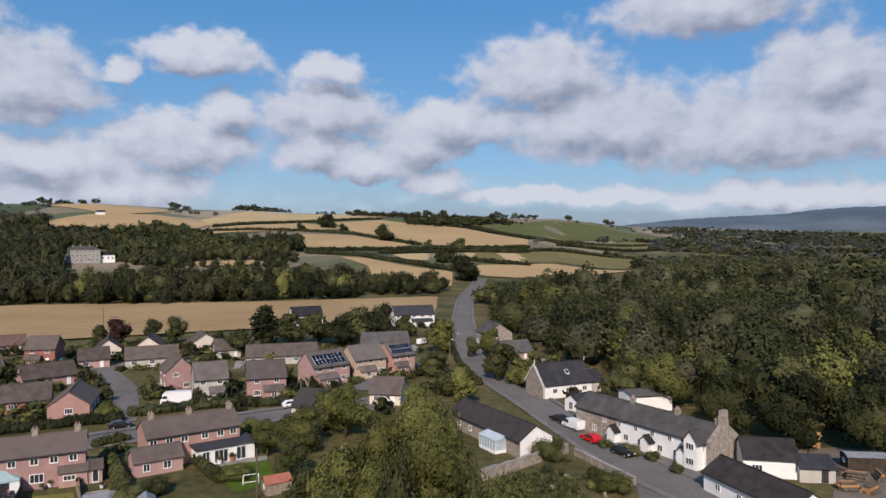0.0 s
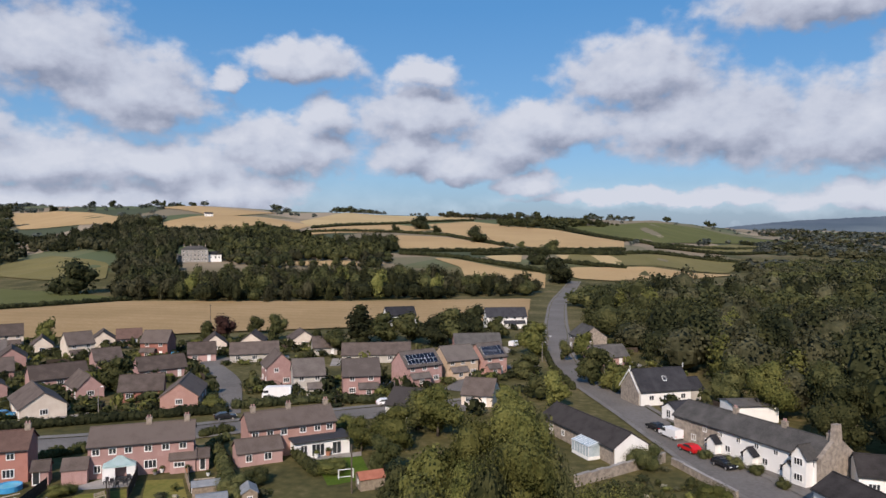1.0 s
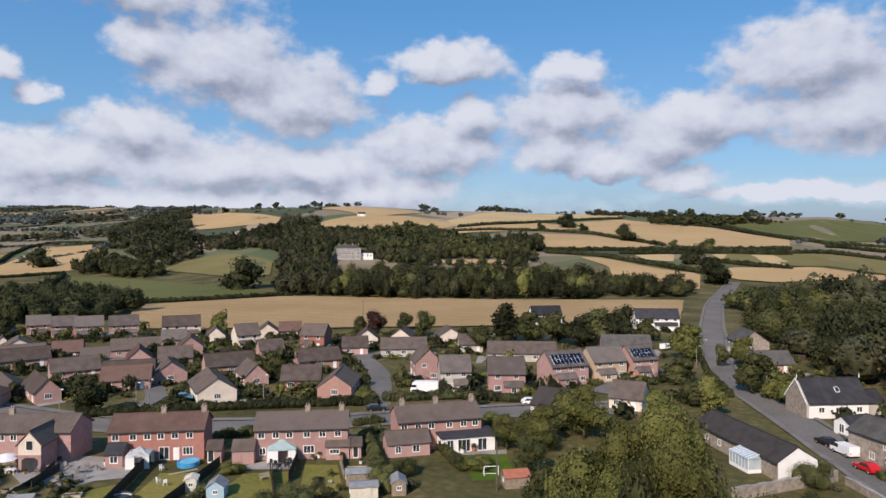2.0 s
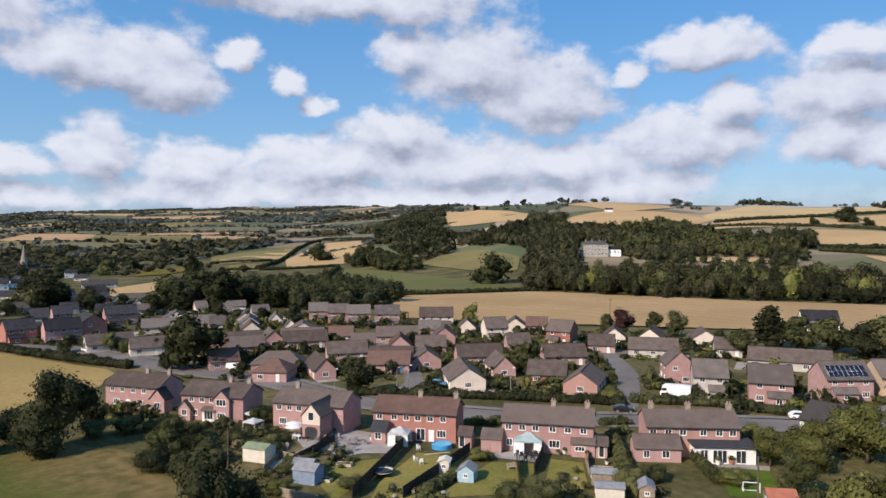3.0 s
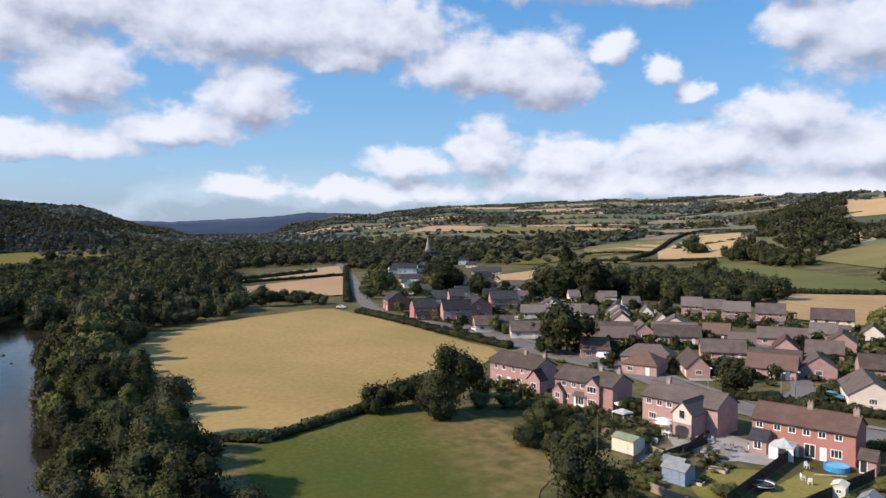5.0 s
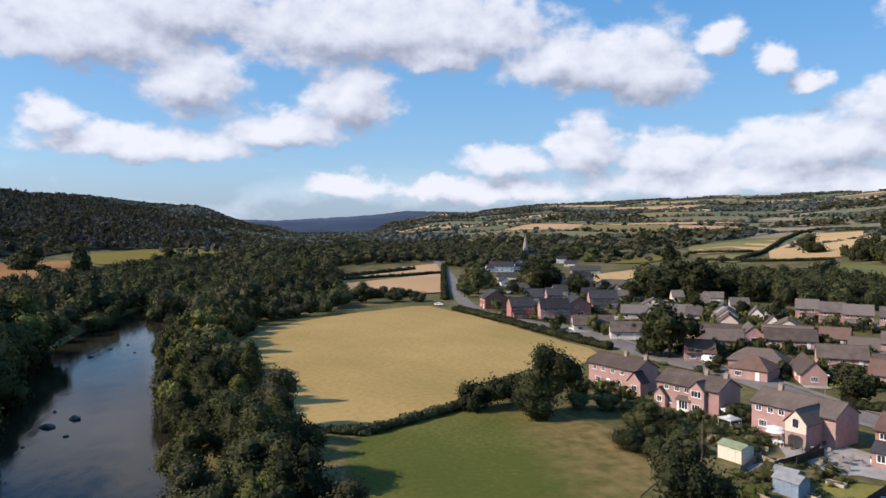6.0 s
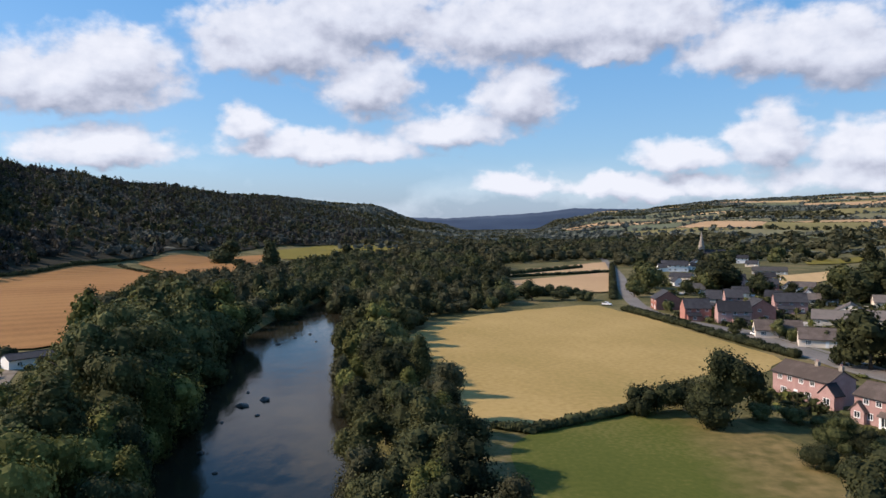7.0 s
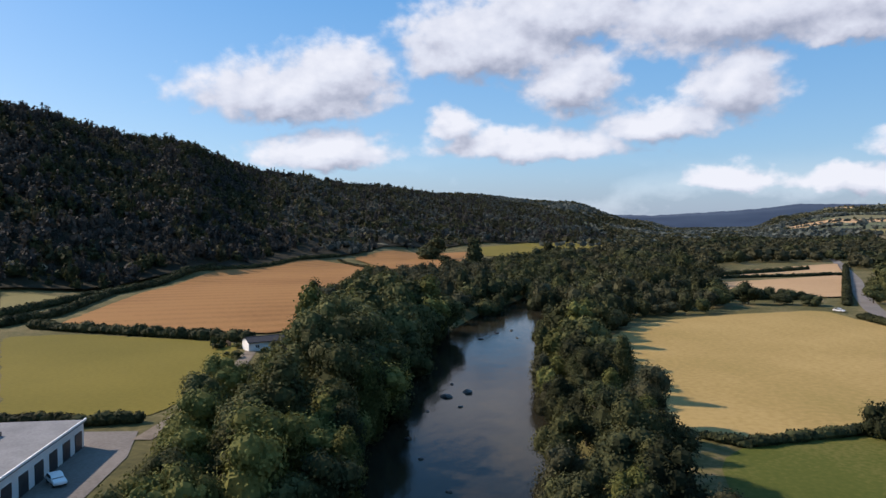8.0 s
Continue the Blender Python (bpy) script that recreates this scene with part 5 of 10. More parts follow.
def garden_table(x, y, turn, mat):
    base = thing("garden_table", x, y, 0.12, turn, "low rectangular garden table on the terrace", "garden table")
    part("tabletop", a_box(-0.8, 0.8, -0.45, 0.45, 0.68, 0.74, bevel=0.015), mat, base)
    for u in (-0.7, 0.7):
        for v in (-0.36, 0.36):
            part("leg", cached(("table leg", mat.name), lambda: mesh_of(a_box(-0.035, 0.035, -0.035, 0.035, 0, 0.69), "leg", mat)), None, base).location = (u, v, 0)


def planter(x, y, r, seed):
    base = thing("planter", x, y, 0.12, seed * 50, "round plant pot with a leafy shrub", "plant pot", "plant pots")
    part("pot", tube(bmesh.new(), [(0, 0, 0), (0, 0, r * 1.5), (0, 0, r * 1.6)], [r * 0.75, r, r * 1.05], 10), (TERRACOTTA, WICKER, TRIM)[seed % 3], base)
    part("plant", quads_mesh("plant", crown(500 + seed % 4, 160, 0.20, "bush", False) * (r * 2.3) + np.array([0, 0, r * 1.1]), (LEAF, LEAF_LIGHT, LEAF_LIGHT)[seed % 3]), None, base)


def raised_bed(x, y, turn, w, d):
    base = thing("raised_bed", x, y, 0.05, turn, "pale timber raised garden bed", "raised bed")
    for s in (-1, 1):
        part("board", a_box(-w / 2, w / 2, s * d / 2 - 0.04, s * d / 2 + 0.04, 0, 0.45), TIMBER, base)
        part("board", a_box(s * w / 2 - 0.04, s * w / 2 + 0.04, -d / 2 + 0.05, d / 2 - 0.05, 0, 0.45), TIMBER, base)
    part("soil", a_box(-w / 2 + 0.05, w / 2 - 0.05, -d / 2 + 0.05, d / 2 - 0.05, 0, 0.34), BARK, base)


def bench(x, y, turn):
    base = thing("garden_bench", x, y, 0.08, turn, "pale wooden garden bench", "bench")
    for k in range(3):
        part("slat", a_box(-0.75, 0.75, -0.24 + k * 0.16, -0.11 + k * 0.16, 0.42, 0.46), TIMBER, base)
        part("slat", a_box(-0.75, 0.75, 0.24, 0.27, 0.55 + k * 0.15, 0.66 + k * 0.15), TIMBER, base)
    for u in (-0.68, 0.68):
        part("leg", a_box(u - 0.04, u + 0.04, -0.24, -0.16, 0, 0.42), TIMBER, base)
        part("leg", a_box(u - 0.04, u + 0.04, 0.16, 0.24, 0, 0.96), TIMBER, base)


def washing_line(x, y, x1, y1):
    base = thing("washing_line", x, y, 0.05, math.degrees(math.atan2(y1 - y, x1 - x)), "washing line with a white sheet", "washing line")
    d = math.hypot(x1 - x, y1 - y)
    for u in (0, d):
        part("post", tube(bmesh.new(), [(u, 0, 0), (u, 0, 2.1)], [0.05, 0.05]), TRIM, base)
    part("line", tube(bmesh.new(), [(0, 0, 2.05), (d / 2, 0, 1.95), (d, 0, 2.05)], [0.012] * 3, 4), TRIM, base)
    part("sheet", a_box(d * 0.3, d * 0.65, -0.012, 0.012, 0.75, 1.96), CANVAS, base)


def plank(x, y, x1, y1):
    d = math.hypot(x1 - x, y1 - y)
    base = thing("garden_edging", x, y, 0.06, math.degrees(math.atan2(y1 - y, x1 - x)), "pale timber edging on the lawn", "edging")
    part("board", a_box(0, d, -0.12, 0.12, 0, 0.14, bevel=0.02), TIMBER, base)


ORANGE_BOARDS = material("orange-brown boards", (0.30, 0.16, 0.07), (0.42, 0.24, 0.11), 1.2, 0.9, 0.01)
FENCE_DARK = material("dark creosoted boards", (0.035, 0.028, 0.022), (0.08, 0.062, 0.048), 1.5, 0.9, 0.01)


def log_pile(x, y, turn):
    base = thing("log_pile", x, y, 0.08, turn, "stack of sawn brown logs in the yard", "log pile", "log piles")
    rng = random.Random(int(x * 10))
    for level, count in ((0, 4), (1, 3), (2, 2)):
        for k in range(count):
            v = (k - (count - 1) / 2) * 0.46
            L = rng.uniform(1.1, 1.5)
            part("log", tube(bmesh.new(), [(-L, v, 0.22 + level * 0.40), (L, v, 0.22 + level * 0.40)], [0.24, 0.21], 8), (BARK, ORANGE_BOARDS)[rng.random() < 0.4], base)
home = house(-227.9, 196.3, 49, 7.9, 7.8, 4.8, 7.9, "pink", "grey", "pink brick two-storey house with a grey tiled roof and white windows")
extend(home, 1.4, -4.7, 0, 3.9, 2.0, 2.2, 3.0, "pink", "grey", [("f", 0, 1.3, 1.2, 1.1, 2)])
home = house(-216.9, 197.5, 48, 8.4, 7.8, 4.8, 7.9, "pink", "grey", "pink brick two-storey house with a grey tiled roof and white windows")
extend(home, -1.5, -4.7, 0, 4.2, 2.0, 2.2, 3.0, "pink", "grey", [("f", 0, 1.3, 1.2, 1.1, 2)])
home = house(-207.4, 199.8, 46, 9.4, 7.8, 4.8, 7.9, "pink", "grey", "pink brick two-storey house with a grey tiled roof and white windows")
extend(home, -1.7, -4.7, 0, 4.7, 2.0, 2.2, 3.0, "pink", "grey", [("f", 0, 1.3, 1.2, 1.1, 2)])
home = house(-197.0, 205.7, 44, 10.0, 7.8, 4.8, 7.9, "pink", "grey", "pink brick two-storey house with a grey tiled roof and white windows")
extend(home, 1.8, -4.7, 0, 5.0, 2.0, 2.2, 3.0, "pink", "grey", [("f", 0, 1.3, 1.2, 1.1, 2)])
home = house(-175.7, 211.2, 40, 13.0, 7.8, 4.8, 7.9, "cream", "brown", "cream rendered two-storey house with a brown tiled roof and white windows")
extend(home, 2.3, -4.7, 0, 6.5, 2.0, 2.2, 3.0, "cream", "brown", [("f", 0, 1.3, 1.2, 1.1, 2)])
house(-158.0, 207.7, 127, 11.0, 6.1, 2.5, 5.2, "cream", "brown", "cream rendered bungalow with a brown tiled roof and white windows", ends={"l": [(0, 1.4, 1.5, 1.15, 3)]})
home = house(-138.4, 197.4, 50, 7.6, 7.8, 4.8, 7.9, "cream", "brown", "cream rendered two-storey house with a brown tiled roof and white windows")
extend(home, -1.4, -4.7, 0, 3.8, 2.0, 2.2, 3.0, "cream", "brown", [("f", 0, 1.3, 1.2, 1.1, 2)])
house(-146.1, 222.0, 123, 11.0, 7.3, 2.5, 5.2, "cream", "brown", "cream rendered bungalow with a brown tiled roof and white windows", ends={"l": [(0, 1.4, 1.5, 1.15, 3)]})
house(-139.4, 226.6, 32, 8.0, 8.4, 2.5, 5.2, "pink", "red", "pink brick bungalow with a reddish tiled roof and white windows")
home = house(-116.0, 204.2, 10, 8.1, 7.8, 4.8, 7.9, "red", "brown", "red brick two-storey house with a brown tiled roof and white windows")
extend(home, -1.5, -4.7, 0, 4.1, 2.0, 2.2, 3.0, "red", "brown", [("f", 0, 1.3, 1.2, 1.1, 2)])
house(-99.3, 199.3, 26, 7.9, 8.4, 2.5, 5.2, "pink", "brown", "pink brick bungalow with a brown tiled roof and white windows")
house(-150.5, 185.1, 129, 11.0, 7.2, 2.5, 5.2, "pink", "brown", "pink brick bungalow with a brown tiled roof and white windows", ends={"l": [(0, 1.4, 1.5, 1.15, 3)]})
house(-162.8, 174.8, 43, 14.0, 8.4, 2.5, 5.2, "pink", "brown", "pink brick bungalow with a brown tiled roof and white windows")
house(-185.3, 152.6, 51, 14.0, 8.4, 2.5, 5.2, "pink", "brown", "pink brick bungalow with a brown tiled roof and white windows")
house(-194.1, 135.4, 55, 12.0, 8.4, 2.5, 5.2, "red", "brown", "red brick bungalow with a brown tiled roof and white windows")
house(-217.6, 155.1, 145, 11.0, 6.6, 2.5, 5.2, "cream", "red", "cream rendered bungalow with a reddish tiled roof and white windows", ends={"l": [(0, 1.4, 1.5, 1.15, 3)]})
house(-244.3, 171.4, 145, 11.0, 8.4, 2.5, 5.2, "cream", "grey", "cream rendered bungalow with a grey tiled roof and white windows", ends={"l": [(0, 1.4, 1.5, 1.15, 3)]})
house(-231.4, 176.8, 143, 11.0, 5.0, 2.5, 5.2, "cream", "grey", "cream rendered bungalow with a grey tiled roof and white windows", ends={"l": [(0, 1.4, 1.5, 1.15, 3)]})
house(-210.0, 167.4, 141, 11.0, 5.1, 2.5, 5.2, "cream", "brown", "cream rendered bungalow with a brown tiled roof and white windows", ends={"l": [(0, 1.4, 1.5, 1.15, 3)]})
house(-139.4, 120.5, 151, 13.0, 5.3, 2.5, 5.2, "salmon", "brown", "salmon brick bungalow with a brown tiled roof and white windows", ends={"l": [(0, 1.4, 1.5, 1.15, 3)]})
house(-152.8, 117.6, 44, 13.0, 8.4, 2.5, 5.2, "pink", "brown", "pink brick bungalow with a brown tiled roof and white windows", hip=True)
house(-103.5, 134.5, 136, 15.0, 8.3, 2.5, 5.2, "cream", "brown", "cream rendered bungalow with a brown tiled roof and white windows", ends={"l": [(0, 1.4, 1.5, 1.15, 3)]})
house(-117.8, 160.1, 46, 12.7, 8.4, 2.5, 5.2, "pink", "brown", "pink brick bungalow with a brown tiled roof and white windows")
house(-77.6, 147.3, 108, 13.0, 7.7, 2.5, 5.2, "salmon", "brown", "salmon brick bungalow with a brown tiled roof and white windows", ends={"l": [(0, 1.4, 1.5, 1.15, 3)]})
house(-89.0, 149.8, 25, 9.3, 8.4, 2.5, 5.2, "red", "brown", "red brick bungalow with a brown tiled roof and white windows")
house(-98.8, 174.6, 41, 12.0, 8.4, 2.5, 5.2, "pink", "brown", "pink brick bungalow with a brown tiled roof and white windows")
house(-134.3, 142.0, 37, 12.0, 8.4, 2.5, 5.2, "cream", "brown", "cream rendered bungalow with a brown tiled roof and white windows")
house(-149.6, 161.9, 133, 11.0, 6.2, 2.5, 5.2, "pink", "red", "pink brick bungalow with a reddish tiled roof and white windows", ends={"l": [(0, 1.4, 1.5, 1.15, 3)]})
house(-151.6, 141.1, 53, 11.6, 8.4, 2.5, 5.2, "pink", "brown", "pink brick bungalow with a brown tiled roof and white windows")
house(-139.5, 165.0, 40, 9.2, 8.4, 2.5, 5.2, "pink", "brown", "pink brick bungalow with a brown tiled roof and white windows")
house(-64.3, 169.5, 121, 9.0, 6.7, 4.8, 7.9, "pink", "brown", "pink brick two-storey house with a brown tiled roof and white windows", ends={"l": [(-1.2, 4.0, 1.1, 1.0, 2), (1.2, 1.4, 1.5, 1.15, 3)]})
home = house(-53.2, 159.5, 24, 7.2, 7.8, 4.8, 7.9, "grey", "grey", "grey pebbledashed two-storey house with a grey tiled roof and white windows")
extend(home, 1.3, -4.7, 0, 3.6, 2.0, 2.2, 3.0, "grey", "grey", [("f", 0, 1.3, 1.2, 1.1, 2)])
home = house(-40.9, 161.0, 18, 8.5, 7.8, 4.8, 7.9, "pink", "grey", "pink brick two-storey house with a grey tiled roof and white windows")
extend(home, 1.5, -4.7, 0, 4.3, 2.0, 2.2, 3.0, "pink", "grey", [("f", 0, 1.3, 1.2, 1.1, 2)])
home = house(-29.9, 174.8, 40, 10.1, 7.8, 4.8, 7.9, "pink", "grey", "pink brick two-storey house with a grey tiled roof and white windows")
extend(home, -1.8, -4.7, 0, 5.1, 2.0, 2.2, 3.0, "pink", "grey", [("f", 0, 1.3, 1.2, 1.1, 2)])
solar(home, 7.8, 4.8, 7.9, 10.1)
home = house(-21.2, 184.1, 38, 9.4, 7.8, 4.8, 7.9, "buff", "grey", "buff brick two-storey house with a grey tiled roof and white windows")
extend(home, -1.7, -4.7, 0, 4.7, 2.0, 2.2, 3.0, "buff", "grey", [("f", 0, 1.3, 1.2, 1.1, 2)])
home = house(-13.1, 189.8, 38, 7.4, 7.8, 4.8, 7.9, "salmon", "grey", "salmon brick two-storey house with a grey tiled roof and white windows")
extend(home, -1.3, -4.7, 0, 3.7, 2.0, 2.2, 3.0, "salmon", "grey", [("f", 0, 1.3, 1.2, 1.1, 2)])
solar(home, 7.8, 4.8, 7.9, 7.4)
house(-19.2, 228.3, 13, 15.0, 8.4, 2.5, 5.2, "pink", "old", "pink brick bungalow with a weathered slate roof and white windows")
house(-47.0, 204.2, 13, 20.0, 8.4, 2.5, 5.2, "grey", "brown", "grey pebbledashed bungalow with a brown tiled roof and white windows")
house(-12.1, 154.7, -8, 6.8, 8.4, 2.5, 5.2, "cream", "brown", "cream rendered bungalow with a brown tiled roof and white windows")
house(-25.8, 142.7, -15, 7.1, 8.4, 2.5, 5.2, "white", "dark", "white rendered bungalow with a black-brown slate roof and white windows")
home = house(-56.2, 286.6, 25, 12.2, 7.8, 4.8, 7.9, "white", "slate", "white rendered two-storey house with a dark slate roof and white windows")
extend(home, -2.2, -4.7, 0, 6.1, 2.0, 2.2, 3.0, "white", "slate", [("f", 0, 1.3, 1.2, 1.1, 2)])
home = house(-12.6, 288.0, 13, 16.5, 7.8, 4.8, 7.9, "white", "slate", "white rendered two-storey house with a dark slate roof and white windows")
extend(home, 3.0, -4.7, 0, 8.3, 2.0, 2.2, 3.0, "white", "slate", [("f", 0, 1.3, 1.2, 1.1, 2)])
house(-78.9, 230.7, 117, 11.0, 8.6, 2.5, 5.2, "cream", "brown", "cream rendered bungalow with a brown tiled roof and white windows", ends={"l": [(0, 1.4, 1.5, 1.15, 3)]})
house(-93.7, 224.6, 105, 11.0, 7.3, 2.5, 5.2, "cream", "brown", "cream rendered bungalow with a brown tiled roof and white windows", ends={"l": [(0, 1.4, 1.5, 1.15, 3)]})
house(-83.7, 201.4, 23, 14.0, 8.4, 2.5, 5.2, "grey", "brown", "grey pebbledashed bungalow with a brown tiled roof and white windows")
house(16.6, 231.9, 106, 11.0, 8.6, 4.8, 7.9, "stone", "old", "stone two-storey house with a weathered slate roof and white windows", ends={"l": [(-1.2, 4.0, 1.1, 1.0, 2), (1.2, 1.4, 1.5, 1.15, 3)]})
house(20.0, 207.8, 20, 10.3, 8.4, 2.5, 5.2, "pink", "old", "pink brick bungalow with a weathered slate roof and white windows")
house(-168.2, 110.8, 63, 7.7, 8.4, 2.5, 5.2, "pink", "red", "pink brick bungalow with a reddish tiled roof and white windows")
house(-126.3, 146.8, 136, 11.0, 7.8, 2.5, 5.2, "pink", "brown", "pink brick bungalow with a brown tiled roof and white windows", ends={"l": [(0, 1.4, 1.5, 1.15, 3)]})
house(-178.1, 163.5, 42, 8.2, 8.4, 2.5, 5.2, "pink", "red", "pink brick bungalow with a reddish tiled roof and white windows")
house(-191.0, 144.0, 151, 11.0, 6.5, 2.5, 5.2, "pink", "brown", "pink brick bungalow with a brown tiled roof and white windows", ends={"l": [(0, 1.4, 1.5, 1.15, 3)]})
house(-160.0, 156.1, 46, 7.3, 8.4, 2.5, 5.2, "cream", "brown", "cream rendered bungalow with a brown tiled roof and white windows")
house(-121.3, 185.5, 43, 7.3, 8.4, 2.5, 5.2, "pink", "brown", "pink brick bungalow with a brown tiled roof and white windows")
house(-104.4, 218.7, 116, 11.0, 7.0, 2.5, 5.2, "cream", "brown", "cream rendered bungalow with a brown tiled roof and white windows", ends={"l": [(0, 1.4, 1.5, 1.15, 3)]})
house(-165.1, 194.7, 40, 7.9, 8.4, 2.5, 5.2, "pink", "grey", "pink brick bungalow with a grey tiled roof and white windows")
house(-239.0, 155.1, 57, 6.0, 8.4, 2.5, 5.2, "grey", "grey", "grey pebbledashed bungalow with a grey tiled roof and white windows")
house(-189.9, 124.4, 49, 7.0, 8.4, 2.5, 5.2, "pink", "red", "pink brick bungalow with a reddish tiled roof and white windows")
house(-103.8, 150.5, 137, 11.0, 5.7, 2.5, 5.2, "pink", "brown", "pink brick bungalow with a brown tiled roof and white windows", ends={"l": [(0, 1.4, 1.5, 1.15, 3)]})
house(-66.3, 215.5, 22, 7.9, 8.4, 2.5, 5.2, "grey", "brown", "grey pebbledashed bungalow with a brown tiled roof and white windows")
house(-299.4, 93.9, 178, 9.0, 10.0, 4.8, 7.9, "red", "slate", "red brick two-storey house with a dark slate roof and white windows", ends={"l": [(-1.2, 4.0, 1.1, 1.0, 2), (1.2, 1.4, 1.5, 1.15, 3)]})
home = house(-265.1, 94.5, 85, 9.5, 7.8, 4.8, 7.9, "red", "slate", "red brick two-storey house with a dark slate roof and white windows")
extend(home, -1.7, -4.7, 0, 4.8, 2.0, 2.2, 3.0, "red", "slate", [("f", 0, 1.3, 1.2, 1.1, 2)])
home = house(-255.3, 104.6, 78, 11.3, 7.8, 4.8, 7.9, "pink", "slate", "pink brick two-storey house with a dark slate roof and white windows")
extend(home, 2.0, -4.7, 0, 5.7, 2.0, 2.2, 3.0, "pink", "slate", [("f", 0, 1.3, 1.2, 1.1, 2)])
house(-265.0, 118.0, 176, 10.0, 9.4, 4.8, 7.9, "red", "slate", "red brick two-storey house with a dark slate roof and white windows", ends={"l": [(-1.2, 4.0, 1.1, 1.0, 2), (1.2, 1.4, 1.5, 1.15, 3)]})
home = house(-285.0, 139.7, 74, 12.2, 7.8, 4.8, 7.9, "pink", "slate", "pink brick two-storey house with a dark slate roof and white windows")
extend(home, -2.2, -4.7, 0, 6.1, 2.0, 2.2, 3.0, "pink", "slate", [("f", 0, 1.3, 1.2, 1.1, 2)])
house(-224.6, 106.4, 73, 14.0, 8.4, 2.5, 5.2, "cream", "brown", "cream rendered bungalow with a brown tiled roof and white windows")
house(-207.1, 109.6, 67, 9.8, 8.4, 2.5, 5.2, "cream", "brown", "cream rendered bungalow with a brown tiled roof and white windows")
house(-184.7, 129.6, 60, 11.0, 8.4, 2.5, 5.2, "red", "brown", "red brick bungalow with a brown tiled roof and white windows")
house(-179.0, 148.3, 55, 14.0, 8.4, 2.5, 5.2, "pink", "brown", "pink brick bungalow with a brown tiled roof and white windows")
house(-231.9, 164.6, 145, 11.0, 7.1, 2.5, 5.2, "cream", "grey", "cream rendered bungalow with a grey tiled roof and white windows", ends={"l": [(0, 1.4, 1.5, 1.15, 3)]})
house(-199.4, 164.3, 141, 11.0, 10.0, 2.5, 5.2, "cream", "brown", "cream rendered bungalow with a brown tiled roof and white windows", ends={"l": [(0, 1.4, 1.5, 1.15, 3)]})
house(-249.4, 137.6, 61, 13.2, 8.4, 2.5, 5.2, "grey", "grey", "grey pebbledashed bungalow with a grey tiled roof and white windows")
house(-247.0, 152.2, 58, 12.4, 8.4, 2.5, 5.2, "cream", "grey", "cream rendered bungalow with a grey tiled roof and white windows")
house(-144.5, 110.0, 33, 8.8, 8.4, 2.5, 5.2, "pink", "red", "pink brick bungalow with a reddish tiled roof and white windows", hip=True)
house(-129.4, 136.1, 36, 11.1, 8.4, 2.5, 5.2, "pink", "red", "pink brick bungalow with a reddish tiled roof and white windows")
house(-270.9, 156.3, 150, 11.0, 10.0, 2.5, 5.2, "cream", "grey", "cream rendered bungalow with a grey tiled roof and white windows", ends={"l": [(0, 1.4, 1.5, 1.15, 3)]})
house(-547.3, 177.6, 72, 17.9, 7.8, 4.8, 7.9, "white", "slate", "white rendered two-storey house with a dark slate roof and white windows")
house(-567.4, 201.4, 160, 8.0, 9.0, 4.8, 7.9, "white", "slate", "white rendered two-storey house with a dark slate roof and white windows", ends={"l": [(-1.2, 4.0, 1.1, 1.0, 2), (1.2, 1.4, 1.5, 1.15, 3)]})
house(-435.2, 171.6, 78, 26.4, 8.4, 2.5, 5.2, "grey", "slate", "grey pebbledashed bungalow with a dark slate roof and white windows")
house(-326.8, 190.1, 60, 6.6, 8.4, 2.5, 5.2, "white", "grey", "white rendered bungalow with a grey tiled roof and white windows")
house(-301.5, 186.6, 68, 5.6, 8.4, 2.5, 5.2, "cream", "grey", "cream rendered bungalow with a grey tiled roof and white windows")
house(-332.2, 171.7, 153, 11.0, 5.9, 2.5, 5.2, "white", "grey", "white rendered bungalow with a grey tiled roof and white windows", ends={"l": [(0, 1.4, 1.5, 1.15, 3)]})
house(-505.3, 233.1, 68, 23.1, 8.4, 2.5, 5.2, "grey", "old", "grey pebbledashed bungalow with a weathered slate roof and white windows")
house(-366.5, 130.0, 75, 9.8, 8.4, 2.5, 5.2, "grey", "old", "grey pebbledashed bungalow with a weathered slate roof and white windows")
house(-539.1, 178.2, 76, 15.3, 7.8, 4.8, 7.9, "white", "slate", "white rendered two-storey house with a dark slate roof and white windows")
house(-560.9, 200.1, 170, 11.0, 7.6, 4.8, 7.9, "white", "slate", "white rendered two-storey house with a dark slate roof and white windows", ends={"l": [(-1.2, 4.0, 1.1, 1.0, 2), (1.2, 1.4, 1.5, 1.15, 3)]})
home = house(-303.2, 124.1, 78, 7.0, 7.8, 4.8, 7.9, "pink", "slate", "pink brick two-storey house with a dark slate roof and white windows")
extend(home, -1.3, -4.7, 0, 3.5, 2.0, 2.2, 3.0, "pink", "slate", [("f", 0, 1.3, 1.2, 1.1, 2)])
home = house(-298.5, 114.2, 64, 6.4, 7.8, 4.8, 7.9, "grey", "slate", "grey pebbledashed two-storey house with a dark slate roof and white windows")
extend(home, -1.1, -4.7, 0, 3.2, 2.0, 2.2, 3.0, "grey", "slate", [("f", 0, 1.3, 1.2, 1.1, 2)])
house(-346.4, 145.3, 75, 7.5, 8.4, 2.5, 5.2, "cream", "slate", "cream rendered bungalow with a dark slate roof and white windows")
house(-325.4, 152.1, 61, 7.2, 8.4, 2.5, 5.2, "grey", "slate", "grey pebbledashed bungalow with a dark slate roof and white windows")
house(-271.0, 179.0, 57, 7.7, 8.4, 2.5, 5.2, "cream", "grey", "cream rendered bungalow with a grey tiled roof and white windows")
house(-263.0, 192.4, 60, 7.7, 8.4, 2.5, 5.2, "grey", "grey", "grey pebbledashed bungalow with a grey tiled roof and white windows")
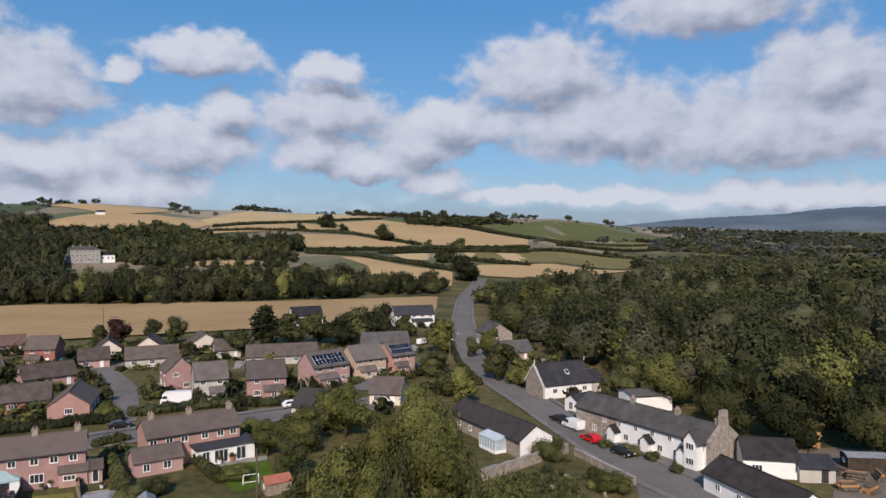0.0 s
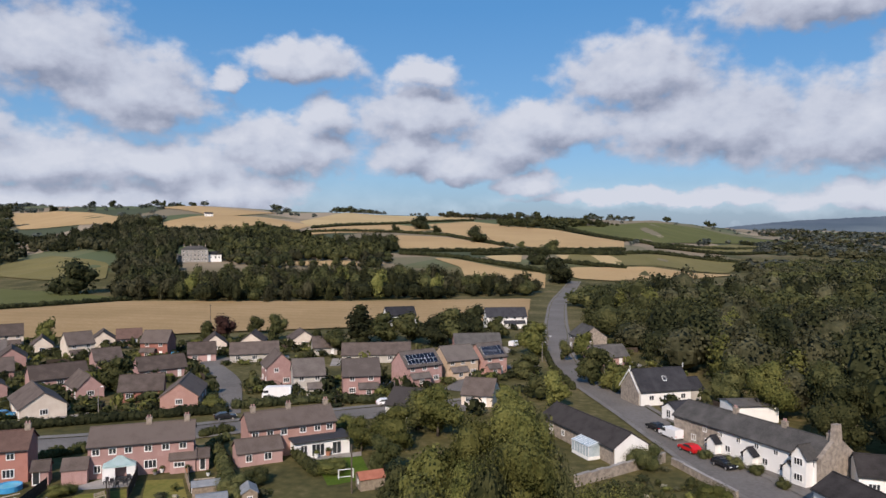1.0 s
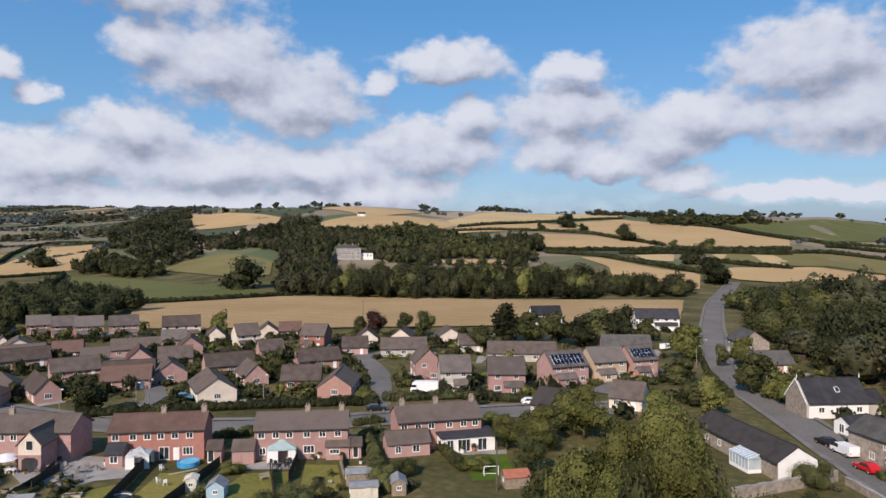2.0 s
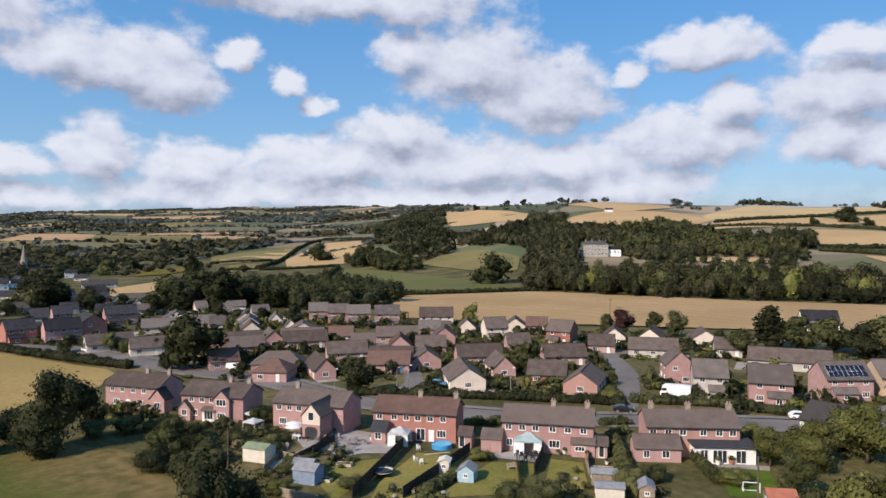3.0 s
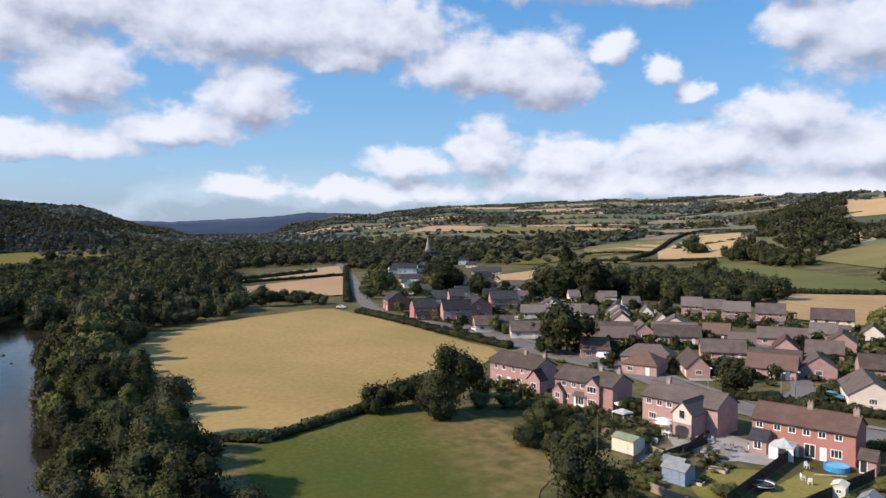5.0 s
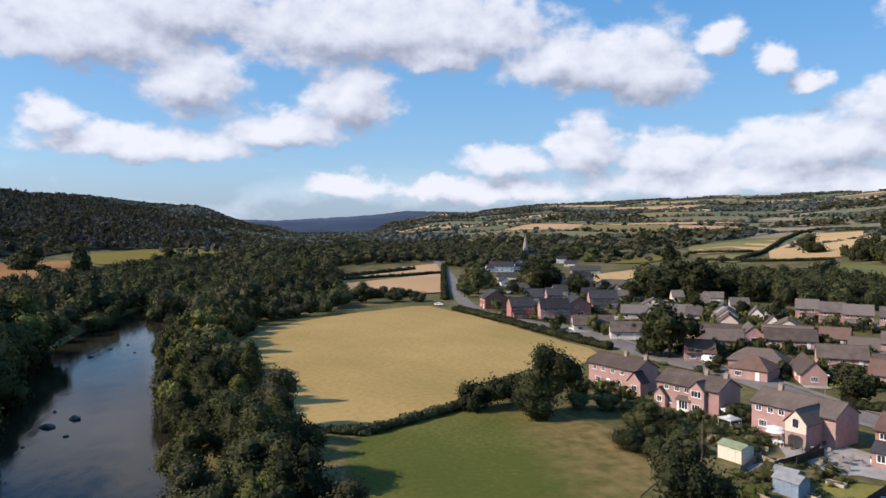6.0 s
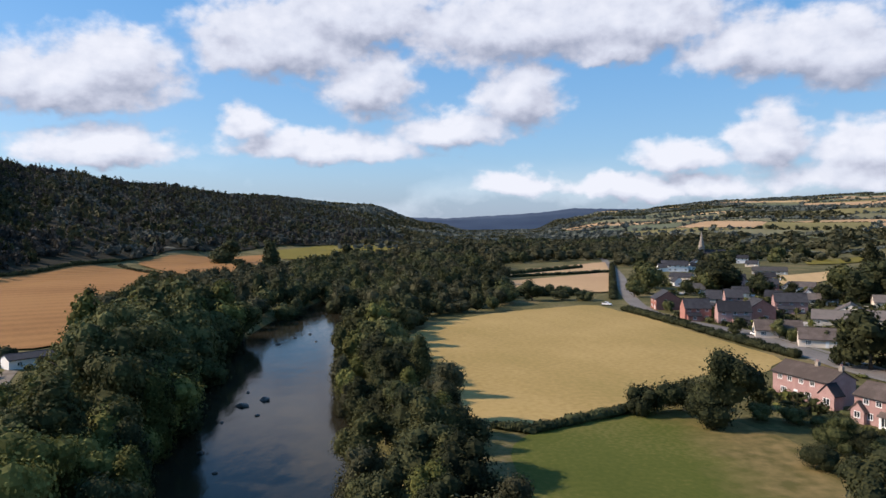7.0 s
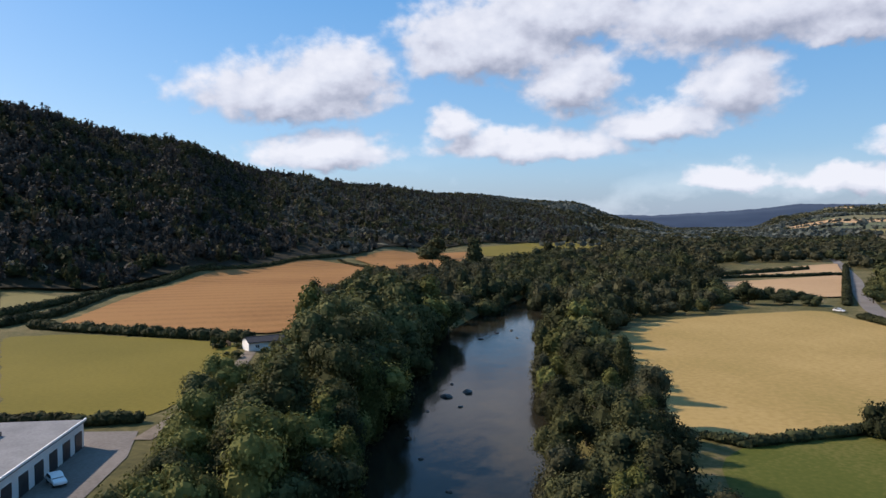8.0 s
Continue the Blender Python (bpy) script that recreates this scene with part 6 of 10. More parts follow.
house(-243.1, 194.5, 141, 11.0, 7.2, 2.5, 5.2, "cream", "grey", "cream rendered bungalow with a grey tiled roof and white windows", ends={"l": [(0, 1.4, 1.5, 1.15, 3)]})
house(-414.0, 136.6, 174, 11.0, 5.2, 2.5, 5.2, "white", "slate", "white rendered bungalow with a dark slate roof and white windows", ends={"l": [(0, 1.4, 1.5, 1.15, 3)]})
house(-372.8, 182.5, 154, 11.0, 6.6, 2.5, 5.2, "white", "slate", "white rendered bungalow with a dark slate roof and white windows", ends={"l": [(0, 1.4, 1.5, 1.15, 3)]})

# the row of brick houses and their gardens
home = house(-61.3, 103.5, 25, 15.0, 7.2, 5.0, 6.9, "pink", "brown", "pink brick semi-detached pair with a brown tiled roof", (0.1, 0.85), [(-6.4, 4.05, 1.1, 1.0, 2), (-4.1, 4.05, 1.1, 1.0, 2), (-1.9, 4.05, 1.1, 1.0, 2), (0.9, 4.05, 1.1, 1.0, 2), (3.4, 4.05, 1.1, 1.0, 2), (5.9, 4.05, 1.1, 1.0, 2), (1.2, 1.6, 1.8, 1.3, 3), (-6.2, 1.5, 1.0, 1.2, 2), ("door", -1.6)], ends={}, group="brick semi-detached houses", trim=TRIM)
extend(home, 5.9, -2.6, 0, 3.7, 4.0, 2.3, 3.4, "pink", "brown", [("f", -0.5, 1.4, 1.6, 0.8, 3)])
extend(home, 8.8, -2.9, 0, 1.8, 3.0, 2.2, 3.0, "pink", "brown", [("f", 0, 1.2, 0.9, 2.0, 1)])
home = house(-42.2, 115.9, 34, 14.6, 7.2, 5.0, 6.9, "salmon", "brown", "pink brick semi-detached pair with a grey-brown roof", (-0.82, 0.0, 0.9), [(-6.3, 4.05, 1.1, 1.0, 2), (-3.9, 4.05, 1.1, 1.0, 2), (-1.6, 4.05, 1.1, 1.0, 2), (1.6, 4.05, 1.1, 1.0, 2), (4.1, 4.05, 1.1, 1.0, 2), (6.2, 4.05, 1.1, 1.0, 2), (-3.8, 1.5, 1.5, 1.2, 3), ("door", 0.5)], ends={}, group="brick semi-detached houses", trim=TRIM)
extend(home, -6.1, -4.2, 0, 7.1, 4.5, 2.3, 3.7, "pink", "brown", [("f", 1.2, 1.3, 1.2, 1.2, 2), ("f", -1.8, 1.3, 1.0, 1.2, 2)])
extend(home, 4.1, -4.2, 0, 9.3, 5.0, 2.7, 2.9, "white", "slate", [("f", -0.8, 1.2, 2.2, 2.1, 3), ("f", 2.4, 1.2, 1.6, 2.1, 2), ("f", -3.2, 1.2, 1.2, 2.1, 2)], True)
home = house(-83.2, 95.0, 27, 14.9, 7.2, 5.0, 6.9, "red", "red", "red brick semi-detached pair with a reddish-brown roof", (0.05, 0.92), [(-6.3, 4.05, 1.1, 1.0, 2), (-3.6, 4.05, 1.1, 1.0, 2), (-1.4, 4.05, 1.1, 1.0, 2), (0.7, 4.05, 1.1, 1.0, 2), (2.9, 4.05, 1.1, 1.0, 2), (5.2, 4.05, 1.1, 1.0, 2), (1.2, 1.25, 1.6, 2.1, 2), (4.9, 1.5, 1.6, 1.3, 3), ("door", 3.1)], ends={}, group="brick semi-detached houses", trim=TRIM)
extend(home, -5.7, -4.4, 0, 2.6, 4.0, 2.3, 3.3, "pink", "slate", [("f", 0, 1.4, 1.2, 1.2, 2)])
extend(home, 9.5, -4.6, 0, 2.2, 3.0, 2.3, 3.2, "pink", "brown", [("f", -0.5, 1.2, 1.0, 2.0, 1)])
home = house(-102.4, 87.7, 20, 14.7, 7.2, 5.0, 6.9, "pink", "brown", "brick pair with a tall gabled wing and brown roof", (-0.55,), [(-6.0, 4.05, 1.1, 1.0, 2), (-3.8, 4.05, 1.1, 1.0, 2), (-1.8, 4.05, 1.1, 1.0, 2), (-5.2, 1.5, 1.5, 1.2, 3)], ends={}, group="brick semi-detached houses", trim=TRIM)
extend(home, 3.5, -5.2, 90, 6.5, 3.5, 4.4, 6.3, "pink", "brown", [("l", 0, 4.2, 1.2, 1.5, 2)])
part("gable_render", solid(bmesh.new(), [(1.77, 2.7), (5.26, 2.7), (5.26, 4.3), (3.52, 6.15), (1.77, 4.3)], -8.48, -8.26), BRICK["cream"], home)
gable = part("gable_window", a_box(2.95, 4.10, -8.53, -8.44, 3.45, 4.95), TRIM, home)
part("pane", a_box(3.05, 4.00, -8.55, -8.42, 3.55, 4.85), PANE, gable)
# solid dark panel on the wall, painted shade of the open arch
part("open_porch", solid(bmesh.new(), [(2.26, 0.05), (4.78, 0.05), (4.78, 1.9), (4.22, 2.3), (2.82, 2.3), (2.26, 1.9)], -8.48, -8.26), DARK, home)
home = house(-122.7, 80.6, 23, 13.8, 7.2, 5.0, 6.9, "pink", "brown", "red brick pair with a projecting front gable", (0.3, 0.9), [(-4.6, 4.05, 1.1, 1.0, 2), (-2.2, 4.05, 1.1, 1.0, 2), (0.0, 4.05, 1.1, 1.0, 2), (-4, 1.5, 1.5, 1.2, 3), ("door", -1)], ends={}, group="brick semi-detached houses", trim=TRIM)
extend(home, 2.6, -3.2, 90, 2.4, 3.4, 4.6, 6.2, "pink", "brown", [("l", 0, 3.9, 2.2, 1.3, 3), ("l", 0, 1.3, 1.8, 1.3, 3)])
extend(home, -5.6, -3.3, 90, 2.5, 2.6, 2.4, 3.8, "pink", "brown", [("l", 0, 1.6, 1.2, 1.2, 2)])
extend(home, -0.2, -2.9, 0, 2.9, 3.0, 2.3, 3.2, "white", "brown", [("f", 0, 1.3, 2.0, 1.6, 3)])
home = house(-143.8, 75.5, 21, 13.8, 7.2, 5.0, 6.9, "pink", "brown", "pink brick pair with a two-tone tiled roof", (0.15, 0.95), [(-5.0, 4.05, 1.1, 1.0, 2), (-2.5, 4.05, 1.1, 1.0, 2), (0.3, 4.05, 1.1, 1.0, 2), (3.0, 4.05, 1.1, 1.0, 2), (-4, 1.5, 1.5, 1.2, 3), (2, 1.5, 1.5, 1.2, 3), ("door", -1)], ends={}, group="brick semi-detached houses", trim=TRIM)
extend(home, 7.0, -3.2, 90, 2.4, 3.4, 3.0, 4.8, "pink", "slate", [("l", 0, 1.5, 1.5, 1.3, 2)])
gazebo(-62.7, 99.2, 28, 4.6, 4.2, 2.2, 3.5, "pale turquoise garden gazebo on a paved terrace", TURQUOISE)
gazebo(-82.1, 88.7, 30, 3.6, 3.4, 2.2, 3.2, "white canvas gazebo beside the brick house", CANVAS)
gazebo(-109.9, 78.7, 10, 3.0, 2.6, 1.6, 2.2, "low white garden canopy", CANVAS, False)
shed(-80.2, 66.9, 20, 3.6, 2.8, 2.1, 2.8, STEEL_BLUE, GREY_FELT, "grey-blue wooden garden shed")
shed(-62.4, 82.0, 115, 2.8, 2.4, 1.7, 2.5, BLUE_BOARDS, GREY_FELT, "pale blue wooden garden shed with a gable")
shed(-67.2, 82.6, 120, 2.0, 1.6, 1.9, 2.2, CREAM_BOARDS, CREAM_BOARDS, "small white garden hut on the lawn")
shed(-94.3, 68.6, 18, 4.2, 3.0, 2.2, 2.7, CREAM_BOARDS, GREEN_FELT, "cream garden cabin with a green felt roof")
shed(-23.9, 99.5, 30, 3.6, 2.6, 1.7, 2.4, FENCE_PALE, RED_FELT, "wooden shed with a rust-red roof")
shed(-67.9, 96.3, 25, 3.4, 3.4, 2.3, 3.6, BRICK["pink"], TILES["brown"], "small brick outhouse with a pyramid roof")
shed(-45.9, 92.9, 28, 3.6, 2.4, 1.9, 2.3, FENCE_PALE, GREY_FELT, "weathered shed with a grey felt roof")
shed(-83.1, 68.7, 25, 3.2, 2.2, 1.9, 2.4, FENCE_PALE, GREY_FELT, "low grey shed in a back garden")
pool(-75.2, 91.7)
trampoline(-73.3, 75.5)
goal(-28.3, 102.4, 25)
parasol(-99.7, 79.9)
parasol(-113.7, 81.2)
fence(-82.2, 91.5, -69.9, 65.9, 1.9)
fence(-70.0, 92.7, -64.8, 70.6, 1.7)
fence(-59.6, 98.7, -55.7, 89.7, 1.8)
fence(-92.1, 82.7, -88.3, 70.7, 1.4)
fence(-85.3, 71.8, -108.9, 70.2, 1.2, FENCE_PALE, "weathered pale garden fence panels")
fence(-79.9, 60.4, -73.0, 61.4, 1.3, FENCE_PALE, "weathered pale garden fence panels")
fence(-52.7, 100.1, -48.7, 93.8, 1.3, FENCE_PALE, "weathered pale garden fence panels")
fence(-103.3, 78.8, -93.8, 69.2, 1.4)
hedge([(-53.1, 111.7), (-47.4, 102.0), (-42.0, 93.9)], 1.9, 1.6, LEAF, "clipped garden hedge", 0.35)
hedge([(-39.3, 111.2), (-36.2, 106.9), (-33.3, 103.1)], 1.8, 1.3, LEAF, "clipped garden hedge", 0.35)
hedge([(-55.4, 113.9), (-54.9, 119.1)], 1.5, 1.2, LEAF, "clipped garden hedge", 0.35)
hedge([(-62.7, 72.9), (-64.6, 82.1)], 1.6, 1.5, LEAF, "clipped garden hedge", 0.35)
hedge([(-80.5, 105.5), (-75.3, 109.9)], 1.5, 1.2, LEAF, "hedge between the brick houses", 0.35)
hedge([(-60.1, 120.9), (-56.4, 124.8)], 1.5, 1.2, LEAF, "hedge between the brick houses", 0.35)
tagged(new("lawn", draped("lawn", [(-36.2, 111.3), (-28.7, 113.4), (-24.5, 103.6), (-28.7, 99.9), (-30.2, 99.2)], 0.06, LAWN, 12)), "bright green lawn with a football goal", "lawn", kind="structure")
tagged(new("lawn", draped("lawn", [(-76.7, 87.1), (-69.1, 90.0), (-66.6, 82.6), (-63.4, 71.4), (-67.7, 67.0), (-71.7, 73.0)], 0.06, GRASS, 12)), "mown lawn behind the brick house", "lawn", kind="structure")
tagged(new("lawn", draped("lawn", [(-64.3, 90.9), (-58.3, 94.2), (-52.3, 83.1), (-61.9, 73.1), (-63.0, 82.1)], 0.06, GRASS, 12)), "mown back garden lawn", "lawn", kind="structure")
tagged(new("lawn", draped("lawn", [(-57.7, 97.9), (-52.7, 99.3), (-46.7, 89.6), (-51.0, 84.5)], 0.06, GRASS, 12)), "narrow mown lawn", "lawn", kind="structure")
tagged(new("lawn", draped("lawn", [(-83.4, 74.9), (-79.2, 81.0), (-73.8, 70.7), (-71.2, 63.9), (-77.5, 66.8)], 0.06, GRASS, 12)), "mown lawn with shrubs", "lawn", kind="structure")
tagged(new("lawn", draped("lawn", [(-140.8, 65.7), (-138.6, 72.3), (-133.3, 70.8), (-132.5, 63.0)], 0.06, GRASS, 12)), "lawn in front of the brick pair", "lawn", kind="structure")
tagged(new("terrace", draped("terrace", [(-66.3, 94.5), (-61.9, 102.5), (-58.0, 95.3), (-65.3, 92.7)], 0.09, PAVING, 12)), "paved garden terrace", "paving", kind="structure")
tagged(new("terrace", draped("terrace", [(-93.1, 81.6), (-93.2, 89.3), (-81.5, 88.9), (-79.6, 84.0), (-87.2, 78.3)], 0.09, PAVING, 12)), "paved terrace behind the house", "paving", kind="structure")
tagged(new("terrace", draped("terrace", [(-98.0, 79.3), (-100.2, 89.0), (-89.3, 90.9), (-82.1, 85.5), (-84.2, 78.6), (-90.5, 75.4)], 0.10, PAVING, 12)), "broad paved terrace between the houses", "paving", kind="structure")
tagged(new("path", draped("path", [(-90.8, 67.3), (-93.6, 79.3), (-91.9, 78.8), (-88.7, 66.9)], 0.11, PAVING, 12)), "narrow paved garden path", "paving", kind="structure")
tagged(new("terrace", draped("terrace", [(-38.1, 111.0), (-29.3, 115.8), (-28.7, 113.4), (-36.1, 110.1)], 0.09, PAVING, 12)), "pale paved terrace beside the lawn", "paving", kind="structure")

# cottages, hall and barn by the main road
home = house(26.5, 160.6, 23, 12.3, 7.5, 3.3, 7.2, "white", "slate", "white hall with a steep dark slate roof", front=[(-3.6, 1.7, 1.2, 1.1, 2), (-0.4, 1.7, 0.6, 1.1, 1), ("door", 1.0, DARK), (4.2, 1.7, 1.2, 1.1, 2)], ends={"l": [(0, 2.0, 0.9, 1.6, 2)]}, category="hall")
part("gable_stone", along_x([(-3.74, -0.3), (3.74, -0.3), (3.74, 3.2), (0, 7.0), (-3.74, 3.2)], -6.72, -6.62), BRICK["stone"], home)
for s in (-1, 1):
    part("bargeboard", along_x([(s * 4.1, 2.92), (s * 4.1, 3.2), (0, 7.45), (0, 7.15)], -6.95, -6.82), TRIM, home)
light = part("roof_window", a_box(-0.45, 0.45, -0.6, 0.6, 0.12, 0.24), TRIM, home)
light.matrix_basis = pose(0.6, -1.9, 5.22, 46)
part("pane", a_box(-0.36, 0.36, -0.5, 0.5, 0.22, 0.26), PANE, light)
for s in (-1, 1):
    part("finial", tube(bmesh.new(), [(s * 6.6, 0, 7.2), (s * 6.6, 0, 8.2)], [0.09, 0.05]), TRIM, home)
extend(home, 8.6, 0.6, 0, 4.0, 5.0, 2.6, 4.6, "grey", "slate")
home = house(35.4, 121.0, -58, 28.9, 7.0, 4.3, 6.4, "white", "old", "long row of white cottages with grey slate roof", chimneys=(-0.25, 0.42, 0.96), front=[(x, 3.3, 0.9, 0.9, 2) for x in (-7, -3.6, 0.2, 3.8, 7.4, 11, 13.6)] + [(x, 1.3, 1.1, 1.1, 2) for x in (-9.6, -6.4, -2, 1.2, 5.4, 8.6, 12.8)] + [("door", x, DARK) for x in (-4.4, 3.2, 10.6)], category="cottages")
for x in (-4.4, 3.2, 10.6):
    extend(home, x, -4.0, 90, 1.6, 1.8, 2.1, 2.9, "white", "slate")
extend(home, 12.6, -4.0, 90, 2.2, 2.4, 4.4, 5.9, "white", "old", [("l", 0, 3.6, 1.5, 1.1, 3), ("l", 0, 1.3, 1.5, 1.1, 3)])
part("gable_stone", along_x([(-3.6, -0.3), (3.6, -0.3), (3.6, 4.5), (0.9, 6.6), (0.6, 9.0), (-0.6, 9.0), (-0.9, 6.6), (-3.6, 4.5)], 14.4, 15.1), BRICK["stone"], home)
part("stone_front", a_box(-14.4, -3.6, -3.56, -3.50, -0.3, 4.25), BRICK["stone"], home)
home = house(9.5, 125.0, -61, 23.0, 6.4, 2.9, 4.9, "stone", "dark", "long stone barn with a dark roof and white end", front=[(-8, 1.4, 1.0, 1.0, 2), (-4, 1.4, 1.0, 1.0, 2)], name="barn", category="barn")
part("gable_wall", along_x([(-3.22, -0.3), (3.22, -0.3), (3.22, 2.85), (0, 4.8), (-3.22, 2.85)], 11.5, 11.6), BRICK["white"], home)
house(28.0, 145.0, 32, 4.6, 3.8, 2.3, 3.4, "white", "slate", "small white gabled outbuilding at the end of the cottages", front=[], back=[], ends={"l": [(0, 1.3, 1.2, 1.6, 2)]}, name="outbuilding", category="outbuilding")
conservatory(8.5, 118.7, -61, 5.0, 3.0, 2.2, 3.0, "blue-grey conservatory against the stone barn", CONS_GLASS)
house(16.4, 117.9, -61, 3.5, 3.0, 1.9, 2.5, "cream", "old", "low cream porch beside the barn", front=[], back=[])
house(42.0, 146.5, 12, 9.0, 6.0, 3.4, 3.9, "white", "old", "low white building behind the cottages", front=[], back=[])
home = house(49.0, 106.8, -12, 7.6, 6.5, 3.0, 5.0, "white", "dark", "low white house with a dark slate roof")
home = house(54.5, 104.2, -8, 4.9, 5.5, 2.3, 3.2, "grey", "slate", "garage with a blue-black metal roof", front=[("door", 1.0, DARK)], back=[], name="garage", category="garage")
home = house(42.0, 92.3, -71, 15.8, 6.0, 2.8, 4.6, "white", "dark", "low white outbuilding with a dark roof", front=[(-5, 1.4, 1.0, 1.0, 2), (-1, 1.4, 1.0, 1.0, 2), (3, 1.4, 1.0, 1.0, 2)], name="outbuilding", category="outbuilding")
tagged(new("forecourt", draped("forecourt", [(30.2, 112.3), (38.0, 116.7), (40.5, 105.4), (42.0, 95.8), (36.6, 81.9), (26.1, 82.1), (26.6, 96.0)], 0.12, ASPHALT, 12)), "worn asphalt forecourt where the roads meet", "forecourt", kind="structure")
hedge([(2.4, 270.7), (2.4, 229.5), (4.5, 195.1), (8.8, 170.0)], 1.6, 1.2, LEAF, "roadside hedge", 0.35)
hedge([(16.4, 257.1), (14.7, 209.8), (16.2, 183.2), (18.5, 168.1)], 1.5, 1.2, LEAF, "roadside hedge", 0.35)



def garden_wall(x0, y0, x1, y1, height):
    """A rubble garden wall with a flat coping, uneven along its top."""
    d = math.hypot(x1 - x0, y1 - y0)
    base = thing("garden_wall", x0, y0, 0, math.degrees(math.atan2(y1 - y0, x1 - x0)), "brown rubble stone garden wall beside the barn", "wall")
    rng, n = random.Random(int(x0 * 10)), max(2, int(d / 1.5))
    for k in range(n):
        h = height * rng.uniform(0.93, 1.05)
        part("wall_bay", a_box(k * d / n, (k + 1) * d / n, -0.24, 0.24, -0.3, h, bevel=0.03), BRICK["stone"], base)
        part("coping", a_box(k * d / n + 0.01, (k + 1) * d / n - 0.01, -0.30, 0.30, h, h + 0.10, bevel=0.02), PAVING, base)


garden_wall(20.5, 116.5, 5.6, 103.3, 1.6)
garden_wall(21.5, 115.5, 27.5, 101.0, 1.1)

# vehicles
car(22.2, 135.7, 115, BLACK_PAINT, "black car parked beside the main road", "car")
car(24.1, 130.7, 117, WHITE_PAINT, "white delivery van parked beside the road", "van")
car(25.6, 122.4, 117, RED, "red car parked on the main road", "car")
car(29.2, 114.6, -62, BLACK_PAINT, "dark car with a pale bonnet on the road", "car")
car(-57.9, 151.9, 195, WHITE_PAINT, "white motorhome parked on a drive", "motorhome")
car(-32.2, 148.9, 25, WHITE_PAINT, "white car parked on the road", "car")
car(-61.4, 132.9, 32, BLACK_PAINT, "black car on the road behind the houses", "car")
car(-106.7, 128.9, 20, BLUE_PAINT, "blue car parked beside the cream bungalow", "car")
car(-7.1, 235.8, 60, WHITE_PAINT, "white touring caravan beside a drive", "van")
car(-225.7, 103.1, 10, WHITE_PAINT, "white car outside a bungalow", "car")
car(-225.4, 106.9, 10, WHITE_PAINT, "white car outside a bungalow", "car")
car(-162.8, 110.6, 20, WHITE_PAINT, "white van by the junction", "van")
car(-312.8, 72.1, 50, WHITE_PAINT, "white car in the field corner", "car")
car(-97.4, 134.2, 110, SILVER, "silver car on a driveway", "car")
car(-40.6, 162.0, 30, RED, "red car outside the brick house", "car")
car(-55.7, 155.5, 40, SILVER, "grey car on a drive", "car")
car(-77.8, -79.5, 60, WHITE_PAINT, "white car in the car park", "car")
car(-133.3, -90.6, 40, WHITE_PAINT, "white pickup beside the track", "car")
car(-180.5, -109.5, 40, WHITE_PAINT, "white van beside the boat shed", "van")
car(-225.0, 99.9, 15, WHITE_PAINT, "white car parked outside the far houses", "car")
car(-224.3, 105.1, 15, WHITE_PAINT, "white van parked outside the far houses", "van")
car(-264.7, 106.7, 20, SILVER, "silver car parked by a far house", "car")

# poles and lamps
pole(-136.6, 282.1, 8.5)
pole(-91.0, 60.6, 7.5, arm=False)
pole(-25.9, 96.7, 7.0, arm=False)
street_lamp(1.8, 208.2, 5.5)
street_lamp(16.8, 177.6, 5.5)
street_lamp(3.6, 221.1, 5.5)
street_lamp(-120.6, 108.4, 5.5)
street_lamp(-110.7, 118.7, 5.5)
street_lamp(17.1, 180.6, 5.5)
street_lamp(-110.4, 122.3, 5.5)
street_lamp(-89.7, 134.4, 5.5)

# garden furniture
garden_chair(-108.8, 79.6, 0, TRIM, "white plastic garden chair on the grass")
garden_chair(-77.2, 88.0, 77, TRIM, "white plastic garden chair on the grass")
garden_chair(-73.7, 83.3, 154, TRIM, "white plastic garden chair on the grass")
garden_chair(-72.1, 82.8, 231, TRIM, "white plastic garden chair on the grass")
garden_chair(-98.8, 79.3, 308, TRIM, "white plastic garden chair on the grass")
garden_chair(-99.2, 80.7, 25, TRIM, "white plastic garden chair on the grass")
garden_chair(-62.6, 95.5, 0, DARK, "dark garden chair round the terrace table")
garden_chair(-61.4, 95.2, 51, DARK, "dark garden chair round the terrace table")
garden_chair(-61.2, 96.4, 102, DARK, "dark garden chair round the terrace table")
garden_chair(-60.5, 96.5, 153, DARK, "dark garden chair round the terrace table")
garden_chair(-60.3, 97.6, 204, DARK, "dark garden chair round the terrace table")
garden_chair(-60.3, 94.3, 255, DARK, "dark garden chair round the terrace table")
garden_chair(-59.5, 95.4, 306, DARK, "dark garden chair round the terrace table")
garden_chair(-94.6, 80.9, 0, WICKER, "grey wicker garden chair on the terrace")
garden_chair(-96.0, 83.7, 97, WICKER, "grey wicker garden chair on the terrace")
garden_chair(-92.7, 84.5, 194, WICKER, "grey wicker garden chair on the terrace")
garden_chair(-88.8, 82.9, 291, WICKER, "grey wicker garden chair on the terrace")
garden_chair(-89.0, 84.9, 28, WICKER, "grey wicker garden chair on the terrace")
garden_chair(-86.5, 84.9, 125, WICKER, "grey wicker garden chair on the terrace")
garden_chair(-88.5, 79.0, 222, WICKER, "grey wicker garden chair on the terrace")
garden_chair(-85.5, 81.0, 319, WICKER, "grey wicker garden chair on the terrace")
garden_table(-60.9, 96.5, 20, DARK)
garden_table(-88.0, 82.9, 40, WICKER)
garden_table(-98.1, 79.3, 10, TRIM)
garden_table(-93.9, 82.9, 70, WICKER)
planter(-96.1, 80.0, 0.25, 0)
planter(-95.9, 86.3, 0.31, 1)
planter(-87.3, 87.1, 0.37, 2)
planter(-85.0, 77.5, 0.43, 3)
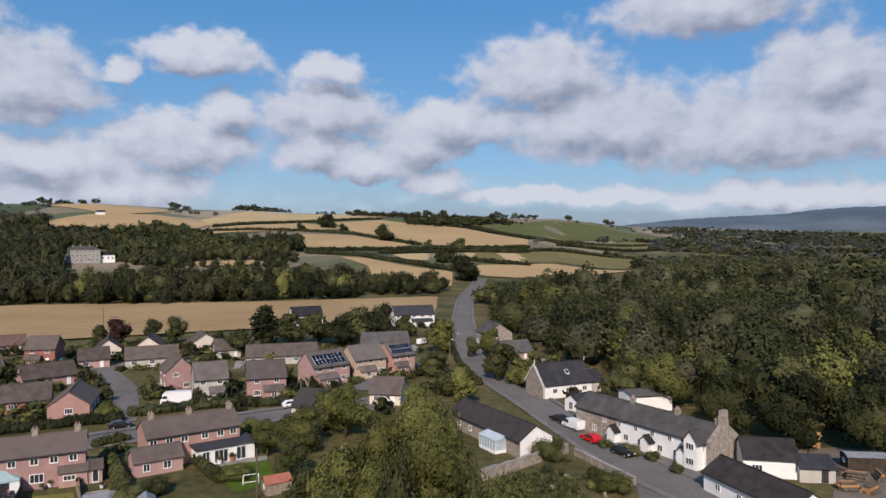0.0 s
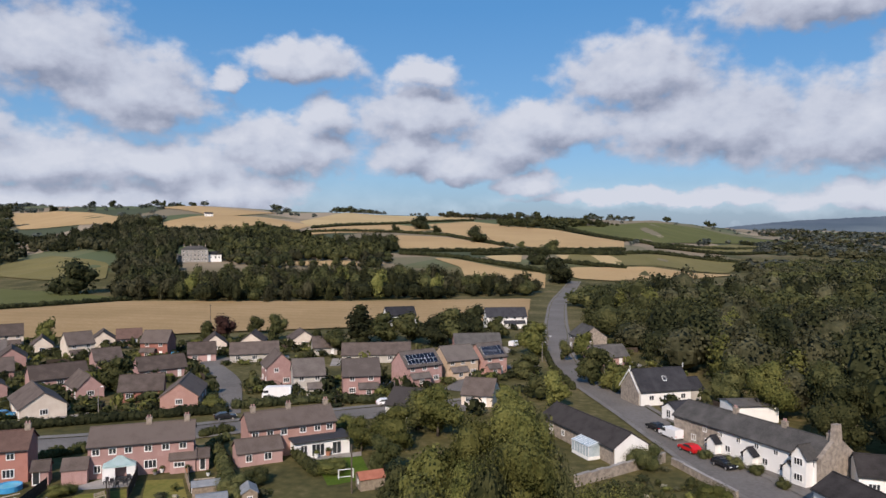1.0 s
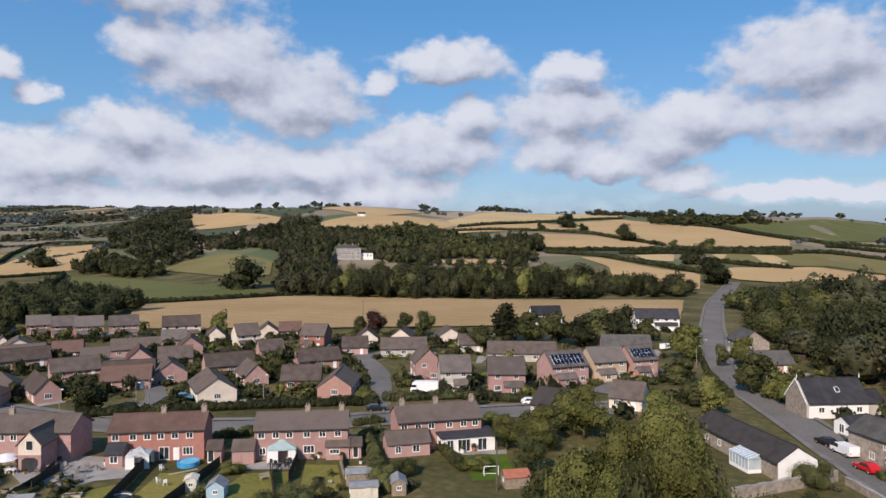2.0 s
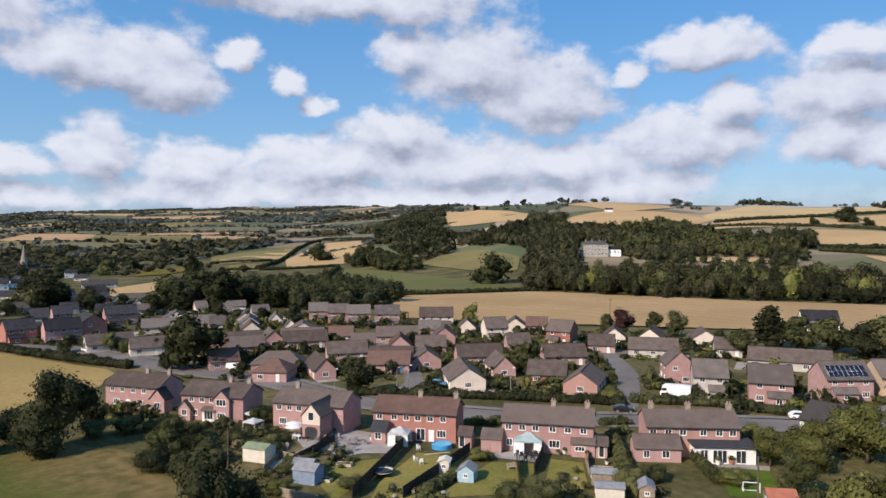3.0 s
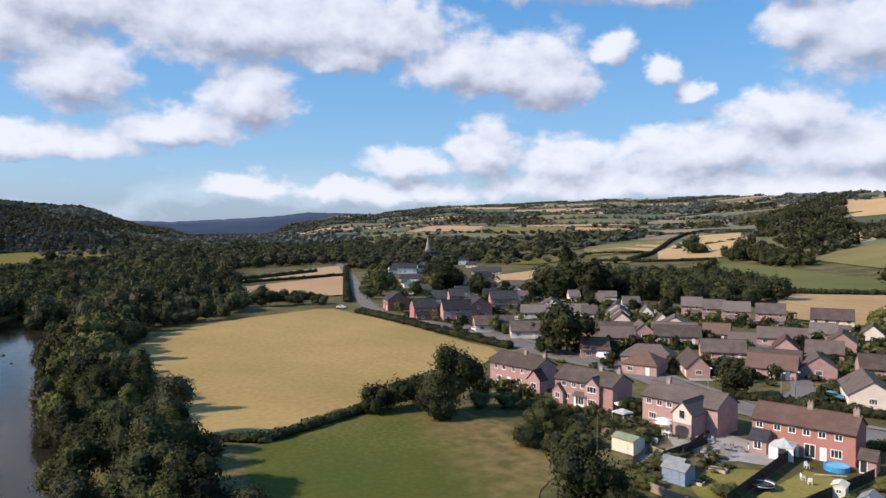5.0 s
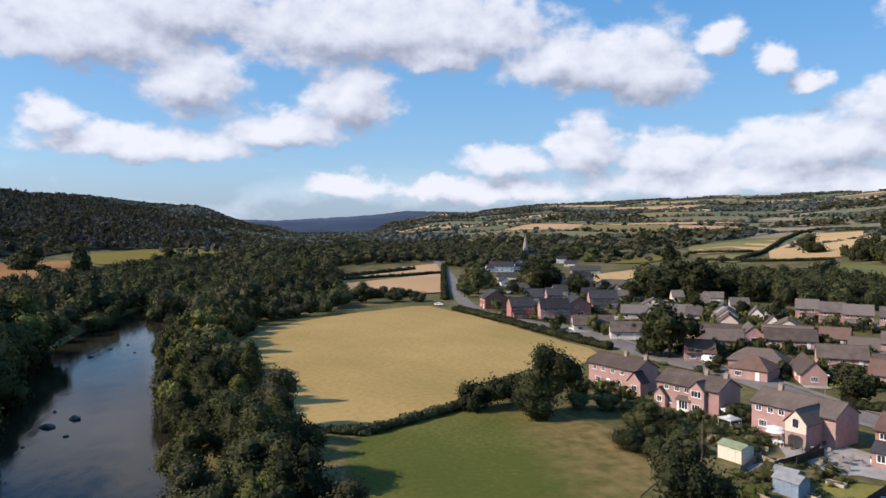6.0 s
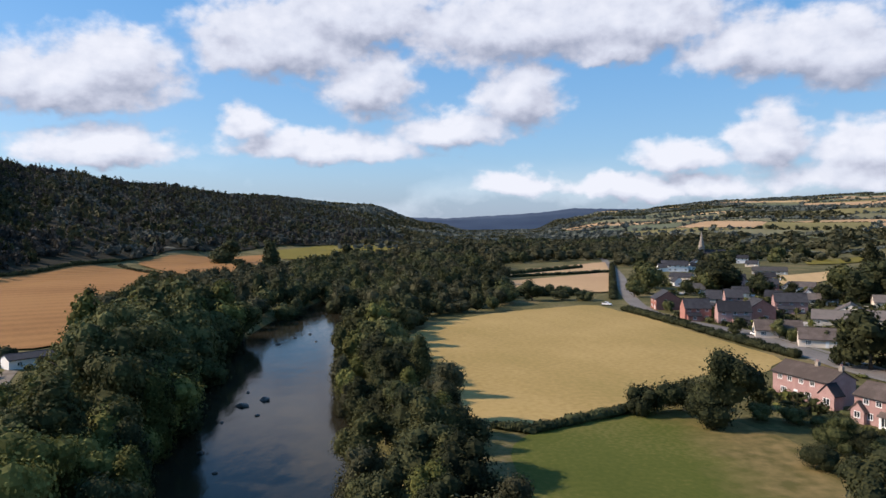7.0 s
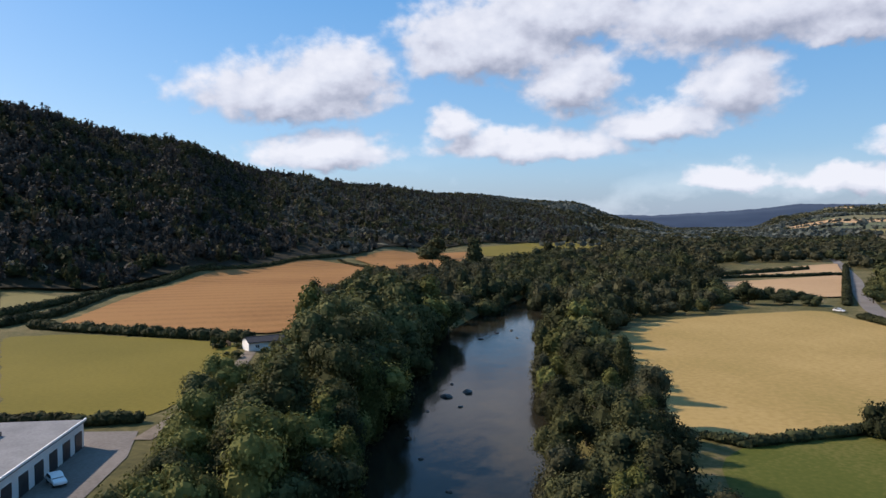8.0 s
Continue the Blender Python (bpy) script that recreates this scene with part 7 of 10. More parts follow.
planter(-87.3, 80.6, 0.25, 4)
planter(-58.9, 101.2, 0.25, 0)
planter(-57.7, 100.3, 0.3, 1)
planter(-57.2, 101.4, 0.35, 2)
planter(-53.3, 102.0, 0.4, 3)
planter(-53.4, 103.5, 0.25, 4)
planter(-49.4, 100.9, 0.3, 5)
planter(-45.2, 106.5, 0.35, 6)
planter(-45.9, 95.2, 0.3, 0)
planter(-45.9, 97.0, 0.35, 1)
planter(-35.8, 111.5, 0.4, 2)
planter(-34.2, 112.9, 0.45, 3)
raised_bed(-48.6, 97.9, 25, 3.4, 1.6)
raised_bed(-81.2, 75.0, 30, 2.4, 1.2)
raised_bed(-78.4, 68.4, 25, 2.2, 1.1)
raised_bed(-48.0, 97.4, 28, 2.6, 1.4)
bench(-115.2, 87.2, 30)
bench(-59.8, 89.8, 60)
bench(-95.8, 74.7, 25)
plank(-74.9, 86.8, -72.4, 90.4)
plank(-68.4, 79.8, -70.2, 84.7)
parasol(-101.5, 81.3)
parasol(-112.9, 81.1)
shed(-42.6, 87.9, 28, 3.8, 2.6, 2.0, 2.3, CREAM_BOARDS, GREY_FELT, "pale garden workshop with a flat grey roof")
shed(-45.7, 93.2, 28, 2.8, 2.0, 1.4, 1.7, BRICK["red"], GREY_FELT, "low brick store in a back garden")
shed(-39.0, 91.6, 118, 3.2, 2.0, 1.8, 2.4, FENCE_PALE, GREY_FELT, "narrow grey wooden shed among shrubs")
fence(-88.6, 65.2, -93.5, 72.4, 1.0, FENCE_PALE, "weathered pale garden fence panels")
fence(-80.6, 60.8, -72.9, 62.3, 1.0, FENCE_PALE, "weathered pale garden fence panels")
fence(-88.6, 74.8, -93.7, 83.3, 1.5)
fence(-53.3, 102.0, -49.0, 94.2, 1.3, FENCE_PALE, "weathered pale garden fence panels")
fence(-61.1, 93.2, -55.6, 85.4, 1.4)
fence(-60.2, 92.5, -53.8, 82.9, 1.5)
hedge([(-53.4, 112.3), (-46.3, 101.1), (-40.2, 90.7)], 1.8, 1.3, LEAF, "clipped garden hedge", 0.35)

# the yard by the wood
tagged(new("yard", draped("yard", [(56.2, 116.3), (66.4, 118.6), (73.1, 116.0), (72.3, 104.9), (63.3, 91.8), (50.8, 92.0), (57.5, 102.7), (54.7, 110.5)], 0.08, GRAVEL, 12)), "bare earth farmyard with stacked timber", "yard", kind="structure")
shed(64.6, 107.6, -8, 6.0, 3.0, 2.2, 2.5, FENCE_DARK, GREY_FELT, "dark open-fronted timber store in the yard", "timber_store")
shed(61.2, 118.7, -8, 4.6, 0.5, 2.3, 2.6, ORANGE_BOARDS, ORANGE_BOARDS, "orange-brown timber screen at the edge of the wood", "timber_screen")
log_pile(56.8, 98.6, 0)
log_pile(59.4, 97.6, 37)
log_pile(64.1, 102.6, 74)
log_pile(59.1, 105.6, 111)
log_pile(60.4, 102.6, 148)

# solar roofs

# far buildings
home = house(-293.9, 577.9, 27, 22.0, 12.0, 10.5, 13.5, "stone_pale", "old", "grand grey stone country house among trees", (-0.8, -0.3, 0.3, 0.8), front=[(x, z, 1.3, 2.0 if z < 8 else 1.4, 2) for x in (-9, -6, -3, 0, 3, 6, 9) for z in (2.0, 5.6, 8.9)], back=[], hip=True, category="country house")
extend(home, 16.0, 1.0, 0, 12.0, 8.0, 6.0, 8.5, "white", "slate", [("f", -3, 3.5, 1.2, 1.6, 2), ("f", 1, 3.5, 1.2, 1.6, 2), ("f", 4, 3.5, 1.2, 1.6, 2)])
extend(home, -13.0, 0.0, 0, 5.0, 7.0, 5.0, 6.5, "stone_pale", "old")
house(-357.2, 857.1, 43, 16, 7.0, 4.8, 7.2, "white", "slate", "white gabled house half hidden by trees")
house(-355.3, 819.1, 3, 10, 7.0, 4.8, 7.2, "white", "slate", "small white house among trees")
house(-503.0, 1034.7, 36, 12, 7.0, 4.8, 7.2, "white", "slate", "white farmhouse on the open hill")
house(-317.2, 671.1, 35, 9, 7.0, 4.8, 7.2, "white", "slate", "white cottage among trees")
home = house(-692.4, 265.0, 81, 20.0, 9.0, 6.0, 11.0, "stone", "slate", "stone village church with a tall spire", front=[(x, 3.2, 1.2, 2.8, 2) for x in (-6, -2, 2, 6)], back=[], name="church", category="church")
tower = part("tower", a_box(-14.5, -9.9, -2.3, 2.3, -0.5, 14.0), BRICK["stone"], home)
part("spire", tube(bmesh.new(), [(-12.2, 0, 14.0), (-12.2, 0, 15.0), (-12.2, 0, 29.0)], [3.1, 2.6, 0.1], 8), BRICK["stone"], tower)
house(-540.9, 168.2, 83, 9, 6.5, 3.2, 5.8, "white", "slate", "white house with a slate roof near the church")
house(-578.6, 190.8, 76, 8, 6.5, 3.2, 5.8, "white", "slate", "white house with a slate roof near the church")
house(-556.0, 197.9, 84, 9, 7.0, 3.2, 5.8, "white", "slate", "white house with a slate roof near the church")
house(-646.7, 273.1, 72, 10, 7.0, 4.9, 7.4, "white", "slate", "white house with a slate roof near the church")
house(-595.7, 260.0, 56, 10, 7.0, 2.6, 5.0, "cream", "slate", "cream house with a slate roof near the church")
house(-450.0, 151.4, 51, 14, 7.0, 2.6, 5.0, "cream", "slate", "cream house with a slate roof near the church")
house(-466.5, 173.4, 50, 12, 7.0, 2.6, 5.0, "grey", "slate", "grey house with a slate roof near the church")
house(-447.7, 203.9, 76, 12, 7.0, 2.6, 5.0, "pink", "slate", "pink brick house with a slate roof near the church")
house(-374.7, 191.0, 58, 12, 7.0, 2.6, 5.0, "white", "grey", "white house with a slate roof near the church")
house(-339.3, 199.6, 60, 12, 7.0, 2.6, 5.0, "cream", "grey", "cream house with a slate roof near the church")
house(-316.1, 199.8, 58, 12, 7.0, 2.6, 5.0, "cream", "grey", "cream house with a slate roof near the church")
house(-311.7, 166.8, 72, 12, 7.0, 2.6, 5.0, "grey", "grey", "grey house with a slate roof near the church")
house(-292.8, 198.5, 56, 12, 7.0, 2.6, 5.0, "cream", "grey", "cream house with a slate roof near the church")
house(-393.2, 160.5, 48, 12, 7.0, 4.9, 7.4, "pink", "slate", "pink brick house with a slate roof near the church")
house(-367.1, 167.2, 76, 12, 7.0, 4.9, 7.4, "red", "slate", "red brick house with a slate roof near the church")

# low building, track and shed across the river
flat_building(-67.1, -89.9, -157, 46.0, 22.0, 4.2)
tagged(new("car_park", draped("car_park", [(-98.3, -97.7), (-102.1, -86.1), (-90.0, -78.1), (-74.9, -71.9), (-59.8, -67.5), (-59.8, -77.5), (-70.9, -87.6)], 0.10, ASPHALT, 12)), "grey asphalt car park beside the low building", "car park", kind="structure")
strip("track", [(-97.9, -82.0), (-115.2, -86.0), (-128.3, -89.3), (-149.7, -97.6), (-176.7, -109.6), (-186.1, -110.6)], 3.4, 0.12, GRAVEL, "brown gravel track beside the river trees", "track")
house(-181.7, -108.4, 139, 11.0, 6.0, 2.6, 3.6, "white", "slate", "white boat shed with a dark roof", front=[(-3, 1.4, 1.2, 1.0, 2), (2, 1.3, 2.2, 2.0, 2)], back=[], name="boat_shed", category="shed")
rock(-156.9, -40.6, -2.95, 1.5, 1)
rock(-151.5, -44.2, -2.95, 1.6, 2)
rock(-143.8, -38.8, -2.95, 0.6, 3)
rock(-138.5, -44.5, -2.95, 0.5, 4)
rock(-163.8, -46.3, -2.95, 0.6, 5)
rock(-119.8, -42.3, -2.95, 0.7, 6)
rock(-231.3, -55.3, -2.95, 1.0, 7)
rock(-244.8, -52.4, -2.95, 0.8, 8)
rock(-252.6, -48.8, -2.95, 0.9, 9)
rock(-236.7, -43.7, -2.95, 0.6, 10)
rock(-97.3, -28.0, -2.95, 0.5, 11)
rock(-109.9, -36.5, -2.95, 0.5, 12)


# ---- gardens of the estate ----


def taken(x, y, gap=0.6):
    """Whether a place lies in a house or on a road."""
    for hx, hy, turn, L, D in HOMES:
        dx, dy = x - hx, y - hy
        if abs(dx) + abs(dy) < 40:
            c, s = math.cos(radians(turn)), math.sin(radians(turn))
            if abs(dx * c + dy * s) < L / 2 + gap and abs(dy * c - dx * s) < D / 2 + gap:
                return True
    return any(abs(x - rx) < w + gap and abs(y - ry) < w + gap and math.hypot(x - rx, y - ry) < w + gap for rx, ry, w in ROADS)


def fill_gardens():
    """Shrubs round the houses of the estate, short fences and drives."""
    rng = random.Random(77)
    batches = {LEAF: [], LEAF_DARK: [], LEAF_LIGHT: []}
    forms = [crown(300 + k, 52, 0.26, "bush", False) for k in range(4)]
    for n, (hx, hy, turn, L, D) in enumerate(list(HOMES)):
        far = math.hypot(hx, hy)
        if not 150 < far < 560 or hx > 30 or hx < -460:
            continue
        c, s = math.cos(radians(turn)), math.sin(radians(turn))
        for k in range(32):
            u, v = rng.uniform(-L / 2 - 7, L / 2 + 7), rng.choice((-1, 1)) * rng.uniform(D / 2 + 1, D / 2 + 9)
            x, y = hx + u * c - v * s, hy + u * s + v * c
            if taken(x, y):
                continue
            h, w = rng.uniform(0.9, 2.8) * (1.9 if rng.random() < 0.24 else 1), rng.uniform(1.6, 4.2)
            a = rng.uniform(0, math.tau)
            spin = np.array([[math.cos(a) * w, math.sin(a) * w, 0], [-math.sin(a) * w, math.cos(a) * w, 0], [0, 0, h]])
            mat = rng.choice((LEAF, LEAF, LEAF_DARK, LEAF_DARK, LEAF_LIGHT))
            batches[mat].append(forms[rng.randrange(4)] @ spin + np.array([x, y, ground_z(x, y) - 0.1]))
        side = rng.choice((-1, 1))
        corners = [(hx + u * c - v * s, hy + u * s + v * c) for u, v in ((side * (L / 2 + 0.3), -D / 2 - 4), (side * (L / 2 + 3.2), -D / 2 - 4), (side * (L / 2 + 3.2), D / 2), (side * (L / 2 + 0.3), D / 2))]
        if not any(taken(x, y, 0.1) for x, y in corners):
            tagged(new("driveway", draped("driveway", corners, 0.09, PAVING, 12)), "pale paved driveway beside a house", "driveway", kind="structure")
            if rng.random() < 0.3:
                mid = [sum(p[i] for p in corners) / 4 for i in (0, 1)]
                paint = rng.choice((WHITE_PAINT, SILVER, BLACK_PAINT, BLUE_PAINT))
                car(mid[0], mid[1], turn + 90, paint, {WHITE_PAINT: "white", SILVER: "silver", BLACK_PAINT: "black", BLUE_PAINT: "blue"}[paint] + " car parked on a paved driveway")
        if far < 330:
            for v in (-1, 1):
                a = (hx - s * v * (D / 2 + 5) - c * (L / 2 + 2) * side, hy + c * v * (D / 2 + 5) - s * (L / 2 + 2) * side)
                b = (a[0] + s * v * -4.5, a[1] + c * v * 4.5)
                if not taken(*a) and not taken(*b):
                    fence(a[0], a[1], b[0], b[1], 1.6)
    for mat, b in batches.items():
        tagged(new("garden_shrubs", quads_mesh("garden_shrubs", np.concatenate(b), mat)), "mixed shrubs and small bushes in the gardens", "shrubs", kind="stuff")


def garden_borders(outline, count, seed, tallest):
    """Low shrubs, herbs and flowering plants in the beds of a back garden."""
    rng = random.Random(seed)
    forms = [crown(340 + k, 120, 0.17, "bush", False) for k in range(4)]
    batches = {LEAF: [], LEAF_DARK: [], LEAF_LIGHT: [], LEAF_DULL: [], FLOWERS: []}
    xs, ys = [p[0] for p in outline], [p[1] for p in outline]
    while count:
        x, y = rng.uniform(min(xs), max(xs)), rng.uniform(min(ys), max(ys))
        count -= 1
        if not inside(x, y, outline) or taken(x, y, 0.8):
            continue
        h, w, a = rng.uniform(0.5, tallest), rng.uniform(0.9, 2.4), rng.uniform(0, math.tau)
        mat = rng.choice((LEAF, LEAF, LEAF_DARK, LEAF_LIGHT, LEAF_DULL, FLOWERS))
        if mat is FLOWERS:
            h, w = h * 0.5, w * 0.6
        spin = np.array([[math.cos(a) * w, math.sin(a) * w, 0], [-math.sin(a) * w, math.cos(a) * w, 0], [0, 0, h]])
        batches[mat].append(forms[rng.randrange(4)] @ spin + np.array([x, y, 0.02]))
    for mat, b in batches.items():
        if b:
            label = "pale flowering plants in the garden beds" if mat is FLOWERS else "low mixed shrubs and herbs in the garden beds"
            tagged(new("garden_plants", quads_mesh("garden_plants", np.concatenate(b), mat)), label, "garden plants", kind="stuff")


FLOWERS = leafy("pale blossom and silver leaves", (0.20, 0.19, 0.13), (0.48, 0.43, 0.36), (0.32, 0.29, 0.20))
garden_borders([(-121, 76), (-110, 82), (-99, 80), (-97, 72), (-104, 66), (-120, 66)], 130, 5, 2.2)
garden_borders([(-90, 80), (-83, 83), (-78, 70), (-83, 62), (-88, 64), (-92, 74)], 80, 6, 1.5)
garden_borders([(-54, 92), (-47, 100), (-38, 96), (-36, 84), (-46, 80)], 90, 7, 1.8)
garden_borders([(-68, 71), (-62, 76), (-52, 70), (-56, 62), (-66, 62)], 60, 8, 2.0)

garden_borders([(6, 101), (20, 113), (25, 100), (24, 86), (10, 84), (2, 92)], 150, 9, 2.6)
garden_borders([(-6, 118), (2, 124), (6, 112), (0, 100), (-12, 104)], 80, 10, 2.4)

fill_gardens()
tree(-3.1, 76.9, 19.5, 0.70, "round_a", LEAF_LIGHT, "huge", "large light green tree with a full crown", 230)
tree(-7.0, 75.7, 17.1, 0.68, "round_b", LEAF_LIGHT, "huge", "leafy tree beside the large tree", 12)
tree(0.7, 79.0, 17.2, 0.45, "round_c", LEAF, "near", "leafy tree beside the large tree", 88)
tree(-1.9, 70.0, 17.4, 0.64, "round_c", LEAF_LIGHT, "huge", "lower leafy crown in front of the large tree", 250)
tree(-11.0, 74.2, 13.9, 0.71, "round_c", LEAF_LIGHT, "near", "light leafy tree beside the large tree", 80)
tree(-14.4, 74.6, 11.4, 0.68, "round_a", LEAF, "near", "leafy tree beside the large tree", 94)
tree(-5.6, 67.8, 15.5, 0.70, "round_a", LEAF_LIGHT, "huge", "leafy crown below the large tree", 170)
tree(1.4, 70.0, 15.7, 0.34, "bush_a", LEAF, "near", "rounded garden shrub with dense leaves", 320, name="shrub", category="shrub")
tree(-17.8, 126.9, 9.5, 1.19, "round_b", LEAF_LIGHT, "near", "light yellow-green leafy tree among the houses", 87)
tree(-24.2, 118.1, 7.7, 1.25, "round_a", LEAF_LIGHT, "near", "light yellow-green leafy tree among the houses", 334)
tree(-29.3, 115.8, 6.2, 1.07, "round_c", LEAF_LIGHT, "near", "light yellow-green leafy tree among the houses", 80)
tree(-4.6, 131.2, 8.6, 1.22, "round_b", LEAF_LIGHT, "near", "light yellow-green leafy tree among the houses", 140)
tree(-23.2, 105.6, 6.1, 0.99, "round_a", LEAF, "near", "broad leafy green tree among the houses", 178)
tree(4.3, 151.3, 8.1, 0.87, "round_c", LEAF_LIGHT, "mid", "light yellow-green leafy tree among the houses", 107)
tree(0.8, 160.0, 6.4, 0.87, "bush_a", LEAF, "mid", "rounded garden shrub with dense leaves", 250, name="shrub", category="shrub")
tree(-22.1, 131.0, 7.5, 1.70, "tall_a", LEAF, "near", "broad leafy green tree among the houses", 100)
tree(3.8, 77.9, 11.4, 0.52, "bush_a", LEAF, "near", "rounded garden shrub with dense leaves", 290, name="shrub", category="shrub")
tree(6.3, 79.7, 10.2, 0.66, "bush_a", LEAF_LIGHT, "near", "rounded garden shrub with dense leaves", 330, name="shrub", category="shrub")
tree(9.3, 78.5, 10.3, 0.64, "bush_b", LEAF, "near", "rounded garden shrub with dense leaves", 20, name="shrub", category="shrub")
tree(12.0, 77.1, 10.4, 0.57, "bush_a", LEAF, "near", "rounded garden shrub with dense leaves", 70, name="shrub", category="shrub")
tree(14.7, 78.6, 9.3, 0.48, "bush_a", LEAF, "near", "rounded garden shrub with dense leaves", 110, name="shrub", category="shrub")
tree(8.0, 77.6, 9.5, 0.75, "bush_b", LEAF_LIGHT, "near", "rounded garden shrub with dense leaves", 0, name="shrub", category="shrub")
tree(4.2, 74.9, 10.6, 0.64, "bush_b", LEAF_LIGHT, "near", "rounded garden shrub with dense leaves", 300, name="shrub", category="shrub")
tree(23.9, 98.4, 3.3, 1.42, "bush_b", LEAF_LIGHT, "near", "rounded garden shrub with dense leaves", 130, name="shrub", category="shrub")
tree(-4.7, 65.8, 17.6, 0.31, "bush_b", LEAF, "near", "rounded garden shrub with dense leaves", 140, name="shrub", category="shrub")
tree(-8.6, 63.4, 16.6, 0.43, "bush_a", LEAF, "near", "rounded garden shrub with dense leaves", 60, name="shrub", category="shrub")
tree(27.6, 119.3, 2.0, 1.26, "bush_a", LEAF, "near", "rounded garden shrub with dense leaves", 102, name="shrub", category="shrub")
tree(30.7, 114.5, 2.7, 0.93, "bush_a", LEAF, "near", "rounded garden shrub with dense leaves", 350, name="shrub", category="shrub")
tree(33.4, 112.2, 2.2, 1.06, "bush_a", LEAF, "near", "rounded garden shrub with dense leaves", 140, name="shrub", category="shrub")
tree(35.2, 106.3, 2.0, 1.00, "bush_a", LEAF, "near", "rounded garden shrub with dense leaves", 280, name="shrub", category="shrub")
tree(26.6, 137.1, 1.6, 1.47, "bush_a", LEAF, "mid", "rounded garden shrub with dense leaves", 200, name="shrub", category="shrub")
tree(16.8, 112.8, 4.9, 0.98, "bush_a", LEAF, "near", "rounded garden shrub with dense leaves", 190, name="shrub", category="shrub")
tree(19.5, 171.3, 6.8, 0.36, "bush_a", LEAF, "mid", "rounded garden shrub with dense leaves", 225, name="shrub", category="shrub")
tree(14.2, 209.7, 9.1, 0.86, "round_b", LEAF_LIGHT, "mid", "light yellow-green leafy tree among the houses", 335)
tree(14.0, 177.3, 9.8, 1.01, "round_b", LEAF, "mid", "broad leafy green tree among the houses", 250)
tree(18.2, 171.2, 6.7, 1.19, "round_b", LEAF_LIGHT, "mid", "light yellow-green leafy tree among the houses", 215)
tree(8.4, 209.0, 6.6, 0.70, "round_b", LEAF, "mid", "broad leafy green tree among the houses", 120)
tree(20.1, 165.3, 5.9, 1.06, "round_b", LEAF_LIGHT, "mid", "light yellow-green leafy tree among the houses", 345)
tree(52, 128, 12, 0.95, "round_b", LEAF, "near", "tall leafy tree at the edge of the wood", 280)
tree(60, 120, 13, 0.95, "round_a", LEAF_DARK, "near", "tall leafy tree at the edge of the wood", 240)
tree(70, 114, 12, 0.95, "round_b", LEAF, "near", "tall leafy tree at the edge of the wood", 280)
tree(80, 112, 14, 0.95, "round_c", LEAF, "near", "tall leafy tree at the edge of the wood", 320)
tree(92, 104, 13, 0.95, "round_c", LEAF, "near", "tall leafy tree at the edge of the wood", 80)
tree(46, 146, 12, 0.95, "round_b", LEAF_LIGHT, "near", "tall leafy tree at the edge of the wood", 40)
tree(42, 158, 11, 0.95, "round_a", LEAF, "near", "tall leafy tree at the edge of the wood", 240)
tree(66, 132, 14, 0.95, "round_a", LEAF, "near", "tall leafy tree at the edge of the wood", 120)
tree(78, 126, 13, 0.95, "round_a", LEAF_DARK, "near", "tall leafy tree at the edge of the wood", 240)
tree(90, 120, 14, 0.95, "round_a", LEAF, "near", "tall leafy tree at the edge of the wood", 0)
tree(104, 110, 13, 0.95, "round_c", LEAF, "near", "tall leafy tree at the edge of the wood", 200)
tree(56, 142, 13, 0.95, "round_c", LEAF, "near", "tall leafy tree at the edge of the wood", 80)
tree(100, 94, 12, 0.95, "round_b", LEAF_DARK, "near", "tall leafy tree at the edge of the wood", 40)
tree(112, 98, 13, 0.95, "round_b", LEAF, "near", "tall leafy tree at the edge of the wood", 160)
tree(-59.9, 235.4, 13.5, 1.39, "tall_a", LEAF_DARK, "mid", "dark green leafy tree among the houses", 300)
tree(-52.7, 238.3, 10.9, 1.25, "round_a", LEAF, "mid", "broad leafy green tree among the houses", 17)
tree(-43.4, 238.1, 10.9, 1.25, "round_b", LEAF, "mid", "broad leafy green tree among the houses", 63)
tree(-30.0, 238.4, 12.7, 1.09, "round_b", LEAF, "mid", "broad leafy green tree among the houses", 2)
tree(-26.3, 240.0, 11.4, 0.99, "round_a", LEAF_DARK, "mid", "dark green leafy tree among the houses", 96)
tree(-22.4, 250.9, 12.4, 1.14, "round_c", LEAF_DARK, "mid", "dark green leafy tree among the houses", 335)
tree(-13.8, 254.5, 8.2, 1.25, "round_a", LEAF, "mid", "broad leafy green tree among the houses", 25)
tree(-0.7, 219.3, 10.4, 1.18, "round_a", LEAF_LIGHT, "mid", "light yellow-green leafy tree among the houses", 305)
tree(-61.4, 213.0, 8.3, 1.25, "round_b", LEAF, "mid", "broad leafy green tree among the houses", 87)
tree(-2.4, 181.9, 7.1, 1.25, "round_c", LEAF, "mid", "broad leafy green tree among the houses", 245)
tree(-34.5, 232.8, 10.0, 1.25, "round_a", LEAF_DARK, "mid", "dark green leafy tree among the houses", 5)
tree(-108.9, 234.7, 9.6, 1.01, "round_a", LEAF_COPPER, "mid", "dark purple copper-leaved tree among the houses", 176)
tree(-104.7, 253.5, 7.5, 1.02, "round_b", LEAF, "mid", "broad leafy green tree among the houses", 227)
tree(-92.0, 241.6, 9.8, 0.99, "round_a", LEAF, "mid", "broad leafy green tree among the houses", 192)
tree(-115.2, 235.3, 7.4, 1.36, "tall_a", LEAF, "mid", "broad leafy green tree among the houses", 272)
tree(-160.9, 213.3, 9.9, 0.86, "round_c", LEAF_LIGHT, "mid", "light yellow-green leafy tree among the houses", 17)
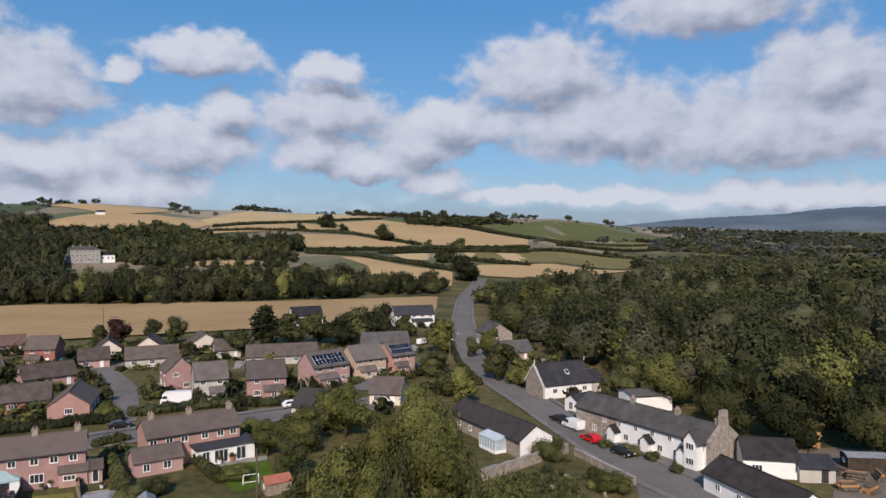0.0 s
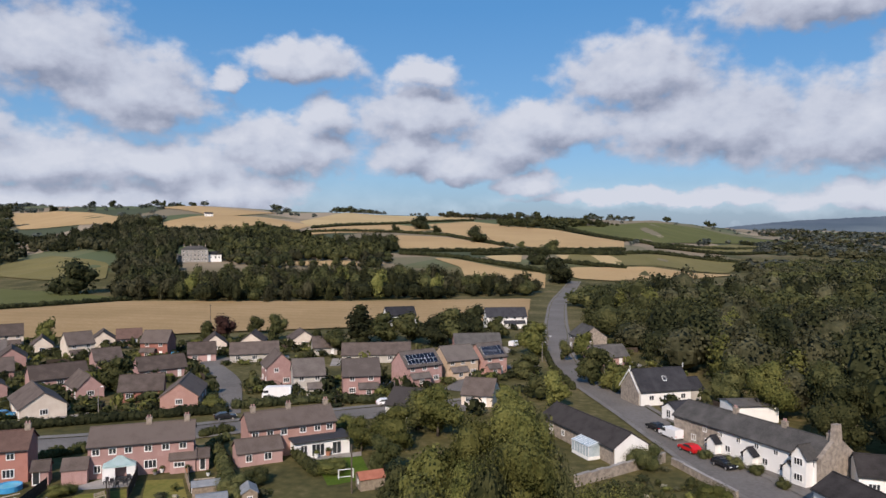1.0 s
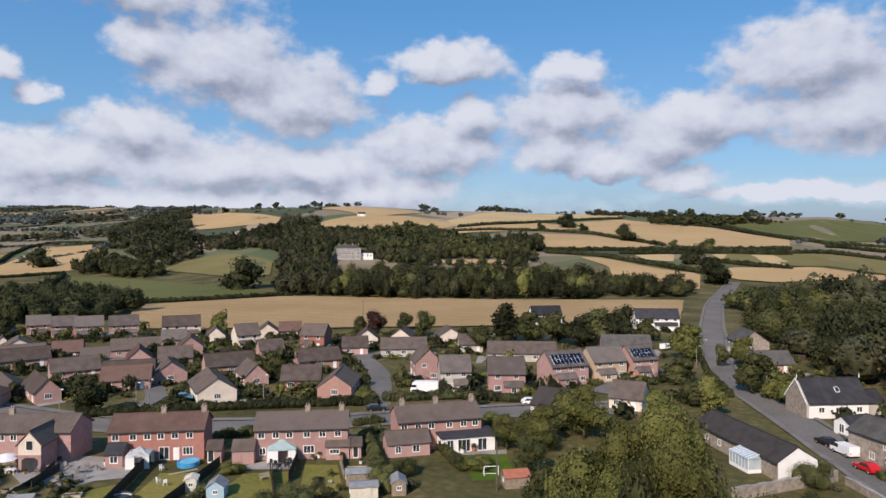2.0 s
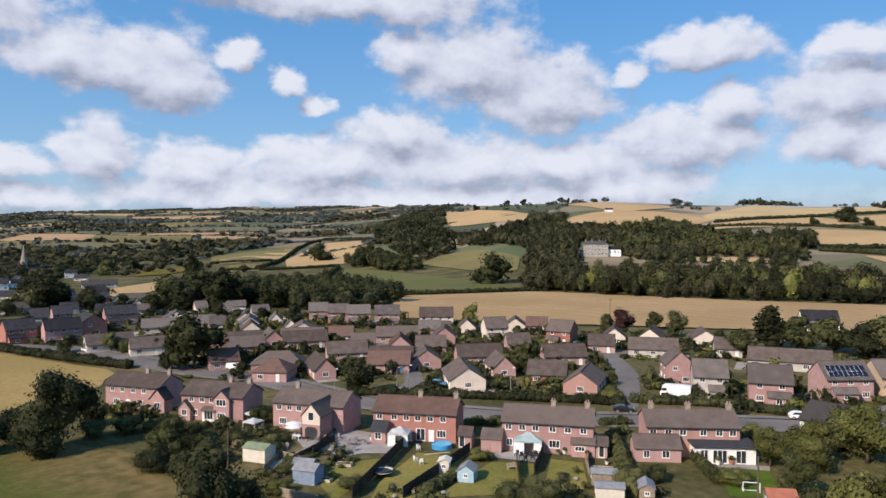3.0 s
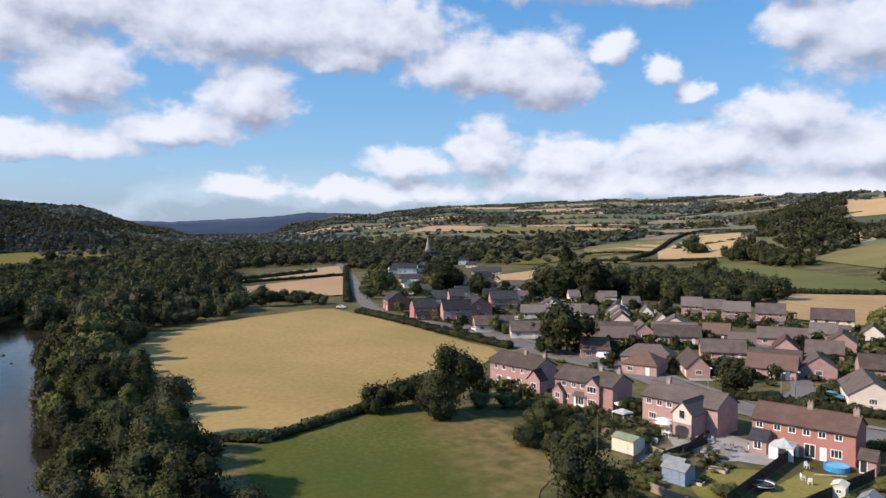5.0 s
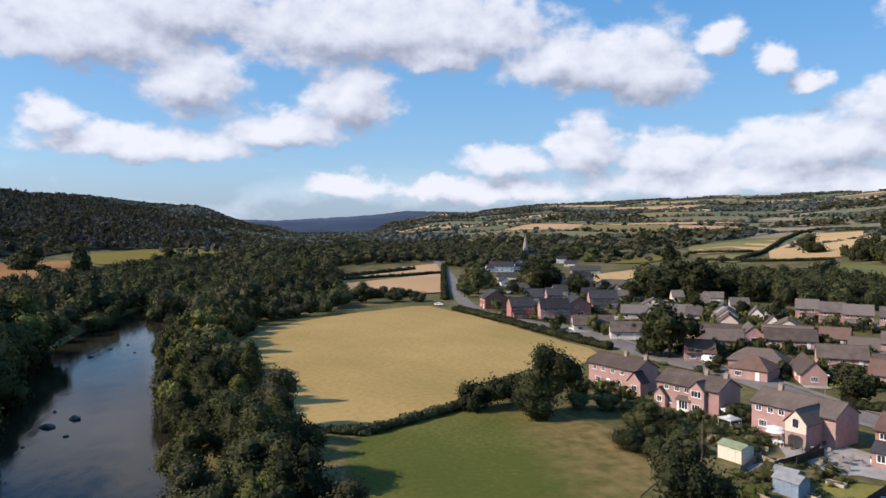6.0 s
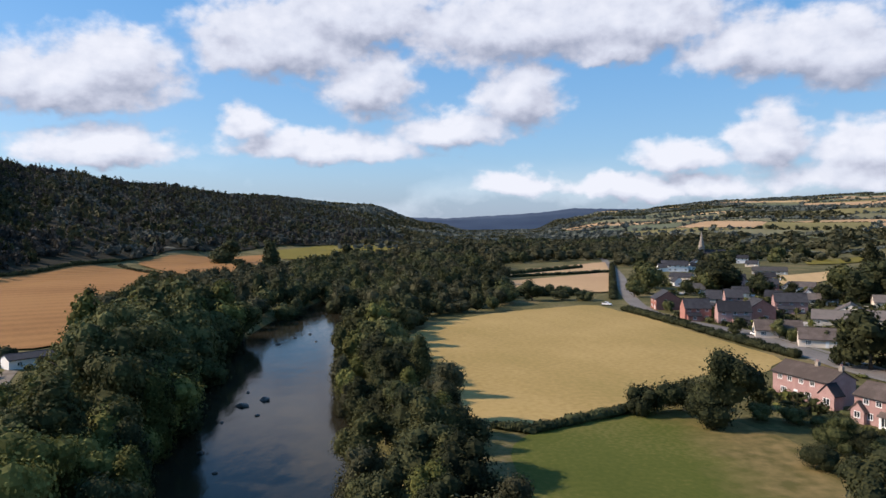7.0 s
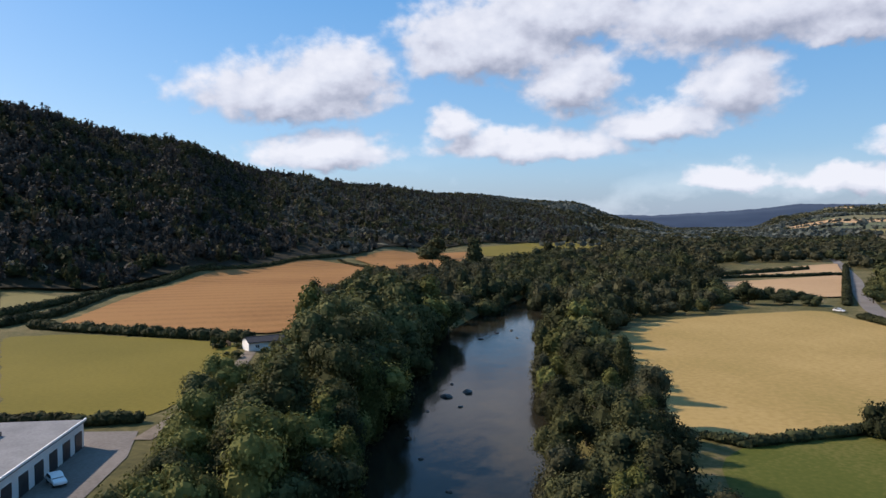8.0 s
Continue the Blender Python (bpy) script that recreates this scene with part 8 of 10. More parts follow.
tree(-11.1, 167.2, 1.5, 1.25, "round_a", LEAF_LIGHT, "mid", "light yellow-green leafy tree among the houses", 66)
tree(-75.5, 236.1, 4.9, 1.45, "tall_b", LEAF, "mid", "broad leafy green tree among the houses", 276)
tree(-141.7, 216.4, 3.1, 1.25, "round_a", LEAF, "mid", "broad leafy green tree among the houses", 315)
tree(-172.2, 104.6, 15.0, 1.21, "round_a", LEAF_DARK, "mid", "dark green leafy tree among the houses", 207)
tree(-177.9, 101.3, 8.8, 0.95, "round_b", LEAF_DARK, "mid", "dark green leafy tree among the houses", 256)
tree(-116.1, 111.4, 8.7, 1.07, "round_c", LEAF_DARK, "mid", "dark green leafy tree among the houses", 132)
tree(-99.6, 156.7, 8.3, 1.05, "round_b", LEAF, "mid", "broad leafy green tree among the houses", 287)
tree(-107.8, 145.1, 3.6, 1.25, "round_a", LEAF, "mid", "broad leafy green tree among the houses", 45)
tree(-211.9, 170.0, 7.6, 1.25, "round_a", LEAF_DARK, "mid", "dark green leafy tree among the houses", 230)
tree(-151.8, 104.8, 4.4, 1.25, "round_a", LEAF_DARK, "mid", "dark green leafy tree among the houses", 300)
tree(-68.2, 142.7, 2.9, 1.70, "bush_a", LEAF_LIGHT, "mid", "rounded garden shrub with dense leaves", 146, name="shrub", category="shrub")
tree(-124.3, 50.0, 14.2, 0.99, "round_a", LEAF_DARK, "near", "dark green leafy tree among the houses", 267)
tree(-124.3, 46.8, 9.7, 1.02, "round_b", LEAF_DARK, "near", "dark green leafy tree among the houses", 344)
tree(-137.0, 61.0, 6.3, 1.15, "round_c", LEAF, "mid", "broad leafy green tree among the houses", 107)
tree(-133.2, 41.5, 7.6, 0.90, "bush_a", LEAF_DARK, "mid", "rounded garden shrub with dense leaves", 35, name="shrub", category="shrub")
tree(-132.6, 37.2, 6.5, 0.89, "bush_b", LEAF_DARK, "mid", "rounded garden shrub with dense leaves", 235, name="shrub", category="shrub")
tree(-136.0, 46.6, 7.0, 0.86, "bush_a", LEAF_DARK, "mid", "rounded garden shrub with dense leaves", 140, name="shrub", category="shrub")
tree(-109.5, 61.4, 6.1, 1.25, "round_b", LEAF, "near", "broad leafy green tree among the houses", 342)
tree(-101.8, 54.7, 4.9, 1.03, "bush_a", LEAF_DARK, "near", "rounded garden shrub with dense leaves", 218, name="shrub", category="shrub")
tree(-107.1, 64.6, 4.3, 1.25, "round_a", LEAF_DARK, "near", "dark green leafy tree among the houses", 55)
tree(-126.0, 62.9, 3.9, 1.27, "bush_b", LEAF, "mid", "rounded garden shrub with dense leaves", 202, name="shrub", category="shrub")
tree(-128.1, 57.7, 3.7, 1.07, "bush_a", LEAF, "mid", "rounded garden shrub with dense leaves", 152, name="shrub", category="shrub")
tree(-98.1, 57.6, 3.7, 1.30, "bush_b", LEAF_DARK, "near", "rounded garden shrub with dense leaves", 245, name="shrub", category="shrub")
tree(-85.0, 68.7, 3.4, 1.34, "bush_a", LEAF, "near", "rounded garden shrub with dense leaves", 230, name="shrub", category="shrub")
tree(-112.1, 82.6, 3.8, 1.27, "bush_a", LEAF, "mid", "rounded garden shrub with dense leaves", 205, name="shrub", category="shrub")
tree(-74.1, 47.5, 11.7, 0.98, "round_a", LEAF_DARK, "near", "large dark tree at the edge of the gardens", 135)
tree(-68.7, 48.3, 7.2, 0.49, "bush_a", LEAF_DARK, "near", "rounded garden shrub with dense leaves", 10, name="shrub", category="shrub")
tree(-67.6, 49.9, 6.7, 0.53, "bush_a", LEAF_DARK, "near", "rounded garden shrub with dense leaves", 40, name="shrub", category="shrub")
tree(-42.5, 94.1, 3.9, 1.12, "bush_a", LEAF, "near", "rounded garden shrub with dense leaves", 180, name="shrub", category="shrub")
tree(-41.0, 98.7, 2.8, 1.35, "bush_b", LEAF, "near", "rounded garden shrub with dense leaves", 295, name="shrub", category="shrub")
tree(-55.8, 108.9, 1.9, 1.36, "bush_b", LEAF_LIGHT, "near", "rounded garden shrub with dense leaves", 310, name="shrub", category="shrub")
tree(-49.4, 81.1, 3.7, 1.61, "bush_b", LEAF, "near", "rounded garden shrub with dense leaves", 230, name="shrub", category="shrub")
tree(-52.2, 78.1, 3.4, 1.17, "bush_b", LEAF, "near", "rounded garden shrub with dense leaves", 355, name="shrub", category="shrub")
tree(-97.6, 72.0, 3.2, 1.83, "bush_a", LEAF, "near", "rounded garden shrub with dense leaves", 275, name="shrub", category="shrub")
tree(-84.4, 68.7, 2.2, 2.05, "bush_a", LEAF, "near", "rounded garden shrub with dense leaves", 55, name="shrub", category="shrub")
tree(-72.7, 68.6, 2.4, 1.43, "bush_b", LEAF, "near", "rounded garden shrub with dense leaves", 170, name="shrub", category="shrub")
tree(-80.0, 60.9, 2.4, 1.43, "bush_a", LEAF_LIGHT, "near", "rounded garden shrub with dense leaves", 40, name="shrub", category="shrub")
tree(-108.0, 66.0, 3.5, 1.75, "bush_b", LEAF, "near", "rounded garden shrub with dense leaves", 55, name="shrub", category="shrub")
tree(-105.3, 71.4, 2.5, 1.74, "bush_b", LEAF, "near", "rounded garden shrub with dense leaves", 60, name="shrub", category="shrub")
tree(-99.0, 63.8, 2.8, 1.75, "bush_a", LEAF, "near", "rounded garden shrub with dense leaves", 0, name="shrub", category="shrub")
tree(-123.2, 66.6, 2.7, 1.79, "bush_a", LEAF, "mid", "rounded garden shrub with dense leaves", 15, name="shrub", category="shrub")
tree(-75.9, 56.0, 2.3, 1.44, "bush_a", LEAF, "near", "rounded garden shrub with dense leaves", 350, name="shrub", category="shrub")
tree(-66.2, 90.6, 2.1, 1.68, "bush_a", LEAF_LIGHT, "near", "rounded garden shrub with dense leaves", 298, name="shrub", category="shrub")
tree(-35.7, 130.0, 2.8, 1.68, "bush_b", LEAF_LIGHT, "near", "rounded garden shrub with dense leaves", 85, name="shrub", category="shrub")
tree(-31.9, 105.2, 2.3, 2.32, "bush_a", LEAF_LIGHT, "near", "rounded garden shrub with dense leaves", 20, name="shrub", category="shrub")
tree(-88, -65, 12.5, 1.0, "round_a", LEAF_LIGHT, "near", "light yellow-green tree beside the gravel track", 0)
tree(-75, -57, 11, 1.0, "round_b", LEAF_LIGHT, "near", "light yellow-green tree beside the gravel track", 67)
tree(-64, -51, 10, 1.0, "round_c", LEAF_LIGHT, "near", "light yellow-green tree beside the gravel track", 134)
tree(-100, -70, 12, 1.0, "round_b", LEAF, "near", "leafy tree between the track and the river", 201)
tree(-112, -75, 13, 0.95, "round_c", LEAF_LIGHT, "near", "leafy tree between the track and the river", 268)
tree(-123, -77, 9, 1.0, "round_a", LEAF, "near", "leafy tree between the track and the river", 335)
tree(-134, -80, 9, 0.95, "round_b", LEAF, "near", "leafy tree between the track and the river", 42)
tree(-94, -57, 13, 0.9, "round_c", LEAF, "near", "leafy tree between the track and the river", 310)
tree(-106, -62, 14, 0.9, "round_a", LEAF_LIGHT, "near", "leafy tree between the track and the river", 17)
tree(-53, -46, 9, 1.0, "round_a", LEAF, "near", "leafy tree between the track and the river", 84)
tree(-662.4, 573.3, 28.0, 1.23, "round_a", LEAF_DARK, "mid", "dark green leafy tree on the hillside", 85, z=-1.1)
tree(-180.0, 1089.9, 29.5, 1.25, "round_b", LEAF_DARK, "mid", "dark green leafy tree on the hillside", 18, z=44.5)
tree(-74.4, 891.3, 26.7, 1.06, "round_a", LEAF_DARK, "mid", "dark green leafy tree on the hillside", 69, z=25.3)
tree(17.5, 775.8, 18.6, 1.17, "round_b", LEAF, "mid", "broad leafy green tree on the hillside", 327, z=16.7)
tree(-204.9, 1016.0, 15.5, 1.00, "round_a", LEAF_DARK, "mid", "dark green leafy tree on the hillside", 145, z=42.2)
tree(-144.1, 1016.6, 16.1, 1.07, "round_a", LEAF_DARK, "mid", "dark green leafy tree on the hillside", 173, z=39.8)
tree(-16.6, 827.9, 10.9, 1.25, "round_c", LEAF, "mid", "broad leafy green tree on the hillside", 343, z=22.8)
tree(3.4, 667.9, 21.1, 1.25, "round_a", LEAF_DARK, "mid", "dark green leafy tree on the hillside", 290, z=7.6)
tree(17.4, 540.4, 24.8, 1.06, "round_b", LEAF_DARK, "mid", "dark green leafy tree on the hillside", 102, z=-3.3)
tree(-297.5, 422.3, 27.8, 1.25, "round_a", LEAF_DARK, "mid", "dark green leafy tree on the hillside", 250, z=-5.8)
tree(-39.9, 845.4, 8.0, 1.25, "round_a", LEAF_DARK, "mid", "dark green leafy tree on the hillside", 270, z=25.1)
tree(-730.8, 1311.5, 12.9, 0.78, "round_a", LEAF_DARK, "mid", "dark green leafy tree on the hillside", 310, z=100.2)
tree(-1048.0, 1417.2, 17.0, 1.25, "round_a", LEAF_DARK, "mid", "dark green leafy tree on the hillside", 171, z=94.7)
tree(-941.0, 1393.6, 16.4, 1.25, "round_b", LEAF_DARK, "mid", "dark green leafy tree on the hillside", 318, z=102.6)
tree(-909.0, 1417.2, 16.4, 1.25, "round_b", LEAF_DARK, "mid", "dark green leafy tree on the hillside", 326, z=105.3)
tree(-685.2, -213.2, 28.5, 1.25, "round_a", LEAF_DARK, "mid", "dark green leafy tree on the hillside", 32, z=-6.3)
tree(-522.9, -129.7, 32.3, 0.96, "tall_a", LEAF_DARK, "mid", "dark green leafy tree on the hillside", 157, z=-7.1)
tree(-771.7, -109.0, 20.2, 1.01, "round_a", LEAF_DARK, "mid", "dark green leafy tree on the hillside", 327, z=-4.5)
tree(-858.2, -91.4, 19.1, 1.16, "tall_a", LEAF_DARK, "mid", "dark green leafy tree on the hillside", 192, z=-8.6)
tree(-539.4, -156.0, 15.0, 1.25, "round_b", LEAF_DARK, "mid", "dark green leafy tree on the hillside", 260, z=-3.3)
tree(-333.4, 41.3, 9.8, 1.25, "round_a", LEAF_DARK, "mid", "dark green leafy tree among the houses", 194)
tree(-345.8, 30.1, 8.4, 1.25, "round_b", LEAF, "mid", "broad leafy green tree among the houses", 285)
tree(-336.3, 55.4, 6.0, 1.57, "bush_a", LEAF_DARK, "mid", "rounded garden shrub with dense leaves", 222, name="shrub", category="shrub")
tree(-334.6, 66.2, 5.5, 1.56, "bush_b", LEAF_DARK, "mid", "rounded garden shrub with dense leaves", 262, name="shrub", category="shrub")
tree(-362.8, 105.3, 15.0, 1.18, "round_a", LEAF, "mid", "broad leafy green tree among the houses", 240)
tree(-349.4, 94.0, 8.7, 1.25, "round_b", LEAF, "mid", "broad leafy green tree among the houses", 90)
tree(-390.8, 143.5, 13.0, 1.19, "round_a", LEAF_DARK, "mid", "dark green leafy tree among the houses", 220)
tree(-388.6, 156.1, 14.6, 1.18, "round_b", LEAF_DARK, "mid", "dark green leafy tree among the houses", 260)
tree(-354.0, 157.6, 10.4, 1.25, "round_a", LEAF_DARK, "mid", "dark green leafy tree among the houses", 60)
tree(-130.9, -73.2, 10.9, 1.16, "round_a", LEAF_LIGHT, "near", "light green leafy tree above the river bank", 325)
tree(-116.0, -69.0, 10.1, 1.19, "round_b", LEAF, "near", "light green leafy tree above the river bank", 110)
tree(-100.0, -62.7, 9.3, 1.24, "round_c", LEAF_LIGHT, "near", "light green leafy tree above the river bank", 80)
tree(-87.2, -58.4, 8.8, 1.28, "round_d", LEAF_LIGHT, "near", "light green leafy tree above the river bank", 40)
tree(-76.7, -56.0, 9.6, 1.07, "round_a", LEAF_LIGHT, "near", "light green leafy tree above the river bank", 165)
tree(-68.8, -54.9, 9.9, 0.95, "round_b", LEAF, "near", "light green leafy tree above the river bank", 105)
tree(-60.8, -52.0, 10.6, 0.85, "round_c", LEAF_LIGHT, "near", "light green leafy tree above the river bank", 55)
tree(-54.7, -49.8, 10.8, 0.77, "round_d", LEAF, "near", "light green leafy tree above the river bank", 190)
tree(-51.2, -49.2, 11.1, 0.66, "round_a", LEAF_LIGHT, "near", "light green leafy tree above the river bank", 150)
tree(-64.1, -47.9, 11.7, 0.77, "round_b", LEAF_LIGHT, "near", "light green leafy tree above the river bank", 330)
tree(-57.3, -46.8, 12.4, 0.73, "round_c", LEAF_LIGHT, "near", "light green leafy tree above the river bank", 270)
tree(-74.7, -50.1, 9.1, 1.11, "round_d", LEAF, "near", "light green leafy tree above the river bank", 40)
tree(-395.3, 113.5, 16.5, 1.25, "round_a", LEAF, "mid", "broad leafy green tree among the houses", 185)
tree(-420.3, 115.9, 15.3, 1.06, "round_b", LEAF_DARK, "mid", "dark green leafy tree on the hillside", 321, z=-3.4)
tree(-364.7, 144.1, 18.2, 1.25, "round_b", LEAF_DARK, "mid", "dark green leafy tree among the houses", 126)
tree(-368.1, 138.5, 12.2, 1.20, "round_a", LEAF, "mid", "broad leafy green tree among the houses", 69)
tree(-355.2, 160.0, 10.9, 1.20, "round_a", LEAF_DARK, "mid", "dark green leafy tree among the houses", 149)
tree(-336.7, 165.5, 8.2, 1.25, "round_c", LEAF_DARK, "mid", "dark green leafy tree among the houses", 307)
tree(-307.8, 168.0, 9.9, 1.25, "round_b", LEAF_DARK, "mid", "dark green leafy tree among the houses", 196)
tree(-727.0, 305.0, 19.4, 1.25, "round_a", LEAF_DARK, "mid", "dark green leafy tree on the hillside", 90, z=-4.3)
tree(-662.0, 311.9, 19.6, 1.05, "round_b", LEAF, "mid", "broad leafy green tree on the hillside", 332, z=-4.3)
tree(-695.3, 353.2, 20.9, 0.77, "round_a", LEAF_DARK, "mid", "dark green leafy tree on the hillside", 217, z=-4.6)
tree(-534.2, 323.0, 27.0, 0.97, "tall_a", LEAF_DARK, "mid", "dark green leafy tree on the hillside", 175, z=-5.9)
tree(-376.9, 151.0, 13.6, 0.95, "round_c", LEAF_DARK, "mid", "dark green leafy tree among the houses", 304)
tree(-355.2, 122.6, 9.0, 0.76, "bush_a", LEAF_DARK, "mid", "rounded garden shrub with dense leaves", 280, name="shrub", category="shrub")
tree(-281.4, 103.2, 7.7, 0.95, "round_a", LEAF_DARK, "mid", "dark green leafy tree among the houses", 95)
tree(-229.1, 95.5, 6.0, 1.16, "round_b", LEAF_DARK, "mid", "dark green leafy tree among the houses", 300)
tree(-220.4, 105.0, 6.3, 1.08, "round_a", LEAF, "mid", "broad leafy green tree among the houses", 96)
tree(-288.1, 91.9, 6.0, 0.78, "bush_b", LEAF, "mid", "rounded garden shrub with dense leaves", 220, name="shrub", category="shrub")
tree(-260.8, 138.2, 4.8, 1.16, "round_a", LEAF, "mid", "broad leafy green tree among the houses", 265)
tree(-260.7, 170.7, 8.0, 1.09, "round_b", LEAF_DARK, "mid", "dark green leafy tree among the houses", 112)
tree(-243.9, 166.8, 5.9, 1.25, "round_a", LEAF, "mid", "broad leafy green tree among the houses", 45)
tree(-245.0, 180.7, 6.3, 1.17, "round_c", LEAF_DARK, "mid", "dark green leafy tree among the houses", 226)
tree(-238.8, 191.1, 6.8, 1.25, "round_a", LEAF_DARK, "mid", "dark green leafy tree among the houses", 276)
tree(-213.6, 122.1, 7.0, 0.86, "round_b", LEAF, "mid", "broad leafy green tree among the houses", 275)
tree(-213.5, 106.6, 5.0, 0.86, "bush_a", LEAF, "mid", "rounded garden shrub with dense leaves", 271, name="shrub", category="shrub")
tree(-205.2, 110.9, 4.7, 1.11, "round_a", LEAF_DARK, "mid", "dark green leafy tree among the houses", 355)
tree(-328.1, 185.9, 17.3, 1.22, "round_a", LEAF, "mid", "broad leafy green tree among the houses", 117)
tree(-314.7, 190.2, 20.1, 1.19, "round_b", LEAF_DARK, "mid", "dark green leafy tree among the houses", 5)
tree(-300.4, 196.8, 19.9, 1.18, "round_c", LEAF_DARK, "mid", "dark green leafy tree among the houses", 263)
tree(-311.7, 213.2, 14.8, 1.25, "round_a", LEAF, "mid", "broad leafy green tree among the houses", 42)
tree(-299.5, 215.5, 13.6, 1.25, "round_b", LEAF_DARK, "mid", "dark green leafy tree among the houses", 105)
tree(-287.9, 217.7, 14.7, 1.25, "round_c", LEAF_DARK, "mid", "dark green leafy tree among the houses", 168)
tree(-297.0, 237.6, 12.4, 1.25, "round_a", LEAF, "mid", "broad leafy green tree among the houses", 317)
tree(-310.9, 196.5, 16.0, 1.25, "round_b", LEAF_DARK, "mid", "dark green leafy tree among the houses", 210)
tree(-309.3, 181.9, 15.3, 1.09, "round_c", LEAF_DARK, "mid", "dark green leafy tree among the houses", 203)
tree(-292.4, 245.4, 11.2, 1.25, "round_a", LEAF, "mid", "broad leafy green tree among the houses", 347)


# ---- trees of the river banks ----


tree(-63.1, -6.9, 7.8, 1.05, "round_d", LEAF_DARK, "near", "leafy riverside tree beside the wheat field", 327, group="trees of the river bank")
tree(-63.0, 1.7, 11.3, 1.01, "round_c", LEAF_DULL, "near", "leafy riverside tree beside the wheat field", 36, group="trees of the river bank")
tree(-65.9, 5.9, 9.9, 0.98, "round_d", LEAF_DARK, "near", "leafy riverside tree beside the wheat field", 140, group="trees of the river bank")
tree(-72.0, -6.7, 11.5, 0.83, "round_b", LEAF, "near", "leafy riverside tree beside the wheat field", 282, group="trees of the river bank")
tree(-74.9, -0.6, 9.3, 0.86, "round_b", LEAF_DARK, "near", "leafy riverside tree beside the wheat field", 88, group="trees of the river bank")
tree(-77.3, 6.8, 8.7, 0.97, "round_c", LEAF_DULL, "near", "leafy riverside tree beside the wheat field", 338, group="trees of the river bank")
tree(-81.9, -7.4, 10.7, 0.97, "round_c", LEAF_DARK, "near", "leafy riverside tree beside the wheat field", 88, group="trees of the river bank")
tree(-79.7, -1.1, 9.6, 0.81, "round_b", LEAF_LIGHT, "near", "leafy riverside tree beside the wheat field", 144, group="trees of the river bank")
tree(-82.8, 2.8, 11.7, 0.89, "round_c", LEAF_DARK, "near", "leafy riverside tree beside the wheat field", 177, group="trees of the river bank")
tree(-87.9, -10.5, 9.4, 1.00, "round_b", LEAF, "near", "leafy riverside tree beside the wheat field", 279, group="trees of the river bank")
tree(-91.0, -3.1, 11.1, 1.08, "round_c", LEAF_DARK, "near", "leafy riverside tree beside the wheat field", 45, group="trees of the river bank")
tree(-88.5, 0.4, 10.0, 1.07, "tall_a", LEAF, "near", "leafy riverside tree beside the wheat field", 302, group="trees of the river bank")
tree(-98.4, -11.9, 10.4, 1.00, "round_c", LEAF_DULL, "near", "leafy riverside tree beside the wheat field", 279, group="trees of the river bank")
tree(-98.9, -2.4, 12.9, 0.94, "round_d", LEAF, "near", "leafy riverside tree beside the wheat field", 301, group="trees of the river bank")
tree(-102.0, 2.2, 10.5, 0.97, "round_a", LEAF_DARK, "near", "leafy riverside tree beside the wheat field", 249, group="trees of the river bank")
tree(-111.3, -13.4, 10.9, 0.92, "round_d", LEAF, "near", "leafy riverside tree beside the wheat field", 61, group="trees of the river bank")
tree(-113.3, -6.2, 11.0, 0.99, "round_d", LEAF_DARK, "near", "leafy riverside tree beside the wheat field", 334, group="trees of the river bank")
tree(-112.1, -0.5, 9.5, 0.92, "tall_a", LEAF_LIGHT, "near", "leafy riverside tree beside the wheat field", 220, group="trees of the river bank")
tree(-120.0, -10.2, 10.6, 0.99, "round_c", LEAF_DARK, "near", "leafy riverside tree beside the wheat field", 57, group="trees of the river bank")
tree(-118.6, -6.8, 10.3, 1.01, "round_d", LEAF, "near", "leafy riverside tree beside the wheat field", 214, group="trees of the river bank")
tree(-119.3, -0.3, 9.2, 0.88, "round_b", LEAF_DARK, "near", "leafy riverside tree beside the wheat field", 339, group="trees of the river bank")
tree(-125.6, -14.7, 8.8, 1.05, "tall_a", LEAF, "near", "leafy riverside tree beside the wheat field", 262, group="trees of the river bank")
tree(-128.5, -10.2, 8.8, 1.02, "round_a", LEAF_DARK, "near", "leafy riverside tree beside the wheat field", 345, group="trees of the river bank")
tree(-127.5, -0.2, 12.0, 0.82, "round_b", LEAF_DULL, "near", "leafy riverside tree beside the wheat field", 349, group="trees of the river bank")
tree(-132.4, -16.3, 11.3, 0.93, "tall_a", LEAF_DARK, "near", "leafy riverside tree beside the wheat field", 327, group="trees of the river bank")
tree(-134.7, -12.9, 8.9, 0.89, "round_b", LEAF, "near", "leafy riverside tree beside the wheat field", 136, group="trees of the river bank")
tree(-138.0, -7.3, 8.4, 0.99, "tall_a", LEAF_LIGHT, "near", "leafy riverside tree beside the wheat field", 87, group="trees of the river bank")
tree(-144.3, -20.1, 8.3, 0.98, "round_c", LEAF_DULL, "near", "leafy riverside tree beside the wheat field", 299, group="trees of the river bank")
tree(-143.4, -10.7, 11.2, 0.95, "round_a", LEAF_DARK, "near", "leafy riverside tree beside the wheat field", 276, group="trees of the river bank")
tree(-147.8, -5.3, 13.2, 0.81, "tall_a", LEAF, "near", "leafy riverside tree beside the wheat field", 269, group="trees of the river bank")
tree(-148.6, -20.5, 10.0, 0.82, "round_c", LEAF_LIGHT, "near", "leafy riverside tree beside the wheat field", 206, group="trees of the river bank")
tree(-149.9, -14.1, 10.0, 0.84, "round_d", LEAF, "near", "leafy riverside tree beside the wheat field", 126, group="trees of the river bank")
tree(-150.6, -8.6, 11.0, 0.99, "round_d", LEAF_DARK, "near", "leafy riverside tree beside the wheat field", 137, group="trees of the river bank")
